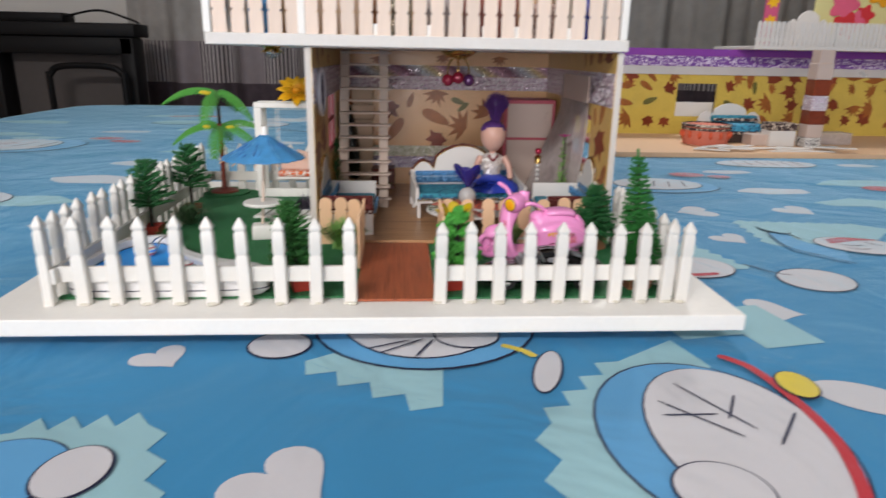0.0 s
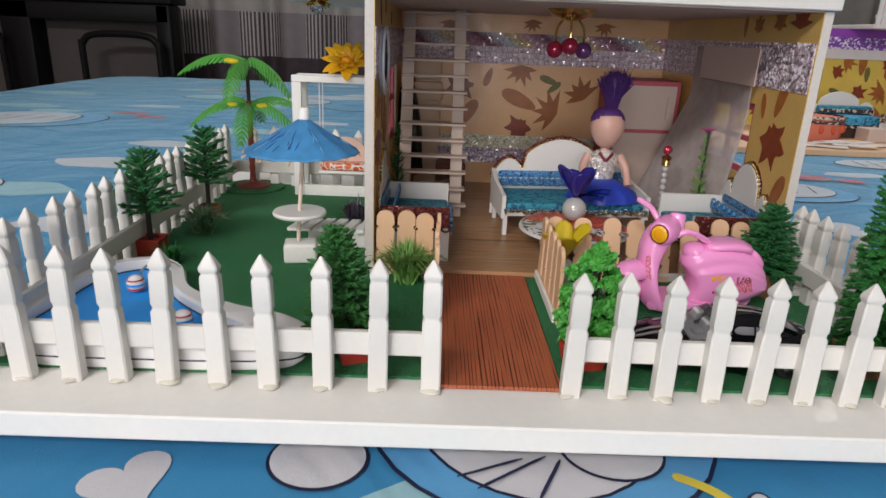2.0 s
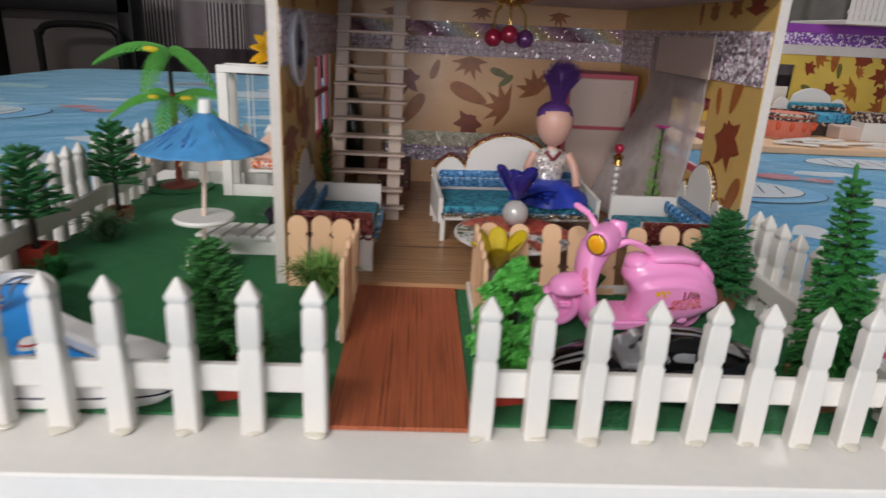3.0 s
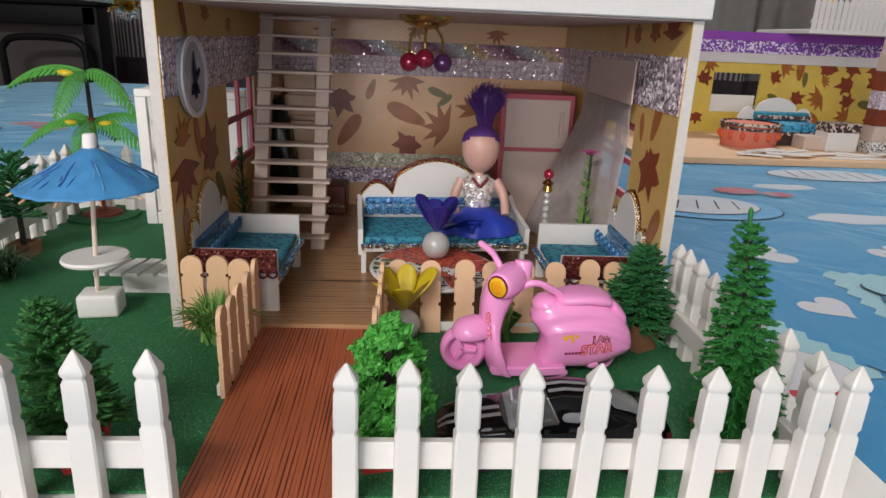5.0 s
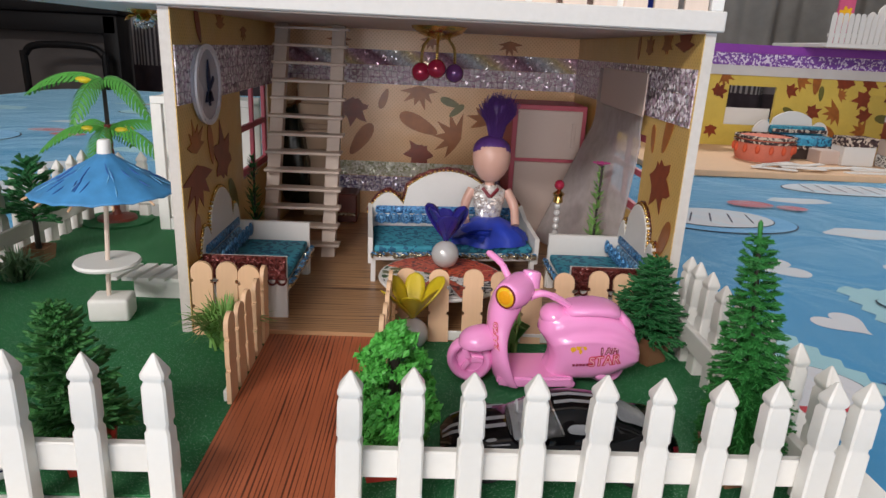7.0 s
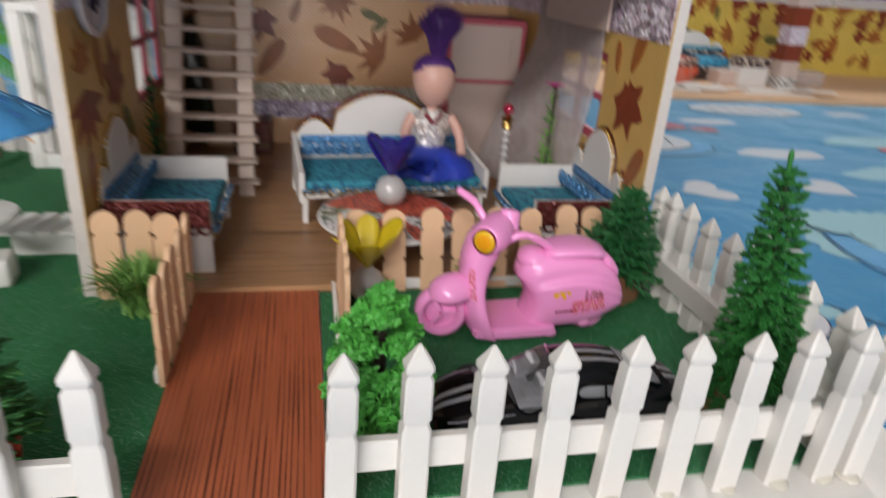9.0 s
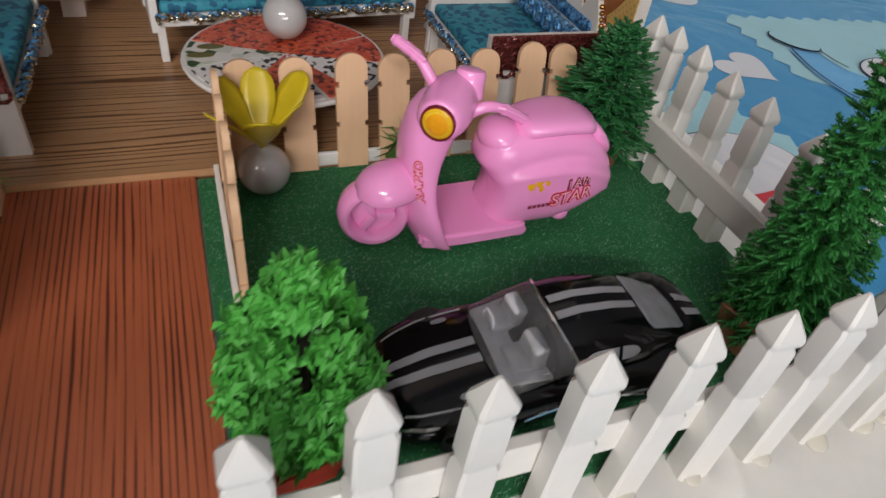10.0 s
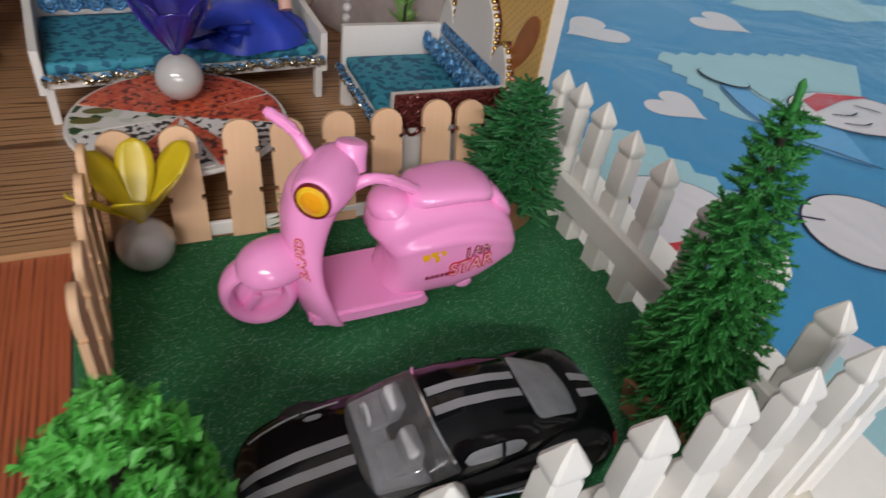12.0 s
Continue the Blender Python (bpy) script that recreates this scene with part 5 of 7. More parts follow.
def pearl_vase(x, y, z, r, m, n, length, width, label, lean=0.75, seed=1, centre=None, blunt=0):
    v = thing("pearl_vase", (x, y, z), label, "flower vase", "pearl vases")
    part("pearl", ball(B(), (x, y, z + r), r, (1, 1, 1), 28, 18), M_pearl, v, "white pearl bead", 80)
    part("stem", tube(B(), [(x, y, z + 1.9 * r), (x, y, z + 2.5 * r)], 0.0008, 6), M_goldbead, v)
    rr = random.Random(seed)
    for k in range(n):
        a = math.pi / 2 + 2 * math.pi * k / n + rr.uniform(-0.15, 0.15)
        le = lean * rr.uniform(0.75, 1.2)
        solid(part("petal", petal(B(), (x, y, z + 2.05 * r), (math.cos(a) * le, math.sin(a) * le, 0), (0, 0, 1), length * rr.uniform(0.85, 1.1), width, 0.12 if blunt else 0.25, 16 if blunt else 9, blunt), m, v, "", 80), 0.0005)
    if centre:
        part("flower_centre", ball(B(), (x, y, z + 2.9 * r), 0.003, (1, 1, 1), 10, 8), centre, v)
    return v


pearl_vase(0.0380, 0.621, ct - 0.0004, 0.0088, M_bluepetal, 6, 0.0255, 0.0135, "pearl bead vase with dark blue petals on the table", 0.62, 2, M_purplepetal, 1)

# pendant lamp
lamp = thing("pendant_lamp", (0.0290, 0.655, HZ), "gold ceiling lamp with three hanging berry-red and plum beads", "lamp")
part("ceiling_rose", lathe(B(), [(0.001, HZ - 0.0085), (0.006, HZ - 0.008), (0.013, HZ - 0.005), (0.017, HZ - 0.002), (0.0175, HZ - 0.0005)], (0.0290, 0.655, 0), 28), M_goldbead, lamp)
for dx, dy, m, zz in ((-0.0105, -0.004, M_berry, 0.1425), (-0.001, -0.011, M_berry, 0.1450), (0.0105, -0.002, M_plum, 0.1425)):
    p = [(0.0290 + dx * 0.4, 0.655 + dy * 0.4, HZ - 0.006), (0.0290 + dx * 0.9, 0.655 + dy * 0.9, HZ - 0.013), (0.0290 + dx, 0.655 + dy, zz + 0.005)]
    arm_ = part("arm", tube(B(), smooth_line(p, 5), 0.0009, 8), M_goldbead, lamp)
    part("bead", ball(B(), (0.0290 + dx, 0.655 + dy, zz), 0.0059, (1, 1, 1), 20, 14), m, arm_, "glossy bead", 80)

# the doll, one plain mesh
bm = B()


def slot(bm, i, k):
    for f in list(bm.faces)[k:]:
        f.material_index = i
    return len(bm.faces)


DX, DY = 0.0690, 0.670
k = 0
loft(bm, [[(DX + w * math.cos(a), DY + 0.004 + 0.95 * w * math.sin(a), z) for a in (2 * math.pi * j / 24 for j in range(24))] for z, w in ((0.0698, 0.0015), (0.0705, 0.0042), (0.0725, 0.0070), (0.0758, 0.0096), (0.080, 0.0118), (0.085, 0.0130), (0.090, 0.0130), (0.095, 0.0112), (0.0985, 0.0075), (0.1000, 0.002))])
tube(bm, [(DX, DY + 0.005, 0.066), (DX, DY + 0.005, 0.073)], 0.0034, 10)
tube(bm, smooth_line([(DX - 0.012, DY + 0.006, 0.064), (DX - 0.0165, DY + 0.002, 0.054), (DX - 0.0165, DY - 0.008, 0.044)], 5), [0.0034] * 6 + [0.003] * 5, 10)
tube(bm, smooth_line([(DX + 0.012, DY + 0.006, 0.064), (DX + 0.0175, DY + 0.002, 0.054), (DX + 0.0185, DY - 0.006, 0.042)], 5), [0.0034] * 6 + [0.003] * 5, 10)
k = slot(bm, 0, k)
loft(bm, [[(DX + w * math.cos(a), DY + 0.005 + dd * math.sin(a), z) for a in (2 * math.pi * j / 18 for j in range(18))] for z, w, dd in ((0.036, 0.0095, 0.007), (0.046, 0.0088, 0.0065), (0.056, 0.0108, 0.0075), (0.064, 0.0118, 0.007), (0.068, 0.006, 0.005))])
k = slot(bm, 1, k)
rr = random.Random(4)
loft(bm, [[(DX + w * math.cos(a) * (1 + q * math.sin(9 * a)), DY - 0.001 - dd * 0.2 + dd * math.sin(a) * (1 + q * math.sin(7 * a + 1)), z) for a in (2 * math.pi * j / 40 for j in range(40))] for z, w, dd, q in ((0.0305, 0.027, 0.020, 0.10), (0.036, 0.025, 0.019, 0.10), (0.042, 0.017, 0.014, 0.07), (0.046, 0.0095, 0.0075, 0.0))])
for j in range(7):
    petal(bm, (DX - 0.012, DY - 0.012, 0.036), (-1.0 + 0.3 * j, -0.7, 0), (0, 0, rr.uniform(0.1, 0.7)), 0.020, 0.014)
k = slot(bm, 2, k)
ball(bm, (DX, DY + 0.0056, 0.0912), 0.0130, (1.01, 0.98, 0.82), 24, 16)
loft(bm, [[(DX + 0.002 + r_ * math.cos(a), DY + 0.006 + 0.8 * r_ * math.sin(a), z) for a in (2 * math.pi * j / 22 for j in range(22))] for z, r_ in ((0.098, 0.0050), (0.102, 0.0046), (0.108, 0.0058), (0.116, 0.0082), (0.122, 0.0090), (0.125, 0.0050))])
for j in range(620):
    a, s_ = rr.uniform(0, 6.28), rr.uniform(0, 1) ** 0.5
    c_, d_ = math.cos(a) * s_, math.sin(a) * s_
    top = 0.1275 - 0.0075 * s_ * s_ + rr.gauss(0, 0.0024)
    tube(bm, [(DX + 0.002 + 0.0040 * c_, DY + 0.006 + 0.0036 * d_, 0.099), (DX + 0.002 + 0.0066 * c_, DY + 0.006 + 0.0056 * d_, 0.109), (DX + 0.003 + 0.0120 * c_ + rr.gauss(0, 0.0016), DY + 0.006 + 0.0100 * d_ + rr.gauss(0, 0.0016), top)], [0.0005, 0.0005, 0.0002], 3)
k = slot(bm, 3, k)
for sx in (-1, 1):
    tube(bm, [(DX, DY - 0.0028, 0.0605), (DX + sx * 0.0055, DY - 0.0005, 0.0665)], 0.0013, 6)
k = slot(bm, 4, k)
solo("doll", bm, [M_skin, M_sequin, M_dress, M_hair, M_darkred], "small vinyl doll with purple topknot and blue skirt on the sofa", "doll", angle=60)

# wardrobe with rose edging
wd = thing("toy_wardrobe", (0.118, 0.785, FZ), "cream card wardrobe with rose-coloured edges in the corner", "toy wardrobe")
W0, W1, WY0, WY1, WT = 0.0935, 0.1540, 0.760, 0.815, 0.1170
part("carcass", box(B(), (W0, WY0 + 0.002, FZ), (W1, WY1, WT), 0.0006, 1), M_pinkframe, wd, "rose card body")
for z0, z1 in ((0.0105, 0.0710), (0.0740, 0.1130)):
    dr = part("door", box(B(), (W0 + 0.004, WY0, z0), (W1 - 0.004, WY0 + 0.002, z1), 0.0004, 1), M_wardrobe, wd, "plain cream door")
    part("handle", box(B(), (W1 - 0.012, WY0 - 0.0016, (z0 + z1) / 2 - 0.010), (W1 - 0.009, WY0 - 0.0002, (z0 + z1) / 2 + 0.010), 0.0004, 1), M_wardrobe, dr)

# net curtain on the side wall: a straight panel above, drawn aside below
bm = B()
cols = []
for k in range(41):
    u = k / 40
    col = []
    for j in range(17):
        v = j / 16
        y = 0.627 + 0.110 * u
        z = 0.1485 - 0.1385 * v
        x = 0.1563 - 0.0003 * (0.5 + 0.5 * math.sin(u * 19 + v * 3)) - (0.002 if v < 0.3 else 0)
        sweep = max(0.0, v - 0.25) / 0.75
        x -= 0.040 * sweep * u ** 0.8
        y += (0.03 - 0.02 * u) * sweep
        col.append(bm.verts.new((x, y, z)))
    cols.append(col)
for a, b in zip(cols, cols[1:]):
    for j in range(16):
        bm.faces.new((a[j], b[j], b[j + 1], a[j + 1]))
solid(solo("net_curtain", bm, M_tulle, "grey net curtain drawn aside at the small window", "curtain", angle=80), 0.0004)
bm = box(B(), (0.1505, 0.618, 0.124), (0.1515, 0.716, 0.1490), 0.0003, 1)
solo("curtain_pelmet", bm, M_wardrobe, "plain pale card pelmet above the net curtain", "pelmet")

# bead stand, corner plants, clock
st = thing("bead_stand", (0.1165, 0.668, FZ), "stand of stacked pearls with a red bead on top", "ornament")
for j in range(11):
    part("pearl", ball(B(), (0.1165, 0.668, FZ + 0.0025 + 0.0049 * j), 0.0024, (1, 1, 1), 12, 8), M_pearl, st, "", 80)
part("bead_cap", lathe(B(), [(0.001, 0.058), (0.0035, 0.059), (0.003, 0.063), (0.0042, 0.065), (0.001, 0.0675)], (0.1165, 0.668, 0), 12), M_goldbead, st)
part("top_bead", ball(B(), (0.1165, 0.668, 0.0710), 0.0036, (1, 1, 1), 16, 10), M_berry, st, "glossy red bead", 80)


def sprig(x, y, z0, h, r, m, label, name="corner_plant", flower=None, seed=1):
    v = thing(name, (x, y, z0), label, "artificial plant")
    part("stem", tube(B(), [(x, y, z0), (x + 0.001, y, z0 + h)], 0.0008, 6), M_trunk, v)
    bm, rr = B(), random.Random(seed)
    for j in range(210):
        u = rr.uniform(0.05, 1)
        a = rr.uniform(0, 6.28)
        L = r * (1.15 - 0.75 * u) * rr.uniform(0.7, 1.2)
        p = Vector((x, y, z0 + h * u))
        q = p + Vector((math.cos(a) * L, math.sin(a) * L, L * rr.uniform(0.4, 1.2)))
        sd = (q - p).cross(Vector((0, 0, 1))).normalized() * 0.0008
        bm.faces.new([bm.verts.new(c) for c in (p, p.lerp(q, 0.5) + sd, q, p.lerp(q, 0.5) - sd)])
    part("foliage", bm, m, v)
    if flower:
        bm = B()
        for j in range(10):
            a = 6.28 * j / 10
            petal(bm, (x, y, z0 + h), (math.cos(a), math.sin(a), 0), (0, 0, 0.6), 0.007, 0.003)
        solid(part("flower", bm, flower, v, "pink flower"), 0.0003)
    return v


sprig(0.1400, 0.655, FZ, 0.083, 0.009, M_grassblade, "thin artificial plant with a pink flower in the corner", flower=mat("pink_flower", (0.45, 0.05, 0.22), 0.5), seed=5)
sprig(-0.0940, 0.672, FZ, 0.075, 0.010, M_leafdark, "thin dark artificial plant behind the settee", seed=6)

ck = thing("wall_clock", (HX0 + T + 0.001, 0.6030, 0.1320), "round pale clock with dark blue hands on the wall", "clock")
m = Matrix.Translation((HX0 + T + 0.0012, 0.6030, 0.1320)) @ Matrix.Rotation(radians(90), 4, "Y") @ Matrix.Diagonal((1.13, 1.13, 1, 1))
bm = lathe(B(), [(0.001, 0), (0.0185, 0), (0.0188, 0.0012), (0.0178, 0.0022), (0.001, 0.0022)], (0, 0, 0), 36)
bm.transform(m)
part("clock_face", bm, M_clockface, ck)
bm = lathe(B(), [(0.0168, 0.0022), (0.0192, 0.0022), (0.0192, 0.0034), (0.0168, 0.0034), (0.0168, 0.0022)], (0, 0, 0), 36, False)
bm.transform(m)
part("rim", bm, M_clock, ck)
for pts in ([(-0.001, -0.010), (0.001, -0.010), (0.0022, 0.004), (0, 0.012), (-0.0022, 0.004)], [(-0.006, -0.008), (0.006, -0.008), (0.003, -0.003), (-0.003, -0.003)], [(0.001, -0.001), (0.007, 0.004), (0.008, 0.002), (0.001, -0.003)]):
    bm = prism(B(), [(-b, a) for a, b in pts], "z", 0.0025, 0.0032)
    bm.transform(m)
    part("hand", bm, M_navy, ck)

# beneath the stairs
ub = thing("toy_cupboard", (-0.062, 0.80, FZ), "dark brown toy cupboard with glitter trim under the stairs", "toy cupboard")
part("carcass", box(B(), (-0.064, 0.792, FZ), (-0.035, 0.822, 0.030), 0.0008, 1), mat("dark_brown_card", (0.10, 0.02, 0.012), 0.4), ub)
part("glitter_trim", tube(B(), [(-0.063, 0.791, 0.012), (-0.05, 0.7905, 0.0125), (-0.036, 0.791, 0.012)], 0.0018, 7), M_silver, ub)
bm = B()
loft(bm, [sring(x, 0.800, z, 0.012, h, 16, 2.2) for x, z, h in ((-0.104, 0.05, 0.012), (-0.100, 0.06, 0.040), (-0.090, 0.062, 0.044), (-0.083, 0.05, 0.034), (-0.079, 0.04, 0.020))])
for v in bm.verts:
    v.co += Vector(noise.noise_vector(v.co * 90)) * 0.004
solo("black_bag", bm, mat("black_film", (0.006, 0.012, 0.008), 0.25, scale=200, bump=0.6), "crumpled black plastic bag leaning behind the stairs", "bag", angle=80)
bm = B()
for z0, w in ((0.066, 0.026), (0.088, 0.028), (0.108, 0.027)):
    box(bm, (-0.088, 0.806, z0), (-0.088 + w, 0.812, z0 + 0.018), 0.002)
box(bm, (-0.086, 0.8125, FZ), (-0.062, 0.818, 0.125), 0.001)
solo("wall_rack", bm, mat("beige_card", (0.55, 0.40, 0.27), 0.5, scale=90, bump=0.4), "beige card wall rack behind the stairs", "rack")
LX, LY = -0.1495, 0.650
bl = thing("balcony_lamp", (LX, LY, ZS), "small gilt flower-shaped lamp with clear drops under the balcony", "lamp")
part("ceiling_rose", lathe(B(), [(0.0005, -0.0032), (0.0040, -0.0030), (0.0078, -0.0018), (0.0092, 0.0)], (LX, LY, ZS), 20), M_goldbead, bl, "gilt ceiling rose")
for j in range(6):
    a = 6.2832 * j / 6
    c, q = math.cos(a), math.sin(a)
    part("gilt_leaf", petal(B(), (LX + 0.004 * c, LY + 0.004 * q, ZS - 0.0028), (c, q, 0), (0, 0, -0.35), 0.0080, 0.0062), M_goldbead, bl, "", 80)
for j in range(4):
    a = 6.2832 * j / 4 + 0.5
    part("glass_drop", ball(B(), (LX + 0.0040 * math.cos(a), LY + 0.0040 * math.sin(a), ZS - 0.0075 - 0.001 * (j % 2)), 0.0022, (1, 1, 1.3), 10, 8), M_screen, bl, "clear drop", 80)

# ---- garden: trees and plants ----
GZ = 0.0016


def pot(parent, x, y, h, r, m, label):
    part("pot", lathe(B(), [(0.001, GZ), (r * 0.82, GZ), (r, GZ + h), (r * 0.86, GZ + h), (r * 0.8, GZ + h - 0.002), (0.001, GZ + h - 0.002)], (x, y, 0), 20), m, parent, label)


def square_pot(parent, x, y, h, r, m, label, turn=10):
    bm = loft(B(), [[(x + k * r * math.cos(radians(a + turn)), y + k * r * math.sin(radians(a + turn)), GZ + z) for a in (45, 135, 225, 315)] for k, z in ((1.12, 0), (1.35, h), (1.15, h), (1.1, h - 0.002))])
    part("pot", bm, m, parent, label)


def brush(bm, pts, r, rr, step=0.00022, core=0.55):
    """A twig with a thick fuzz of short needles all round."""
    end = pts[-1] + (pts[-1] - pts[-2]).normalized() * r * 0.8
    tube(bm, pts + [end], [r * core * rr.uniform(0.9, 1.1) for _ in pts] + [r * 0.12], 6)
    for a, b in zip(pts, pts[1:]):
        d = (b - a).normalized()
        u = d.orthogonal().normalized()
        w = d.cross(u)
        for k in range(max(2, round((b - a).length / step))):
            p, t = a.lerp(b, rr.random()), rr.uniform(0, 6.283)
            o = (u * math.cos(t) + w * math.sin(t)) * rr.uniform(0.95, 1.35) + d * rr.uniform(0.0, 0.6)
            s = d.cross(o).normalized() * 0.00026
            bm.faces.new([bm.verts.new(c) for c in (p - s, p + s, p + o * r)])


def brush_tree(name, x, y, z0, h, r, m, label, branches, twigs, fuzz, shape, droop, seed, lean=0.0):
    """A wired trunk with drooping fuzzy branches that fork into short twigs."""
    v = thing(name, (x, y, GZ), label, "artificial tree", "garden trees")
    part("trunk", tube(B(), [(x, y, GZ), (x, y, z0), (x + lean * 0.96, y, z0 + h * 0.96)], [0.0020, 0.0018, 0.0007], 8), M_trunk, v)
    bm, rr = B(), random.Random(seed)
    for k in range(branches):
        u = ((k + rr.random()) / branches) ** 1.1
        a = k * 2.39996 + rr.uniform(-0.3, 0.3)
        R = r * ((1 - u) ** shape) * rr.uniform(0.75, 1.1) + 0.0030
        s = Vector((x + lean * u, y, z0 + h * u))
        out = Vector((math.cos(a), math.sin(a), droop + 0.55 * u + rr.uniform(-0.15, 0.15))).normalized()
        side = Vector((-math.sin(a), math.cos(a), 0))
        pts = [s, s + out * R * 0.5 + Vector((0, 0, 0.0006)), s + out * R + Vector((0, 0, -0.10 * R))]
        brush(bm, pts, fuzz, rr)
        for j in range(max(1, round(twigs * R / r))):
            f = rr.uniform(0.3, 0.95)
            b = s + out * (R * f)
            d = (out + side * rr.choice((-1, 1)) * rr.uniform(0.35, 0.95) + Vector((0, 0, rr.uniform(-0.35, 0.25)))).normalized()
            brush(bm, [b, b + d * rr.uniform(0.0026, 0.0050) * (0.45 + 0.55 * R / r)], fuzz * rr.uniform(0.8, 1.1), rr)
    part("crown", bm, m, v, "", 80)
    return v


def ringed_tree(name, x, y, z0, h, r, m, label, top, seed):
    """A wired brush tree: tier on tier of thick fuzzy branches that stand out all round."""
    v = thing(name, (x, y, GZ), label, "artificial tree", "garden trees")
    ax = lambda u: Vector((x + top[0] * u, y + top[1] * u, z0 + h * u))
    part("trunk", tube(B(), [(x, y, GZ), ax(0), ax(0.97)], [0.0022, 0.0019, 0.0007], 8), M_trunk, v)
    bm, rr, tiers = B(), random.Random(seed), 25
    for k in range(tiers):
        u = k / tiers
        R = r * (1 - u) ** 0.95 + 0.0030
        n = max(8, round(3.8 * R / 0.0034))
        for j in range(n):
            a = 6.2832 * (j + 0.5 * (k % 2)) / n + rr.uniform(-0.10, 0.10)
            L = R * rr.uniform(0.93, 1.05)
            s = ax(u + rr.uniform(-0.012, 0.012))
            out = Vector((math.cos(a), math.sin(a), -0.30 + 0.75 * u + rr.uniform(-0.10, 0.10))).normalized()
            side = Vector((-math.sin(a), math.cos(a), 0))
            pts = [s, s + out * L * 0.55, s + out * L + Vector((0, 0, -0.08 * L))]
            brush(bm, pts, 0.00125, rr, 0.00010, 0.32)
            for q in range(round(6 * (L / r) ** 1.2)):
                f = rr.uniform(0.45, 0.95)
                b = s + out * (L * f)
                d = (out + side * rr.choice((-1, 1)) * rr.uniform(0.5, 1.0) + Vector((0, 0, rr.uniform(-0.4, 0.2)))).normalized()
                brush(bm, [b, b + d * rr.uniform(0.0016, 0.0032)], 0.0011, rr, 0.00010, 0.32)
    brush(bm, [ax(0.93), ax(1.0), ax(1.04)], 0.0016, rr, 0.0001)
    part("crown", bm, m, v, "", 80)
    return v


t = ringed_tree("toy_pine", 0.1515, 0.4485, 0.016, 0.084, 0.0158, M_pine, "tall green bottle-brush pine in a brown pot by the fence", (-0.0085, 0.0035), 11)
square_pot(t, 0.1485, 0.4480, 0.013, 0.011, M_potbrown, "brown paper-wrapped pot")
t = brush_tree("toy_fir", 0.1445, 0.5460, 0.014, 0.044, 0.0185, M_leafdark, "dense dark green toy fir in a brown pot", 210, 8, 0.0009, 0.62, 0.05, 12)
square_pot(t, 0.1465, 0.5460, 0.015, 0.0085, M_potbrown, "brown paper-wrapped pot", 30)
t = brush_tree("toy_fir", -0.102, 0.447, 0.013, 0.051, 0.0170, M_firsoft, "soft green toy fir in a red pot by the fence", 150, 8, 0.0012, 0.60, 0.20, 13, -0.006)
square_pot(t, -0.099, 0.445, 0.012, 0.009, M_potred, "red pot", 20)
t = brush_tree("toy_tree", -0.2530, 0.581, 0.029, 0.041, 0.0200, M_leafdark, "dark green toy tree in a red pot", 62, 7, 0.0016, 0.50, 0.28, 14)
square_pot(t, -0.2530, 0.581, 0.012, 0.009, M_potred, "red pot", 0)
t = brush_tree("toy_tree", -0.2455, 0.673, 0.029, 0.043, 0.0200, M_leafdark, "dark green toy tree by the side fence", 62, 7, 0.0016, 0.50, 0.28, 15)
square_pot(t, -0.2455, 0.673, 0.010, 0.0085, M_potbrown, "brown pot", 0)

# round bush of curled foam leaf
bush = thing("toy_bush", (0.0135, 0.4485, GZ), "bright green curly toy bush in a red pot", "artificial bush", "garden trees")
part("trunk", tube(B(), [(0.0135, 0.4485, GZ), (0.0135, 0.4485, 0.050)], 0.0022, 8), M_trunk, bush)
square_pot(bush, 0.0105, 0.4455, 0.010, 0.0095, M_potred, "red pot", 12)
bm, rr = B(), random.Random(21)


def flake(bm, c, r, rr):
    """A small torn scrap of leaf, thin and bent, that lies any way round."""
    n = Vector((rr.gauss(0, 1), rr.gauss(0, 1), rr.gauss(0, 1))).normalized()
    u = n.orthogonal().normalized()
    w = n.cross(u)
    f = lambda: rr.uniform(0.7, 1.3)
    v = [bm.verts.new(c + d * r) for d in (u * 1.35 * f() + n * 0.3, w * 0.75 * f(), -u * 1.2 * f() + n * 0.3, -w * 0.75 * f(), n * 0.30, -n * 0.22)]
    for k in range(4):
        bm.faces.new((v[k], v[(k + 1) % 4], v[4]))
        bm.faces.new((v[(k + 1) % 4], v[k], v[5]))


for z, ring, n, size in ((0.0155, 0.0100, 6, 0.0048), (0.0255, 0.0125, 8, 0.0052), (0.0360, 0.0118, 7, 0.0048), (0.0460, 0.0090, 5, 0.0046), (0.0545, 0.0048, 4, 0.0040), (0.0605, 0.0006, 1, 0.0036)):
    for k in range(n):
        a = 6.2832 * k / n + rr.uniform(-0.25, 0.25) + z * 90
        c = Vector((0.0135 + ring * math.cos(a), 0.4485 + ring * math.sin(a), z + rr.uniform(-0.0014, 0.0014)))
        for j in range(210):
            d = Vector((rr.gauss(0, 1), rr.gauss(0, 1), rr.gauss(0, 1))).normalized() * size * rr.uniform(0.55, 1.0) * (1.25 if rr.random() < 0.12 else 1)
            d.z *= 0.82
            flake(bm, c + d, rr.uniform(0.0008, 0.0018), rr)
part("crown", bm, M_leafbright, bush, "", 20)


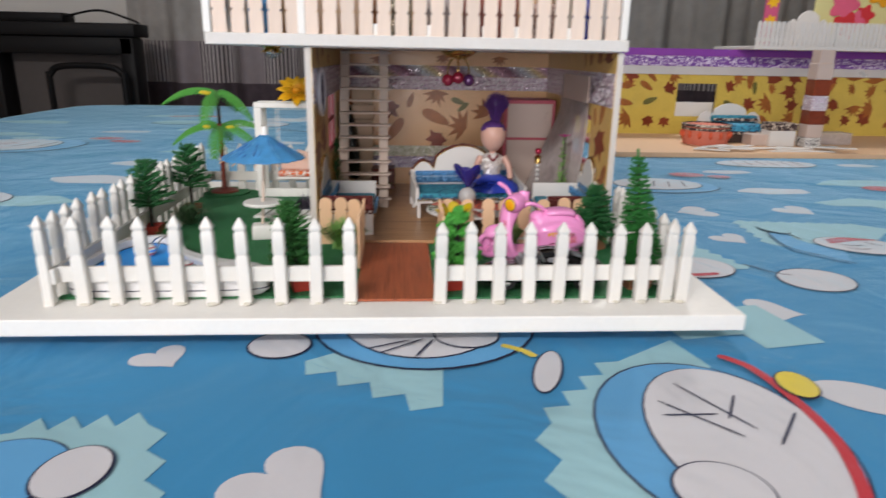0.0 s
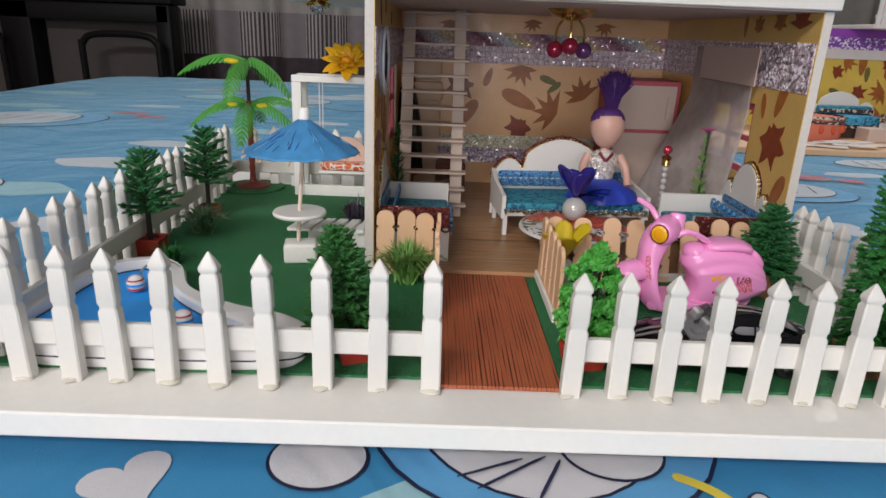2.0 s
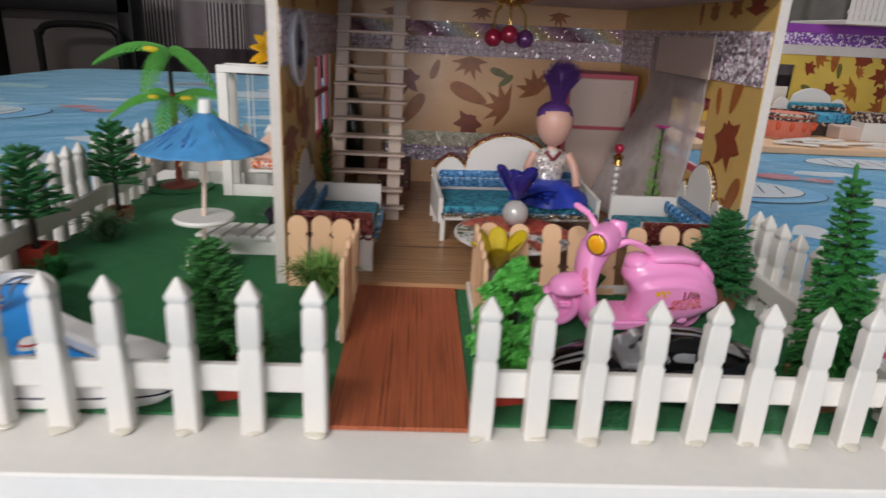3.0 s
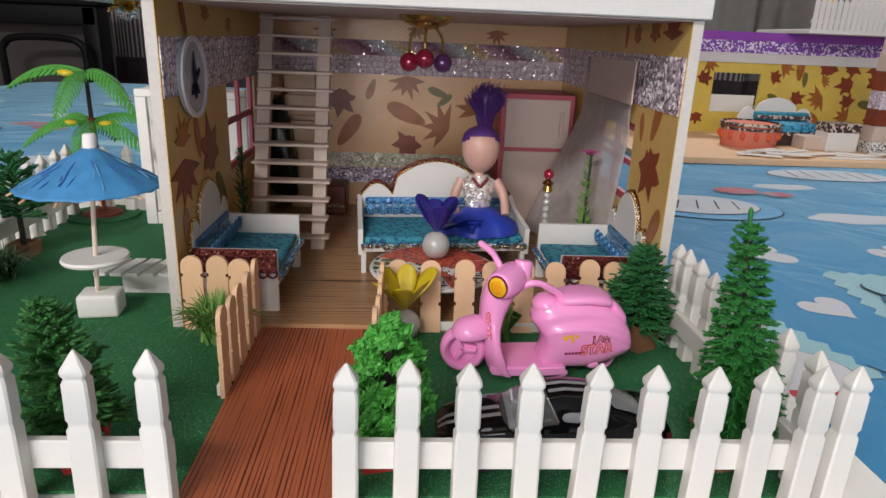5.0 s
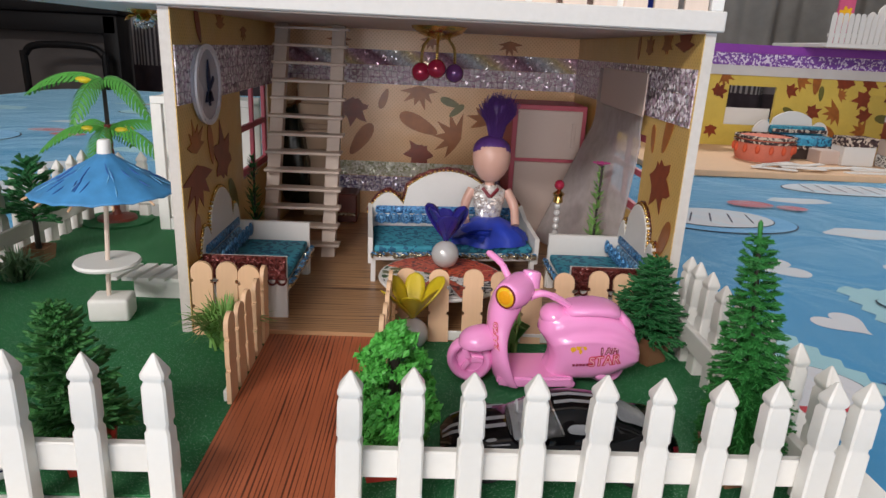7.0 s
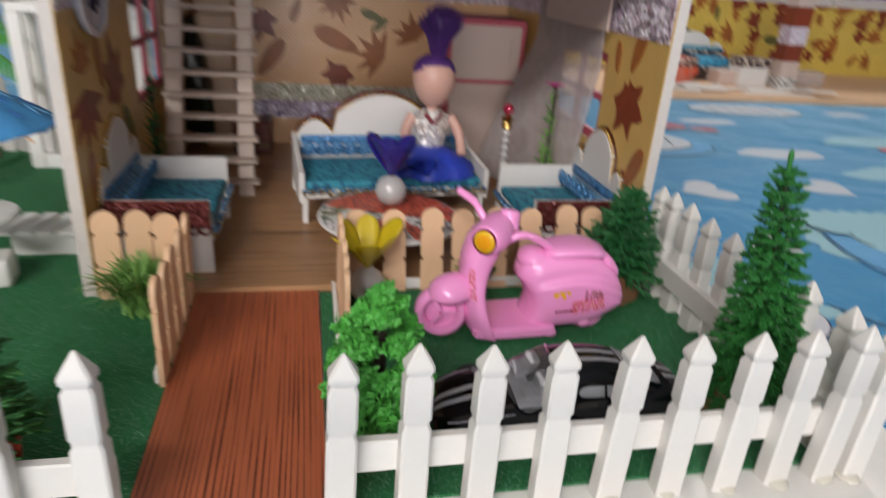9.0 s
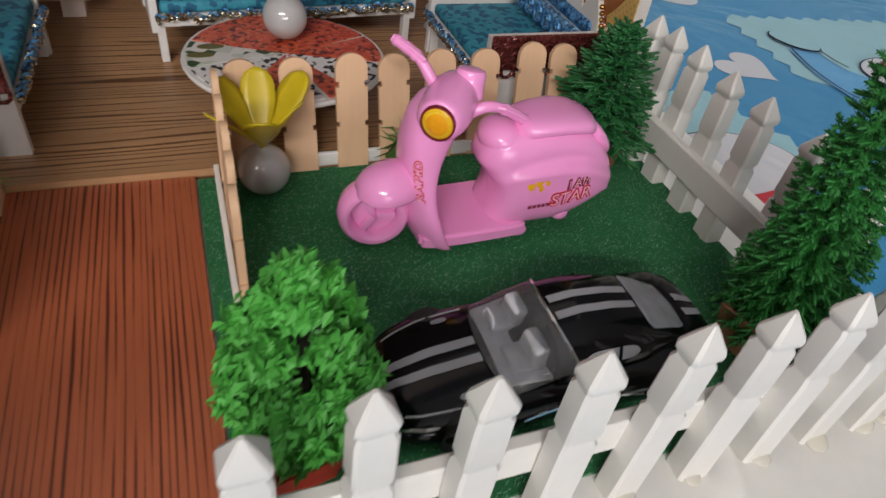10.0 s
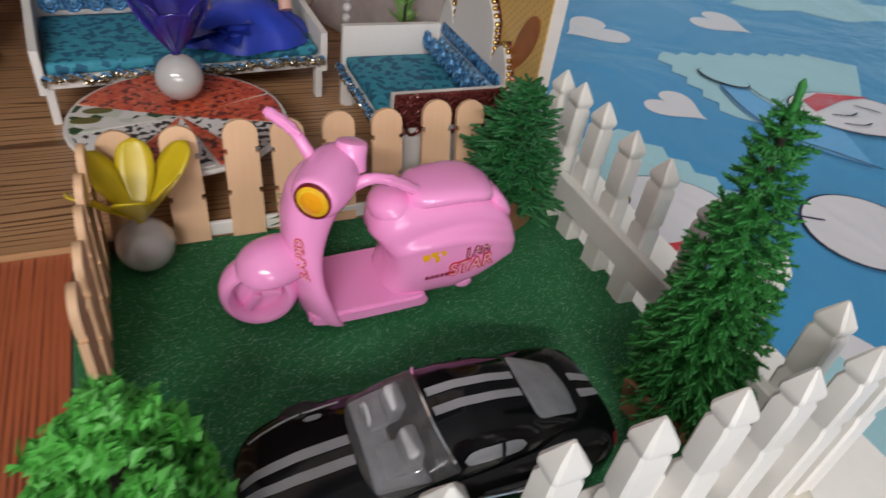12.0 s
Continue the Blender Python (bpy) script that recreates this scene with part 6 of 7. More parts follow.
def tuft(x, y, h, r, n, m, label, seed, w=0.0008):
    bm, rr = B(), random.Random(seed)
    for k in range(n):
        a, le = rr.uniform(0, 6.28), rr.uniform(0.15, 1.0)
        b = Vector((x + rr.gauss(0, 0.0025), y + rr.gauss(0, 0.0025), GZ))
        mid = b + Vector((math.cos(a) * r * le * 0.5, math.sin(a) * r * le * 0.5, h * rr.uniform(0.45, 0.75)))
        tip = b + Vector((math.cos(a) * r * le, math.sin(a) * r * le, h * (1.15 - 0.6 * le) * rr.uniform(0.7, 1.1)))
        s = Vector((-math.sin(a), math.cos(a), 0)) * w
        v = [bm.verts.new(c) for c in (b - s, b + s, mid + s, tip, mid - s)]
        bm.faces.new(v)
    return solo("grass_tuft", bm, m, label, "artificial grass", "grass tufts", angle=80)


tuft(-0.0790, 0.547, 0.027, 0.028, 240, M_grassblade, "light green plastic grass tuft by the stick fence", 31, 0.0008)
tuft(-0.236, 0.632, 0.022, 0.026, 130, mat("pale_grey_green_blade", (0.14, 0.26, 0.13), 0.45, var=0.3, scale=200), "green plastic grass tuft on the lawn", 32)
tuft(0.071, 0.5515, 0.024, 0.014, 70, M_grassblade, "small green plastic grass tuft behind the scooter", 33)
tuft(-0.126, 0.655, 0.028, 0.014, 70, mat("silver_purple_tinsel", (0.30, 0.25, 0.34), 0.3, 0.5), "silvery purple plastic tuft by the house wall", 34)
tuft(-0.232, 0.560, 0.016, 0.016, 60, M_leafmid, "green plastic grass tuft by the pool", 35)

# palm
PX, PY = -0.2395, 0.780
palm = thing("toy_palm", (PX, PY, GZ), "two-tiered bright green plastic palm on a round brown foot", "artificial palm", "garden trees")
part("mat_disc", lathe(B(), [(0.001, GZ), (0.029, GZ), (0.029, GZ + 0.0018), (0.001, GZ + 0.0018)], (PX, PY, 0), 32), M_turf, palm)
part("foot", lathe(B(), [(0.001, GZ + 0.0018), (0.016, GZ + 0.0018), (0.0155, GZ + 0.004), (0.004, GZ + 0.006), (0.0028, GZ + 0.010)], (PX, PY, 0), 28), M_brownpl, palm)
part("trunk", lathe(B(), [(0.0030 - 0.0006 * (j % 2), 0.006 + 0.0039 * j) for j in range(21)], (PX, PY, 0), 12), M_brownpl, palm)
part("upper_trunk", tube(B(), [(PX, PY, 0.082), (PX, PY, 0.1215)], [0.0019, 0.0016], 8), M_trunk, palm)


def frond(c, a, L, rise, drop, seed):
    """A drooping rib with broad leaflets that hang to both sides, slit from one another."""
    bm, rr, n = B(), random.Random(seed), 15
    pts = [Vector(c) + Vector((math.cos(a) * L * u, math.sin(a) * L * u, rise * L * u - drop * L * u * u)) for u in (k / n for k in range(n + 1))]
    side = Vector((-math.sin(a), math.cos(a), 0))
    tube(bm, pts, [0.0009 * (1 - 0.6 * k / n) for k in range(n + 1)], 5)
    for k in range(1, n + 1):
        u = k / n
        w = 0.0150 * math.sin(math.pi * min(1, 0.20 + u * 0.74)) ** 0.7 * rr.uniform(0.92, 1.06)
        along = (pts[k] - pts[k - 1]).normalized()
        b0, b1 = pts[k - 1].lerp(pts[k], 0.0), pts[k - 1].lerp(pts[k], 0.80)
        for s in (-1, 1):
            out = side * s * w * 0.72 + along * w * 0.55 + Vector((0, 0, -0.52 * w))
            mid = side * s * w * 0.45 + along * w * 0.25 + Vector((0, 0, -0.16 * w))
            m0, m1 = b0 + mid, b1 + mid * 0.98
            tip0, tip1 = b0 + out * 0.97, b0.lerp(b1, 0.62) + out
            v = [bm.verts.new(p) for p in (b0, b1, m1, m0, tip1, tip0)]
            bm.faces.new((v[0], v[1], v[2], v[3]))
            bm.faces.new((v[3], v[2], v[4], v[5]))
    return bm


for z, fronds, fruit in ((0.1200, ((178, 0.064, 0.42, 0.64), (-102, 0.040, 0.34, 1.15), (-18, 0.044, 0.36, 1.05), (75, 0.046, 0.40, 0.95)), (200, 235)),
                         (0.0810, ((188, 0.054, 0.40, 0.78), (150, 0.044, 0.62, 0.80), (-12, 0.050, 0.35, 0.85), (28, 0.044, 0.60, 0.62), (-88, 0.038, 0.25, 1.10), (90, 0.044, 0.40, 0.90)), (-25, 205, 10))):
    for k, (a, L, rise, drop) in enumerate(fronds):
        part("frond", frond((PX, PY, z), radians(a), L, rise, drop, k), M_palm, palm, "", 80)
    for a in fruit:
        a = radians(a)
        part("coconut", ball(B(), (PX + 0.015 * math.cos(a), PY + 0.015 * math.sin(a), z - 0.0005), 0.0036, (1.5, 1, 0.7), 12, 8), M_yellow, palm, "yellow coconut", 80)

# ---- pool ----
pool = thing("toy_pool", (-0.195, 0.47, GZ), "white plastic toy pool with a blue bottom", "toy pool")
OUT = smooth_line([(-0.255, 0.432, 0), (-0.258, 0.475, 0), (-0.252, 0.515, 0), (-0.228, 0.530, 0), (-0.207, 0.518, 0), (-0.190, 0.486, 0), (-0.160, 0.466, 0), (-0.130, 0.455, 0), (-0.121, 0.441, 0), (-0.132, 0.430, 0), (-0.190, 0.427, 0)], 6, True)
INN = smooth_line([(-0.248, 0.436, 0), (-0.251, 0.475, 0), (-0.246, 0.509, 0), (-0.228, 0.523, 0), (-0.213, 0.511, 0), (-0.199, 0.483, 0), (-0.175, 0.460, 0), (-0.158, 0.449, 0), (-0.150, 0.442, 0), (-0.158, 0.4345, 0), (-0.195, 0.4315, 0)], 6, True)


def ring_at(k, z):
    """A level outline between the outer edge (0) and the basin's edge (1)."""
    return [(p.x + (q.x - p.x) * k, p.y + (q.y - p.y) * k, z) for p, q in zip(OUT, INN)]


bm = loft(B(), [ring_at(0.1, GZ), ring_at(0, 0.004), ring_at(0, 0.0165), ring_at(0.15, 0.0185), ring_at(0.85, 0.0185), ring_at(0.97, 0.0170), ring_at(1.0, 0.0088)])
part("shell", bm, M_poolrim, pool)
bm = B()
bm.faces.new([bm.verts.new(p) for p in ring_at(0.99, 0.0125)])
part("pool_bottom", bm, M_pool, pool, "glossy blue bottom")
bm = loft(B(), [ring_at(-0.02, 0.0060), ring_at(-0.05, 0.0064), ring_at(-0.02, 0.0068)], False)
part("line", bm, M_navy, pool, "thin black line round the side")
part("edge_line", tube(B(), ring_at(0.985, 0.0129) + ring_at(0.985, 0.0129)[:1], 0.00045, 5), M_navy, pool, "thin dark line round the basin")
for dx in (0, 0.005):
    pts = smooth_line([(-0.2240 + dx, 0.4975, 0.0125), (-0.2225 + dx, 0.4990, 0.0205), (-0.2185 + dx, 0.5030, 0.0238), (-0.2140 + dx, 0.5085, 0.0225), (-0.2120 + dx, 0.5125, 0.0185)], 6)
    part("handrail", tube(B(), pts, 0.0008, 8), M_chrome, pool, "bent chrome handrail")


def beach_ball(x, y, z, r, label):
    v = thing("toy_ball", (x, y, z), label, "toy ball", "balls in the pool")
    part("sphere", ball(B(), (x, y, z + r), r, (1, 1, 1), 24, 16), M_poolrim, v, "", 80)
    for k in (-1, 0, 1):
        h = k * r * 0.5
        q = math.sqrt(r * r - h * h) + 0.0001
        part("stripe", lathe(B(), [(q, h + r - 0.0006), (q + 0.00015, h + r), (q, h + r + 0.0006)], (x, y, z), 24, False), M_redprint if k != 0 else M_pool, v)


beach_ball(-0.2215, 0.4895, 0.0126, 0.0047, "white ball with red and blue stripes in the pool")
beach_ball(-0.1805, 0.4475, 0.0126, 0.0047, "white ball with red and blue stripes in the pool")

# ---- table with paper umbrella, bench, swing ----
UX, UY = -0.1520, 0.579
ut = thing("umbrella_table", (UX, UY, GZ), "white round garden table with a blue paper umbrella", "garden table")
bm = box(B(), (-0.0108, -0.0085, 0), (0.0108, 0.0085, 0.0135), 0.0020, 3)
bm.transform(pose(UX, UY, GZ, 0, 0, 8))
part("foot_block", bm, M_board, ut, "white foam block")
part("pole", tube(B(), [(UX, UY, 0.012), (UX, UY, 0.1030)], 0.0013, 8), M_palestick, ut, "thin pale wooden stick")
part("tabletop", lathe(B(), [(0.001, 0.0335), (0.0168, 0.0335), (0.0175, 0.0348), (0.0168, 0.0362), (0.001, 0.0362)], (UX, UY, 0), 36), M_board, ut)
rings, rr = [], random.Random(41)
N = 48
for u in (0.04, 0.2, 0.4, 0.6, 0.8, 0.95, 1.0):
    rings.append([(UX + 0.0365 * u * (1 + (0.012 * u if k % 4 == 0 else -0.012 * u)) * math.cos(6.2832 * k / N), UY + 0.0365 * u * (1 + (0.012 * u if k % 4 == 0 else -0.012 * u)) * math.sin(6.2832 * k / N),
                   0.0985 - 0.0225 * u ** 0.92 - (0.0009 * u if k % 4 else 0.0) + (0.0008 * u if k % 2 else 0)) for k in range(N)])
canopy = part("canopy", loft(B(), rings, False), M_umbrella, ut, "pleated blue paper canopy", 20)
solid(canopy, 0.0003)
for k in range(12):
    a = 6.2832 * k / 12
    part("rib", tube(B(), [(UX + 0.004 * math.cos(a), UY + 0.004 * math.sin(a), 0.0925), (UX + 0.0385 * math.cos(a), UY + 0.0385 * math.sin(a), 0.0735)], 0.0006, 5), M_stick, canopy)
for k in range(44):
    a, u0 = rr.uniform(0, 6.28), rr.uniform(0.25, 0.7)
    u1, bend = u0 + rr.uniform(0.15, 0.3), rr.uniform(-0.12, 0.12)
    pts = [Vector((UX + 0.0365 * u * math.cos(a + bend * f), UY + 0.0365 * u * math.sin(a + bend * f), 0.0986 - 0.0225 * u ** 0.92)) for f, u in ((f, u0 + (u1 - u0) * f) for f in (0, 0.25, 0.5, 0.75, 1))]
    part("print_mark", tube(B(), pts, [0.0001, 0.0003, 0.0004, 0.0003, 0.0001], 4), M_umbdark if k % 3 else M_umblight, canopy)
part("tip", lathe(B(), [(0.0036, 0.0945), (0.0034, 0.1022), (0.0028, 0.1032), (0.0005, 0.1033)], (UX, UY, 0), 14), M_board, ut, "white foam tip")
for ob in ut.children_recursive:
    if ob.name.split(".")[0] not in ("foot_block", "tabletop"):
        ob.data.transform(Matrix(((1, 0, 0.075, -0.075 * (0.035 - GZ)), (0, 1, 0, 0), (0, 0, 1, 0), (0, 0, 0, 1))))

bench = thing("slat_bench", (-0.1260, 0.618, GZ), "low white bench of foam slats against the house wall", "bench")
part("support", box(B(), (-0.1530, 0.609, GZ), (-0.1095, 0.627, 0.0145), 0.0005, 1), M_board, bench)
for k in range(6):
    x = -0.1665 + 0.0094 * k
    bm = prism(B(), [(x, 0.603), (x + 0.0066, 0.603), (x + 0.0116, 0.630), (x + 0.0050, 0.630)], "z", 0.0146, 0.0168)
    part("slat", bm, M_board, bench)
bench_back = part("backrest", box(B(), (-0.1095, 0.604, 0.0172), (-0.1078, 0.632, 0.026), 0.0005, 1), M_board, bench)

sw = thing("toy_swing", (-0.1550, 0.772, GZ), "white board swing frame with an orange cell-print seat", "swing")
for x in (-0.1905, -0.1195):
    for y in (0.7605, 0.785):
        part("post", box(B(), (x - 0.0042, y - 0.0024, GZ), (x + 0.0042, y + 0.0024, 0.1045), 0.0004, 1), M_board, sw)
    part("foot_beam", box(B(), (x - 0.0042, 0.7632, GZ), (x + 0.0042, 0.7824, 0.0075), 0.0004, 1), M_board, sw)
for y in (0.7605, 0.785):
    part("top_beam", box(B(), (-0.1947, y - 0.0026, 0.1047), (-0.1153, y + 0.0026, 0.1105), 0.0004, 1), M_board, sw)
part("cross_beam", box(B(), (-0.1947, 0.7632, 0.1047), (-0.1867, 0.7822, 0.1100), 0.0004, 1), M_board, sw)
part("base_beam", box(B(), (-0.1860, 0.7585, GZ), (-0.1240, 0.7625, 0.0115), 0.0004, 1), M_board, sw)
seat = part("seat", box(B(), (-0.1730, 0.762, 0.022), (-0.1280, 0.781, 0.0245), 0.0005, 1), M_board, sw)
part("cushion", box(B(), (-0.1720, 0.7625, 0.0247), (-0.1290, 0.7805, 0.0315), 0.0025, 3), M_giraffe, seat, "orange cushion with white cell lines")
bm = B()
prism(bm, [(-0.1720, 0.0247)] + [(-0.1505 + 0.0215 * math.cos(a), 0.034 + 0.020 * math.sin(a)) for a in (math.pi - math.pi * k / 16 for k in range(17))] + [(-0.1290, 0.0247)], "y", 0.7812, 0.7835)
part("seat_back", bm, mat("peach_card", (0.72, 0.50, 0.40), 0.5), seat, "pale peach rounded back")
for x in (-0.1710, -0.1300):
    for y in (0.764, 0.780):
        part("cord", tube(B(), [(x, y, 0.024), (x, y, 0.106)], 0.0005, 5), M_white, sw)
fl = thing("fabric_flower", (-0.149, 0.772, 0.1107), "large orange fabric flower lying on the swing frame", "fabric flower")
rr = random.Random(51)
FLOWER = pose(-0.1465, 0.772, 0.1205, 38, 0, 0)
for n, L, w, up, m in ((12, 0.026, 0.0115, 0.38, M_petal2), (11, 0.022, 0.010, 0.75, M_petal2), (9, 0.014, 0.008, 1.3, M_petal)):
    for k in range(n):
        a = 6.2832 * k / n + rr.uniform(-0.15, 0.15)
        bm = petal(B(), (0, 0, 0), (math.cos(a), math.sin(a), 0), (0, 0, up * rr.uniform(0.7, 1.4)), L * rr.uniform(0.85, 1.1), w)
        bm.transform(FLOWER)
        solid(part("petal", bm, m, fl, "", 80), 0.0004)
part("calyx", ball(B(), (-0.1465, 0.773, 0.1155), 0.0052, (1, 1, 0.9), 14, 8), M_leafmid, fl, "green calyx")
part("flower_centre", ball(B(), (-0.1465, 0.769, 0.1245), 0.005, (1, 1, 0.7), 14, 8), M_petal, fl)

pearl_vase(0.0190, 0.5505, GZ, 0.0088, M_yellow, 6, 0.0265, 0.0108, "pearl bead vase with yellow petals on the turf", 0.92, 4, None, 1)


# ---- scooter ----
def build_scooter():
    """A ride-on scooter that faces -x, its nose steered towards -y."""
    s = thing("toy_scooter", (0, 0, 0), "glossy pink plastic toy scooter with a round orange headlight", "toy scooter")

    def at(tab, x):
        return [float(np.interp(x, [r[0] for r in tab], [r[k] for r in tab])) for k in range(1, len(tab[0]))]

    # wheels: fat rings with a deep hub
    for x, y, r, w, turn in ((-0.0350, -0.0008, 0.0116, 0.0050, -10), (0.0335, 0, 0.0098, 0.0042, 0)):
        place = Matrix.Translation((x, y, r + 0.0002)) @ Matrix.Rotation(radians(turn), 4, "Z") @ Matrix.Rotation(radians(90), 4, "X")
        prof = [(0.79 * r + 0.21 * r * math.cos(a), w * math.sin(a)) for a in (2 * math.pi * k / 14 for k in range(15))]
        bm = lathe(B(), prof, (0, 0, 0), 36, False)
        bm.transform(place)
        wh = part("wheel", bm, M_pink, s)
        bm = lathe(B(), [(0.0006, -w * 0.12), (r * 0.62, -w * 0.12), (r * 0.62, w * 0.12), (0.0006, w * 0.12)], (0, 0, 0), 24)
        for k in range(3):
            box(bm, (-0.0012, 0.0006, -w * 0.55), (0.0012, r * 0.58, w * 0.55), 0.0005, 2, Matrix.Rotation(6.2832 * k / 3 + 0.5, 4, "Z"))
        bm.transform(place)
        part("rim", bm, M_pink, wh)
    # swollen mudguard over the front wheel
    rings = []
    for k in range(15):
        u = -1 + 2 * k / 14
        e = math.sqrt(max(0.0, 1 - abs(u) ** 2.3)) + 0.03
        rings.append([(-0.0312 + 0.0108 * u, 0.0092 * e * math.cos(q), 0.0222 - 0.0016 * (1 - u) * 0.5 + (0.0078 if math.sin(q) > 0 else 0.0028) * e * math.sin(q)) for q in (6.2832 * j / 22 for j in range(22))])
    bm = loft(B(), rings)
    bm.transform(Matrix.Translation((-0.0215, 0, 0)) @ Matrix.Rotation(radians(14), 4, "Z") @ Matrix.Translation((0.0215, 0, 0)))
    part("mudguard", bm, M_pink, s)
    # leg shield that flows up into the head
    SH = [(0.0028, -0.0180, 0.0145, 0.0040), (0.0050, -0.0192, 0.0152, 0.0044), (0.010, -0.0206, 0.0150, 0.0042), (0.017, -0.0220, 0.0138, 0.0040), (0.024, -0.0224, 0.0120, 0.0046), (0.031, -0.0216, 0.0102, 0.0060), (0.038, -0.0198, 0.0092, 0.0076), (0.045, -0.0172, 0.0086, 0.0084), (0.0492, -0.0152, 0.0076, 0.0074), (0.0520, -0.0140, 0.0052, 0.0050), (0.0532, -0.0134, 0.0018, 0.0018)]
    line = smooth_line([r[:3] for r in SH], 4)
    rings = []
    for p in line:
        hx = at([(r[0], r[3]) for r in SH], p.x)[0]
        flare = 0.0050 * max(0.0, 1 - p.x / 0.036)
        rings.append([(p.y + hx * math.copysign(abs(math.cos(q)) ** 0.8, math.cos(q)) + flare * math.sin(q) ** 2, p.z * math.copysign(abs(math.sin(q)) ** 0.8, math.sin(q)), p.x) for q in (6.2832 * k / 32 for k in range(32))])
    shield = part("leg_shield", loft(B(), rings), M_pink, s, "", 60)
    # floorboard
    bm = loft(B(), [[(x, sy * hw, z) for sy, z in ((-1, z0), (1, z0), (1, z1), (-1, z1))] for x, hw, z0, z1 in ((-0.0225, 0.0125, 0.0034, 0.0080), (-0.0195, 0.0138, 0.0030, 0.0080), (-0.006, 0.0142, 0.0030, 0.0082), (0.010, 0.0142, 0.0034, 0.0086), (0.0145, 0.0138, 0.0036, 0.0090))])
    bmesh.ops.bevel(bm, geom=bm.edges[:], offset=0.0011, segments=3, affect="EDGES")
    part("floorboard", bm, M_pink, s)
    # rear body: x, low half width, underside, ledge, high half width, top
    RB = [(-0.0022, 0.0080, 0.0050, 0.0225, 0.0068, 0.0345), (0.001, 0.0105, 0.0048, 0.0236, 0.0090, 0.0372), (0.006, 0.0124, 0.0050, 0.0256, 0.0106, 0.0388), (0.014, 0.0138, 0.0056, 0.0274, 0.0106, 0.0396), (0.024, 0.0144, 0.0060, 0.0282, 0.0104, 0.0402), (0.033, 0.0138, 0.0078, 0.0268, 0.0098, 0.0384), (0.040, 0.0124, 0.0100, 0.0238, 0.0088, 0.0342), (0.0455, 0.0102, 0.0114, 0.0206, 0.0070, 0.0280), (0.0492, 0.0066, 0.0124, 0.0180, 0.0044, 0.0222)]
    rings = []
    for k, x in enumerate([-0.0022, -0.0018, -0.0008, 0.0006] + list(np.linspace(0.0022, 0.0475, 22)) + [0.0485, 0.0491]):
        hw, z0, zl, hu, zt = at(RB, x)
        f = (0.30, 0.62, 0.84, 0.95)[k] if k < 4 else (0.8 if k == 26 else 0.45 if k == 27 else 1.0)
        zc = zl + (zt - zl) * 0.35 if k < 4 else (z0 + zt) / 2
        half = [(0, z0), (hw * 0.62, z0 + 0.0004), (hw * 0.93, z0 + 0.0040), (hw, z0 + (zl - z0) * 0.5), (hw * 0.985, zl - 0.0030), (hw * 0.995, zl - 0.0008), (hw * 0.94, zl + 0.0008), (hu * 1.03, zl + 0.0028), (hu, zl + (zt - zl) * 0.55), (hu * 0.72, zt - 0.0014)]
        loop = half + [(0, zt)] + [(-y, z) for y, z in half[:0:-1]]
        ring = []
        for p in smooth_line([(0, y, z) for y, z in loop], 3, True):
            z = zc + (p.z - zc) * f if k < 4 or k > 25 else p.z
            back = 0.0075 * math.sin(math.pi * min(1, max(0, (z - 0.004) / 0.024))) * max(0.0, 1 - (x + 0.004) / 0.016)
            ring.append((x + back, p.y * f, z))
        rings.append(ring)
    body = part("rear_body", loft(B(), rings), M_pink, s, "", 60)
    # saddle pad
    SP = [(0.0090, 0.0035, 0.0378), (0.0100, 0.0070, 0.0384), (0.0125, 0.0090, 0.0392), (0.018, 0.0100, 0.0400), (0.025, 0.0105, 0.0404), (0.031, 0.0102, 0.0398), (0.0350, 0.0084, 0.0386), (0.0368, 0.0044, 0.0376)]
    part("seat", loft(B(), [sring(x, 0, z, hw, 0.0030, 28, 2.6) for x, hw, z in SP]), M_pink, s, "", 60)
    part("seat_nose", ball(B(), (0.0052, 0, 0.0352), 0.0072, (1.0, 1.22, 0.78), 22, 14), M_pink, s, "round bulge before the saddle", 80)
    # grip behind the saddle
    part("tail", loft(B(), [sring(x, 0, z, hw, hz, 20, 2.3) for x, hw, z, hz in ((0.0362, 0.0052, 0.0362, 0.0020), (0.0380, 0.0078, 0.0352, 0.0032), (0.0410, 0.0078, 0.0330, 0.0034), (0.0440, 0.0066, 0.0298, 0.0034), (0.0458, 0.0034, 0.0270, 0.0020))]), M_pink, s, "", 60)
    for x, sy in ((0.0135, -1), (0.0135, 1), (0.0285, -1), (0.0285, 1)):
        part("stand", ball(B(), (x, sy * 0.0112, 0.0040 + 0.30 * (x - 0.0135)), 0.0022, (1.4, 0.8, 0.95), 12, 8), M_pink, s, "", 80)
    # head, turned towards the lawn
    q = Matrix.Translation((-0.0145, -0.0020, 0.0488)) @ Matrix.Rotation(radians(54), 4, "Z") @ Matrix.Rotation(radians(-6), 4, "Y")
    q2 = q @ Matrix.Diagonal((1.08, 1.04, 0.98, 1))
    bm = loft(B(), [[(x, hw * math.cos(a), dz + hz * math.sin(a)) for a in (6.2832 * k / 28 for k in range(28))] for x, hw, hz, dz in ((-0.0106, 0.0052, 0.0061, 0.0004), (-0.0099, 0.0060, 0.0067, 0.0003), (-0.0086, 0.0067, 0.0070, 0), (-0.0060, 0.0073, 0.0077, -0.0004), (-0.002, 0.0077, 0.0082, -0.0008), (0.003, 0.0074, 0.0080, -0.0006), (0.007, 0.0058, 0.0062, 0), (0.0092, 0.0028, 0.0030, 0.0006))])
    bm.transform(q2)
    head = part("head", bm, M_pink, s, "", 60)
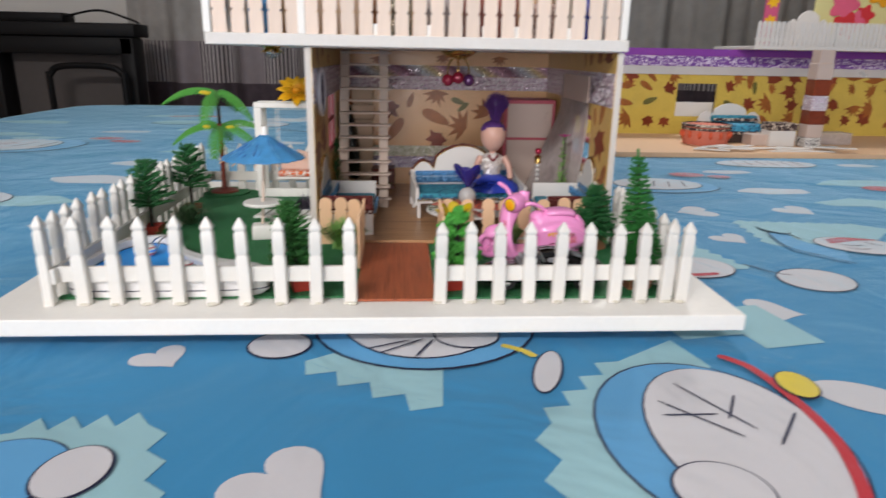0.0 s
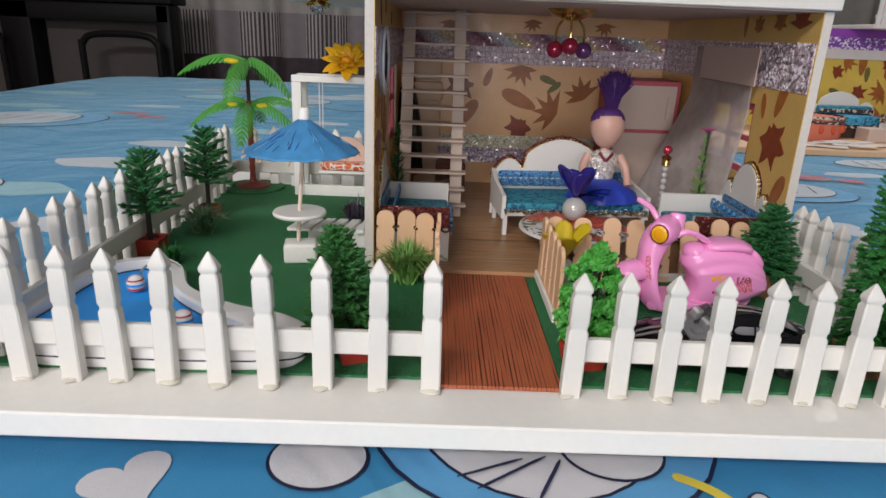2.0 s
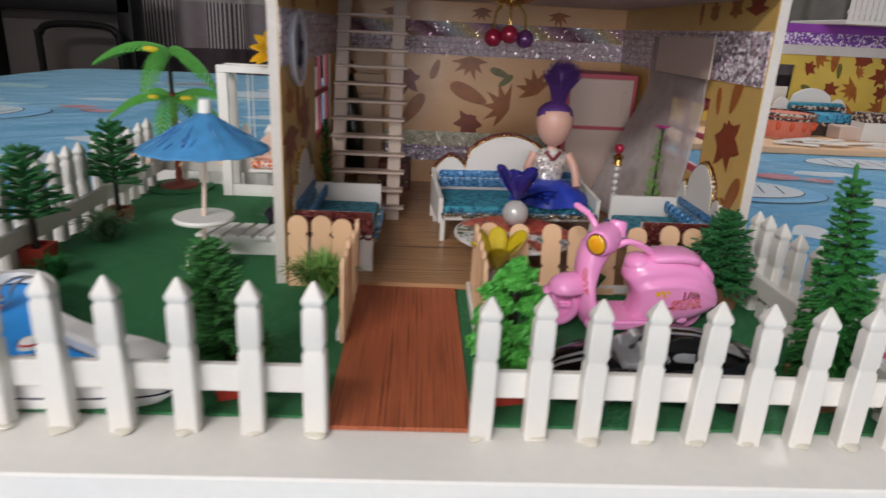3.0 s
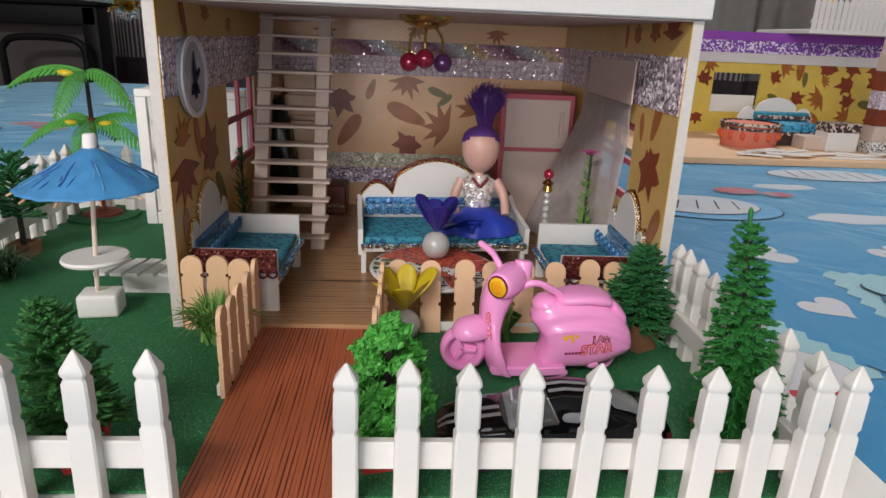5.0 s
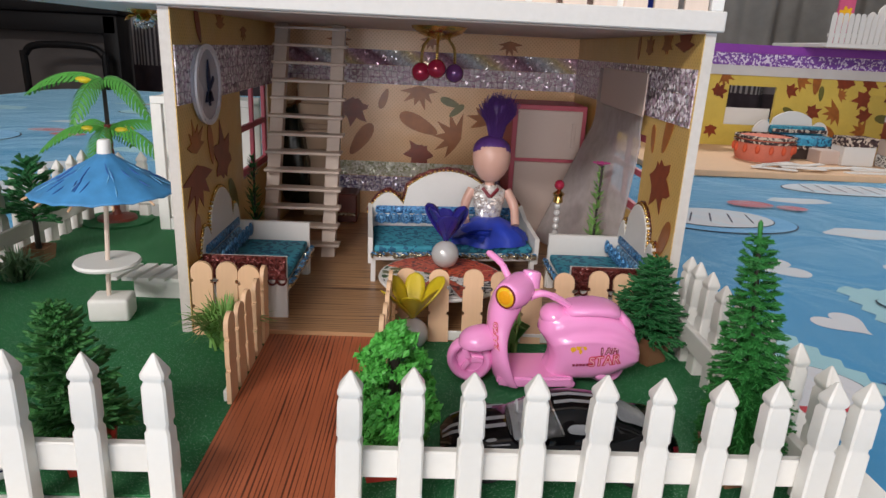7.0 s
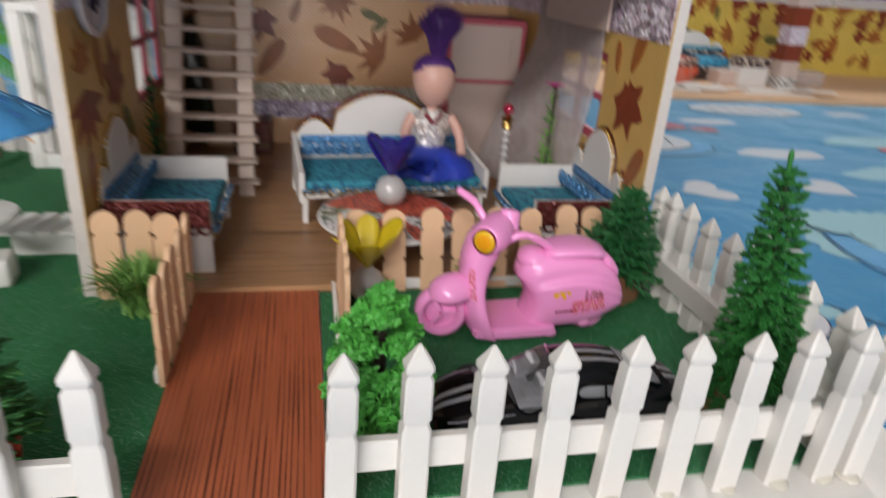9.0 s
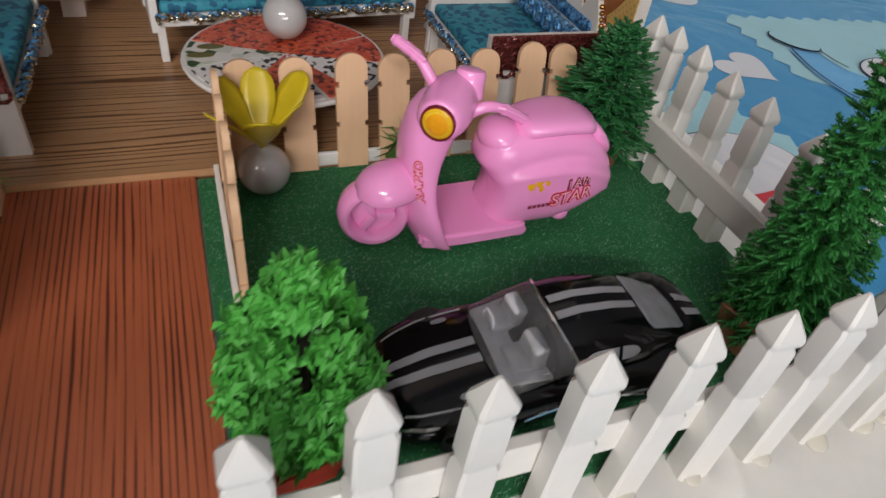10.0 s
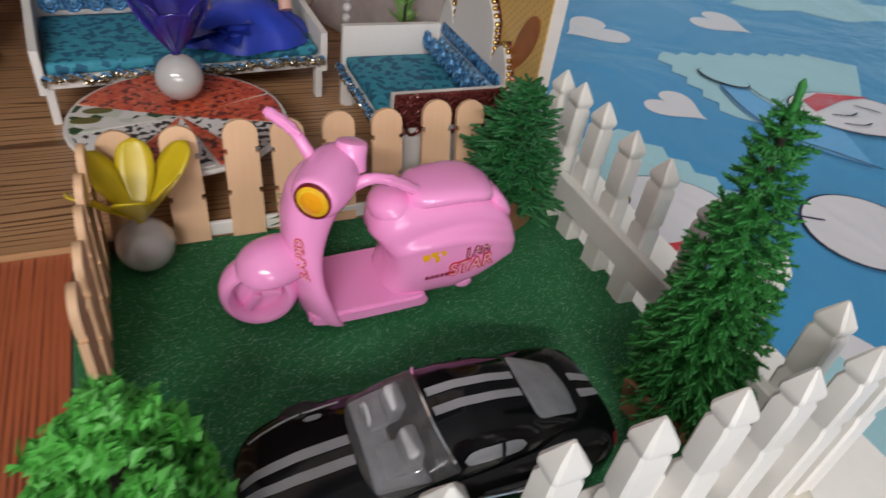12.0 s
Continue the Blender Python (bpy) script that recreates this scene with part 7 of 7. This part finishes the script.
    bm = lathe(B(), [(0.0050, -0.0040), (0.0046, 0.0), (0.0046, 0.0026), (0.0041, 0.0036), (0.0028, 0.0041), (0.0005, 0.0041)], (0, 0, 0), 24)
    bm.transform(q @ Matrix.Translation((0.0072, -0.0036, 0.0034)) @ Matrix.Rotation(radians(20), 4, "Y"))
    part("cap", bm, M_pink, head)
    lamp_at = q2 @ Matrix.Translation((-0.0107, 0, 0.0004)) @ Matrix.Rotation(radians(-90), 4, "Y") @ Matrix.Diagonal((1.14, 0.97, 1, 1))
    bm = lathe(B(), [(0.0046, 0.0), (0.0051, 0.0), (0.0050, 0.0008), (0.0046, 0.0009), (0.0046, 0.0)], (0, 0, 0), 36, False)
    bm.transform(lamp_at)
    part("lamp_ring", bm, M_darkred, head, "dark red ring")
    bm = lathe(B(), [(0.0047, 0.0002), (0.0038, 0.0009), (0.0024, 0.0014), (0.0010, 0.0016), (0.0003, 0.00165)], (0, 0, 0), 32)
    bm.transform(lamp_at)
    light = part("headlight", bm, M_orange, head, "round orange headlight", 80)
    for r, z, m in ((0.0042, 0.0011, mat("amber_lens", (1.0, 0.58, 0.03), 0.2, var=0.35, scale=900, coat=0.2)),):
        bm = lathe(B(), [(r, z - 0.0004), (r * 0.8, z), (r * 0.4, z + 0.0001), (0.0003, z + 0.00012)], (0, 0, 0), 24)
        bm.transform(lamp_at)
        ob = obj_of("lens_ring", mesh_from("lens_ring", bm, m, 80), light)
    for far in (0, 1):
        if far:
            line = [(0.001, -0.0042, 0.0020), (0.0025, -0.0078, 0.0060), (0.0044, -0.0120, 0.0094), (0.0062, -0.0200, 0.0122)]
            line = [(x, -y, z) for x, y, z in line]
        else:
            line = [(0.003, -0.0056, -0.0042), (0.005, -0.0100, -0.0020), (0.0085, -0.0150, -0.0036), (0.0135, -0.0226, -0.0094)]
        pts = smooth_line([q @ Vector(p) for p in line], 5)
        bar = part("handlebar", tube(B(), pts, [0.0019 - 0.0006 * k / 15 for k in range(16)], 12), M_pink, head, "", 60)
        part("grip", tube(B(), pts[9:], [0.0013, 0.0019, 0.0016, 0.0018, 0.0016, 0.0018, 0.0010], 12), M_pink, bar, "", 60)
        side = Vector((0.0006, -0.0022, 0.0006))
        part("lever", tube(B(), [pts[7], pts[9] + side, pts[12] + side, pts[14] + side * 0.9], [0.0006, 0.0007, 0.0006, 0.0005], 8), M_pink, bar)
    # print on the near side, laid round the flank
    ink, red, pale, gold = mat("dark_red_ink", (0.26, 0.02, 0.06), 0.4), mat("red_ink", (0.62, 0.03, 0.06), 0.4), mat("pale_pink_ink", (0.90, 0.50, 0.62), 0.4), mat("gold_ink", (0.80, 0.40, 0.01), 0.35)

    def laid(me, x, z, m, lift, slope=0.0):
        me.materials.append(m)
        for v in me.vertices:
            X, Z = x + v.co.x, z + v.co.y + slope * v.co.x
            hw, z0, zl, hu, zt = at(RB, X)
            v.co = (X, -hw * (1.004 - 0.55 * max(0.0, abs(Z - (z0 + zl) / 2) / (zl - z0) - 0.12) ** 2.0) - lift - 0.5 * v.co.z, Z)
        return obj_of("lettering", me, body, "printed word")

    for word, size, x, z in (("I AM", 0.0044, 0.0305, 0.0232), ("STAR", 0.0066, 0.0285, 0.0181)):
        laid(lettering(word, size, 0.0001, 0.00042), x, z, red if word == "STAR" else ink, 0.0003, 0.10)
        laid(lettering(word, size, 0.0001, -0.00010), x, z, pale, 0.0005, 0.10)
    bars = B()
    for k in range(6):
        box(bars, (-0.0046 + 0.0016 * k, -0.0006, -0.0001), (-0.0034 + 0.0016 * k, 0.0006, 0.0001))
    laid(mesh_from("print_bar", bars, [], 35), 0.0178, 0.0158, ink, 0.0002, 0.10).name = "print_bar"
    rr = random.Random(8)
    for dx, dz, r in ((-0.0022, -0.0004, 0.0011), (-0.0002, 0.0008, 0.0012), (0.0016, 0.0016, 0.0009), (0.0004, -0.0010, 0.0008), (0.0022, 0.0002, 0.0006)):
        bm = B()
        bm.faces.new([bm.verts.new((1.25 * (dx + r * rr.uniform(0.7, 1.4) * math.cos(a)), 1.25 * (dz + r * rr.uniform(0.7, 1.4) * math.sin(a)), 0)) for a in (6.2832 * k / 9 for k in range(9))])
        ob = laid(mesh_from("print_mark", bm, [], 35), 0.0158, 0.0238, gold, 0.0003)
        ob.name, ob["label"] = "print_mark", "gold print mark"
    # slanting word down the edge of the leg shield
    for swell, m, lift in ((0.00032, red, 0.0001), (-0.00008, pale, 0.0003)):
        me = lettering("RAPID", 0.0050, 0.0001, swell)
        me.materials.append(m)
        for v in me.vertices:
            z, across = 0.0275 + 0.96 * v.co.x, v.co.y - 0.0002
            hw, hx = at([(r[0], r[2], r[3]) for r in SH], z)
            cx = at([(r[0], r[1]) for r in SH], z)[0]
            a = radians(-122) - across / 0.0095
            out = Vector((cx + hx * math.copysign(abs(math.cos(a)) ** 0.8, math.cos(a)) + 0.0050 * max(0, 1 - z / 0.036) * math.sin(a) ** 2, hw * math.copysign(abs(math.sin(a)) ** 0.8, math.sin(a)), z))
            v.co = out + Vector((-0.4, -0.9, 0.1)) * (lift + 0.5 * v.co.z)
        obj_of("lettering", me, shield, "printed word")
    return s


sc = build_scooter()
sc.matrix_basis = pose(0.0826, 0.5195, GZ, 0, 0, 1.0) @ Matrix.Diagonal((0.985, 0.97, 1.005, 1))


# ---- car ----
def build_car():
    s = thing("toy_car", (0, 0, 0), "glossy black toy sports car with grey racing stripes", "toy car")
    L = 0.0505

    def lerp_table(tab, x):
        xs, ys = [a for a, _ in tab], [b for _, b in tab]
        return float(np.interp(x, xs, ys))

    HW = [(-L, 0.0105), (-0.047, 0.0150), (-0.042, 0.0172), (-0.034, 0.0186), (-0.02, 0.0184), (0.0, 0.0180), (0.02, 0.0186), (0.034, 0.0193), (0.043, 0.0180), (0.048, 0.0150), (L, 0.0105)]
    ZT = [(-L, 0.0095), (-0.046, 0.0128), (-0.036, 0.0158), (-0.024, 0.0178), (-0.01, 0.0190), (0.01, 0.0195), (0.03, 0.0212), (0.042, 0.0214), (0.048, 0.0195), (L, 0.0165)]

    def skin(x, t, d=0.0):
        """A point of the body: t turns from the top (0) to the sides (1, -1) and the underside (2)."""
        hw, zt, zb = lerp_table(HW, x), lerp_table(ZT, x), 0.0042
        a = t * math.pi / 2
        e = 0.62
        y = (hw + d) * math.copysign(abs(math.sin(a)) ** e, math.sin(a))
        zc = zb + (zt - zb) * 0.42
        z = zc + ((zt - zc + d) if math.cos(a) > 0 else (zc - zb)) * math.copysign(abs(math.cos(a)) ** e, math.cos(a))
        return Vector((x, y, z))

    CW = [(-0.024, 0.0150), (-0.01, 0.0152), (0.005, 0.0146), (0.022, 0.0140), (0.040, 0.0105)]
    CT = [(-0.024, 0.0172), (-0.018, 0.0202), (-0.010, 0.0262), (-0.004, 0.0292), (0.004, 0.0305), (0.014, 0.0300), (0.022, 0.0285), (0.030, 0.0258), (0.037, 0.0226), (0.040, 0.0208)]

    def cabin(x, t, d=0.0):
        hw, zt, zb = lerp_table(CW, x), lerp_table(CT, x), 0.0150
        a = t * math.pi / 2
        y = (hw * (1 - 0.13 * (1 - abs(t))) + d) * math.copysign(abs(math.sin(a)) ** 0.55, math.sin(a))
        return Vector((x, y, zb + (zt - zb + d) * max(0.0, math.cos(a)) ** 0.55))

    def patch(fn, x0, x1, t0, t1, d, nx=10, nt=8, skew=0.0):
        bm = B()
        g = [[bm.verts.new(fn(x0 + (x1 - x0) * i / nx + skew * abs(t0 + (t1 - t0) * j / nt) ** 2, t0 + (t1 - t0) * j / nt, d)) for j in range(nt + 1)] for i in range(nx + 1)]
        for i in range(nx):
            for j in range(nt):
                bm.faces.new((g[i][j], g[i + 1][j], g[i + 1][j + 1], g[i][j + 1]))
        return bm

    def pane(fn, x0, x1, t0, t1, d, n=14, square=3.2):
        """A patch with round corners."""
        bm, tm = B(), (t0 + t1) / 2
        g = []
        for i in range(n + 1):
            u = -1 + 2 * i / n
            w = (1 - abs(u) ** square) ** 0.5 * (t1 - t0) / 2 + 1e-4
            g.append([bm.verts.new(fn(x0 + (x1 - x0) * i / n, tm + w * (-1 + 2 * j / 8), d)) for j in range(9)])
        for a, b in zip(g, g[1:]):
            for j in range(8):
                bm.faces.new((a[j], b[j], b[j + 1], a[j + 1]))
        return bm

    xs = list(np.linspace(-L, L, 40))
    body = part("body", loft(B(), [[skin(x, t) for t in np.linspace(-2, 2, 33)[:-1]] for x in xs]), M_black, s, "", 50)
    roof = part("cabin", loft(B(), [[cabin(x, t) for t in np.linspace(-1, 1, 23)] for x in np.linspace(-0.0060, 0.040, 26)]), M_black, s, "", 50)
    for k in (-1, 1):
        (t0, t1), (c0, c1) = sorted((k * 0.0099, k * 0.0538)), sorted((k * 0.0130, k * 0.0700))
        part("racing_stripe", patch(skin, -0.0495, -0.0225, t0, t1, 0.0002, 14, 2), M_stripe, body, "grey racing stripe", 80)
        part("racing_stripe", patch(cabin, -0.003, 0.0215, c0, c1, 0.0002, 14, 2), M_stripe, roof, "grey racing stripe", 80)
        part("racing_stripe", patch(skin, 0.0412, 0.0490, t0, t1, 0.0002, 8, 2), M_stripe, body, "grey racing stripe", 80)
    part("interior", box(B(), (-0.0200, -0.0125, 0.0120), (-0.0062, 0.0125, 0.0188), 0.001), M_seat, s, "grey moulded interior")
    for sy in (-1, 1):
        bm = box(B(), (-0.0118, sy * 0.0062 - 0.0042, 0.0185), (-0.0072, sy * 0.0062 + 0.0042, 0.0262), 0.0014, 3)
        box(bm, (-0.0170, sy * 0.0062 - 0.0042, 0.0180), (-0.0105, sy * 0.0062 + 0.0042, 0.0205), 0.0010, 2)
        part("car_seat", bm, M_seat, s)
    part("steering_wheel", tube(B(), [(-0.0172, 0.0062 + 0.0030 * math.cos(a), 0.0210 + 0.0028 * math.sin(a)) for a in (6.2832 * k / 14 for k in range(15))], 0.0005, 5), M_seat, s)
    part("windscreen", patch(cabin, -0.0222, -0.0045, -0.86, 0.86, 0.00035, 10, 14, 0.006), M_screen, roof, "smoky grey windscreen", 80)
    part("windscreen_frame", tube(B(), [cabin(-0.0045 + 0.006 * t * t, t, 0.0004) for t in np.linspace(-0.82, 0.82, 16)], 0.0005, 5), M_chrome, roof)
    part("rear_window", pane(cabin, 0.0222, 0.0385, -0.42, 0.42, 0.0003, 20, 9.0), M_smoke, roof, "smoky grey rear window", 80)
    for sy in (-1, 1):
        win = part("side_window", pane(cabin, 0.0010, 0.0185, *sorted((sy * 0.64, sy * 0.84)), 0.0003, 16, 5.0), M_smoke, roof, "smoky grey side window", 80)
        part("window_post", patch(cabin, 0.0112, 0.0122, *sorted((sy * 0.63, sy * 0.85)), 0.0006, 1, 4), M_black, win)
        part("headlamp", pane(skin, -0.0480, -0.0385, *sorted((sy * 0.64, sy * 0.72)), 0.0003), M_chrome, body, "narrow silver headlamp", 80)
        part("bonnet_line", tube(B(), [skin(x, sy * (0.42 + 0.006 * k), 0.0001) for k, x in enumerate(np.linspace(-0.046, -0.022, 8))], 0.0003, 4), M_stripe, body)
        part("bonnet_vent", pane(skin, -0.0320, -0.0270, *sorted((sy * 0.27, sy * 0.35)), 0.0003, 8), M_smoke, body)
        part("door_line", tube(B(), [skin(x, sy * 0.92, 0.0002) for x in np.linspace(-0.012, 0.024, 8)], 0.0003, 4), M_stripe, body)
        part("sill_line", tube(B(), [skin(x, sy * (0.98 - 0.10 * math.sin(3.14 * (x + 0.016) / 0.036)), 0.0002) for x in np.linspace(-0.016, 0.020, 12)], 0.0004, 5), M_chrome, body)
        part("tail_lamp", patch(skin, 0.0455, 0.0490, sy * 0.55, sy * 0.80, 0.0003, 3, 3), M_darkred, body, "dark red tail lamp", 80)
        for x in (-0.031, 0.031):
            bm = lathe(B(), [(0.004, -0.003), (0.0072, -0.003), (0.0078, -0.002), (0.0078, 0.002), (0.0072, 0.003), (0.004, 0.003), (0.004, -0.003)], (0, 0, 0), 26, False)
            bm.transform(Matrix.Translation((x, sy * 0.0150, 0.0080)) @ Matrix.Rotation(radians(90), 4, "X"))
            wh = part("wheel", bm, M_tyre, s, "black tyre")
            bm = lathe(B(), [(0.0004, -0.0022), (0.0046, -0.0022), (0.0046, 0.0022), (0.0004, 0.0022)], (0, 0, 0), 20)
            for k in range(5):
                box(bm, (-0.0007, 0.0008, -0.0029), (0.0007, 0.0050, 0.0029), 0.0002, 1, Matrix.Rotation(6.2832 * k / 5, 4, "Z"))
            bm.transform(Matrix.Translation((x, sy * 0.0150, 0.0080)) @ Matrix.Rotation(radians(90), 4, "X"))
            part("rim", bm, M_chrome, wh, "silver spoked rim")
    return s


car = build_car()
car.matrix_basis = pose(0.0782, 0.4545, GZ, 0, 0, -1) @ Matrix.Diagonal((0.91, 1.0, 0.93, 1))

# ---- the second model house, further back on the bed ----
FH = SHEET
fh = thing("model_house", (0.9, 1.42, FH), "second handmade model house with yellow leaf paper and purple trim", "model house")
part("base_board", box(B(), (0.40, 1.255, FH), (1.50, 1.66, FH + 0.010), 0.0008, 1), M_stick, fh, "pale wooden base board")
FZ2 = FH + 0.010
WYB = 1.585
bm = B()
a, b, c, d = 0.648, 0.748, 0.031, 0.110
framed(bm, (0.40, 1.50, FZ2, 0.190), (a, b, c, d), lambda u, v, w: (u, w, v), WYB, WYB + 0.006)
fw = part("back_wall", bm, M_yellowpaper, fh, "yellow leaf-print wall with a cut-out window")
part("silver_strip", box(B(), (0.40, WYB - 0.004, 0.131), (1.50, WYB - 0.0005, 0.1500)), mat("silver_tape", (0.70, 0.67, 0.65), 0.3, 0.3, scale=60), fw)
part("lace_strip", box(B(), (0.40, WYB - 0.005, 0.1503), (1.50, WYB - 0.0005, 0.1740)), M_purplelace, fw, "purple strip with white lace flowers")
part("purple_strip", box(B(), (0.40, WYB - 0.006, 0.1743), (1.50, WYB - 0.0005, 0.1910)), M_purple, fw, "purple card strip")
rng = random.Random(17)
x = 0.42
row = 0
while x < 1.45:
    for z in (0.025, 0.062, 0.100, 0.122):
        px, pz = x + rng.uniform(-0.01, 0.01), z + rng.uniform(-0.008, 0.008)
        if a - 0.015 < px < b + 0.015 and c - 0.015 < pz < d + 0.015:
            continue
        k = rng.random()
        s = rng.uniform(0.018, 0.031)
        pts = maple(px, pz, s, rng.uniform(0, 360), rng) if k < 0.35 else splayed(px, pz, s * 1.1, rng.uniform(0, 360), rng) if k < 0.65 else blade(px, pz, s * 0.8, rng.uniform(0, 180))
        stuck(pts, "y", WYB - 0.0008, 0.0004, M_leaf1 if k < 0.35 else M_leaf2 if k < 0.85 else M_leaf3, fw)
    x += 0.052
part("window_card", box(B(), (a + 0.002, WYB + 0.008, c - 0.02), (b - 0.002, WYB + 0.011, c + 0.034)), M_white, fh, "white card behind the window")
# pillar, balcony and upper wall
pil = part("pillar", box(B(), (0.842, 1.345, FZ2), (0.874, 1.375, 0.1905), 0.0008, 1), M_wardrobe, fh)
z = FZ2 + 0.001
for k, (h, m) in enumerate(((0.022, M_print_bw), (0.028, M_wardrobe), (0.030, M_leaf1), (0.032, M_lilac), (0.034, M_leaf1), (0.034, M_wardrobe))):
    part("pillar_band", box(B(), (0.8405, 1.3435, z), (0.8755, 1.3765, z + h - 0.0015), 0.0008, 1), m, pil)
    z += h * 0.97
part("balcony_slab", box(B(), (0.78, 1.50, 0.1912), (1.50, 1.70, 0.1990), 0.0008, 1), M_white, fh)
bal = part("balcony_rail", box(B(), (0.782, 1.5035, 0.210), (1.50, 1.5065, 0.217)), M_white, fh)
SLAT = mesh_from("rail_slat", prism(B(), [(-0.0045, 0), (0.0045, 0), (0.0045, 0.049), (0.0025, 0.054), (-0.0025, 0.054), (-0.0045, 0.049)], "y", -0.001, 0.001), M_white)
for k in range(64):
    piece("rail_slat", SLAT, pose(0.787 + 0.0111 * k, 1.5020, 0.1991), bal)
up = part("upper_wall", box(B(), (0.972, 1.60, 0.1991), (1.50, 1.605, 0.42)), mat("cream_yellow_card", (0.72, 0.66, 0.30), 0.5, scale=40), fh)
for k in range(16):
    cx, cz, s = 1.01 + rng.uniform(0, 0.42), 0.245 + rng.uniform(0, 0.12), rng.uniform(0.016, 0.034)
    pts = [(cx + s * (1 + 0.22 * math.cos(5 * q)) * math.cos(q), cz + s * (1 + 0.22 * math.cos(5 * q)) * math.sin(q)) for q in (6.2832 * j / 30 for j in range(30))]
    part("printed_flower", prism(B(), pts, "y", 1.5985 - 0.0002 * k, 1.5990 - 0.0002 * k), (M_redprint, mat("rose_print", (0.75, 0.12, 0.22), 0.5), M_petal)[k % 3], up)
panel = part("flower_panel", box(B(), (0.826, 1.56, 0.1991), (0.858, 1.564, 0.42)), mat("pink_card", (0.62, 0.10, 0.22), 0.5), fh, "pink panel with daisies")
for k in range(3):
    part("printed_flower", prism(B(), [(0.8420 + 0.013 * (1 + 0.25 * math.cos(7 * q)) * math.cos(q), 0.255 + 0.045 * k + 0.013 * (1 + 0.25 * math.cos(7 * q)) * math.sin(q)) for q in (6.2832 * j / 36 for j in range(36))], "y", 1.5590, 1.5596), M_petal2, panel)
bed2 = thing("toy_bed", (0.955, 1.56, 0.1991), "white toy bed with a scalloped head on the far balcony", "toy bed")
part("headboard", prism(B(), [(0.955 + x * 1.0, 0.1991 + z * 1.0) for x, z in sofa_back(0.10, 0.085)], "y", 1.59, 1.594), M_white, bed2)
part("mattress", box(B(), (0.905, 1.515, 0.1991), (1.005, 1.589, 0.225), 0.004), M_white, bed2)
sprig(0.975, 1.512, 0.1991, 0.050, 0.012, M_leafdark, "tiny dark plant behind the far balcony rail", "tiny_plant", seed=9)

# furniture of the far room
M_chain = mottled("chain_braid", [(0.03, 0.015, 0.015), (0.06, 0.03, 0.03), (0.55, 0.45, 0.36)], 260, 0.6)
pf = thing("pouf", (0.645, 1.40, FZ2), "orange fabric pouf with braided trim in the far model house", "pouf")
part("base", lathe(B(), [(0.02, FZ2), (0.046, FZ2), (0.050, FZ2 + 0.018), (0.050, FZ2 + 0.036), (0.045, FZ2 + 0.042), (0.01, FZ2 + 0.044)], (0.645, 1.40, 0), 28), mat("orange_felt", (0.60, 0.17, 0.11), 0.8, var=0.3), pf)
for z0 in (FZ2 + 0.031, FZ2 + 0.0385):
    part("braid", lathe(B(), [(0.0480, z0), (0.0525, z0 + 0.001), (0.0525, z0 + 0.005), (0.0470, z0 + 0.006)], (0.645, 1.40, 0), 28, False), M_chain, pf, "dark and pale braided trim")
for k in range(14):
    q = 6.2832 * k / 14
    part("tassel", ball(B(), (0.645 + 0.0505 * math.cos(q), 1.40 + 0.0505 * math.sin(q), FZ2 + 0.022), 0.006, (0.7, 0.7, 1.3), 8, 6), mat("orange_tassel", (0.62, 0.10, 0.04), 0.8), pf, "", 80)
ch = thing("toy_daybed", (0.735, 1.46, FZ2), "blue toy daybed with white scalloped back in the far house", "toy bed")
part("headboard", prism(B(), [(0.740 + x, FZ2 + z) for x, z in sofa_back(0.15, 0.082)], "y", 1.49, 1.494), M_white, ch)
part("base", box(B(), (0.690, 1.42, FZ2), (0.800, 1.489, FZ2 + 0.022), 0.001, 1), mat("dark_trim", (0.05, 0.03, 0.025), 0.5), ch)
part("mattress", box(B(), (0.692, 1.418, FZ2 + 0.022), (0.798, 1.489, FZ2 + 0.040), 0.004), mottled("sky_blue_lace", [(0.05, 0.34, 0.52), (0.04, 0.26, 0.44), (0.015, 0.08, 0.16)], 240, 0.7), ch)
part("trim", box(B(), (0.689, 1.4165, FZ2 + 0.0185), (0.801, 1.4195, FZ2 + 0.0255), 0.0006, 1), M_chain, ch)
part("trim", box(B(), (0.692, 1.466, FZ2 + 0.043), (0.798, 1.4685, FZ2 + 0.050), 0.0006, 1), M_chain, ch)
part("bolster", box(B(), (0.692, 1.468, FZ2 + 0.040), (0.798, 1.488, FZ2 + 0.056), 0.005), M_teal, ch)
for x0, x1, y0, h, m, lab in ((0.770, 0.828, 1.36, 0.034, M_white, "white toy box with braided lid in the far house"), (0.735, 0.772, 1.37, 0.024, M_wardrobe, "small pale toy box in the far house"), (0.905, 0.985, 1.40, 0.026, M_tulle, "clear plastic tray in the far house")):
    bx = thing("toy_box", ((x0 + x1) / 2, y0 + 0.02, FZ2), lab, "toy box")
    part("body", box(B(), (x0, y0, FZ2), (x1, y0 + 0.04, FZ2 + h), 0.001, 1), m, bx)
    if m is M_white:
        part("lid", box(B(), (x0 - 0.001, y0 - 0.001, FZ2 + h), (x1 + 0.001, y0 + 0.041, FZ2 + h + 0.016), 0.001, 1), M_chain, bx, "dark braided lid")
STRIP = mesh_from("card_strip", box(B(), (-0.035, -0.006, 0), (0.035, 0.006, 0.002), 0.0003, 1), M_white)
for k in range(16):
    ob = new("card_strip", STRIP)
    ob.matrix_basis = pose(0.60 + 0.30 * rng.random(), 1.275 + 0.07 * rng.random(), FZ2 + 0.0001 + 0.0021 * (k % 4), 0, 0, rng.uniform(-35, 35))
    tagged(ob, "loose white card strip lying on the far base board", "card strip", "card strips")
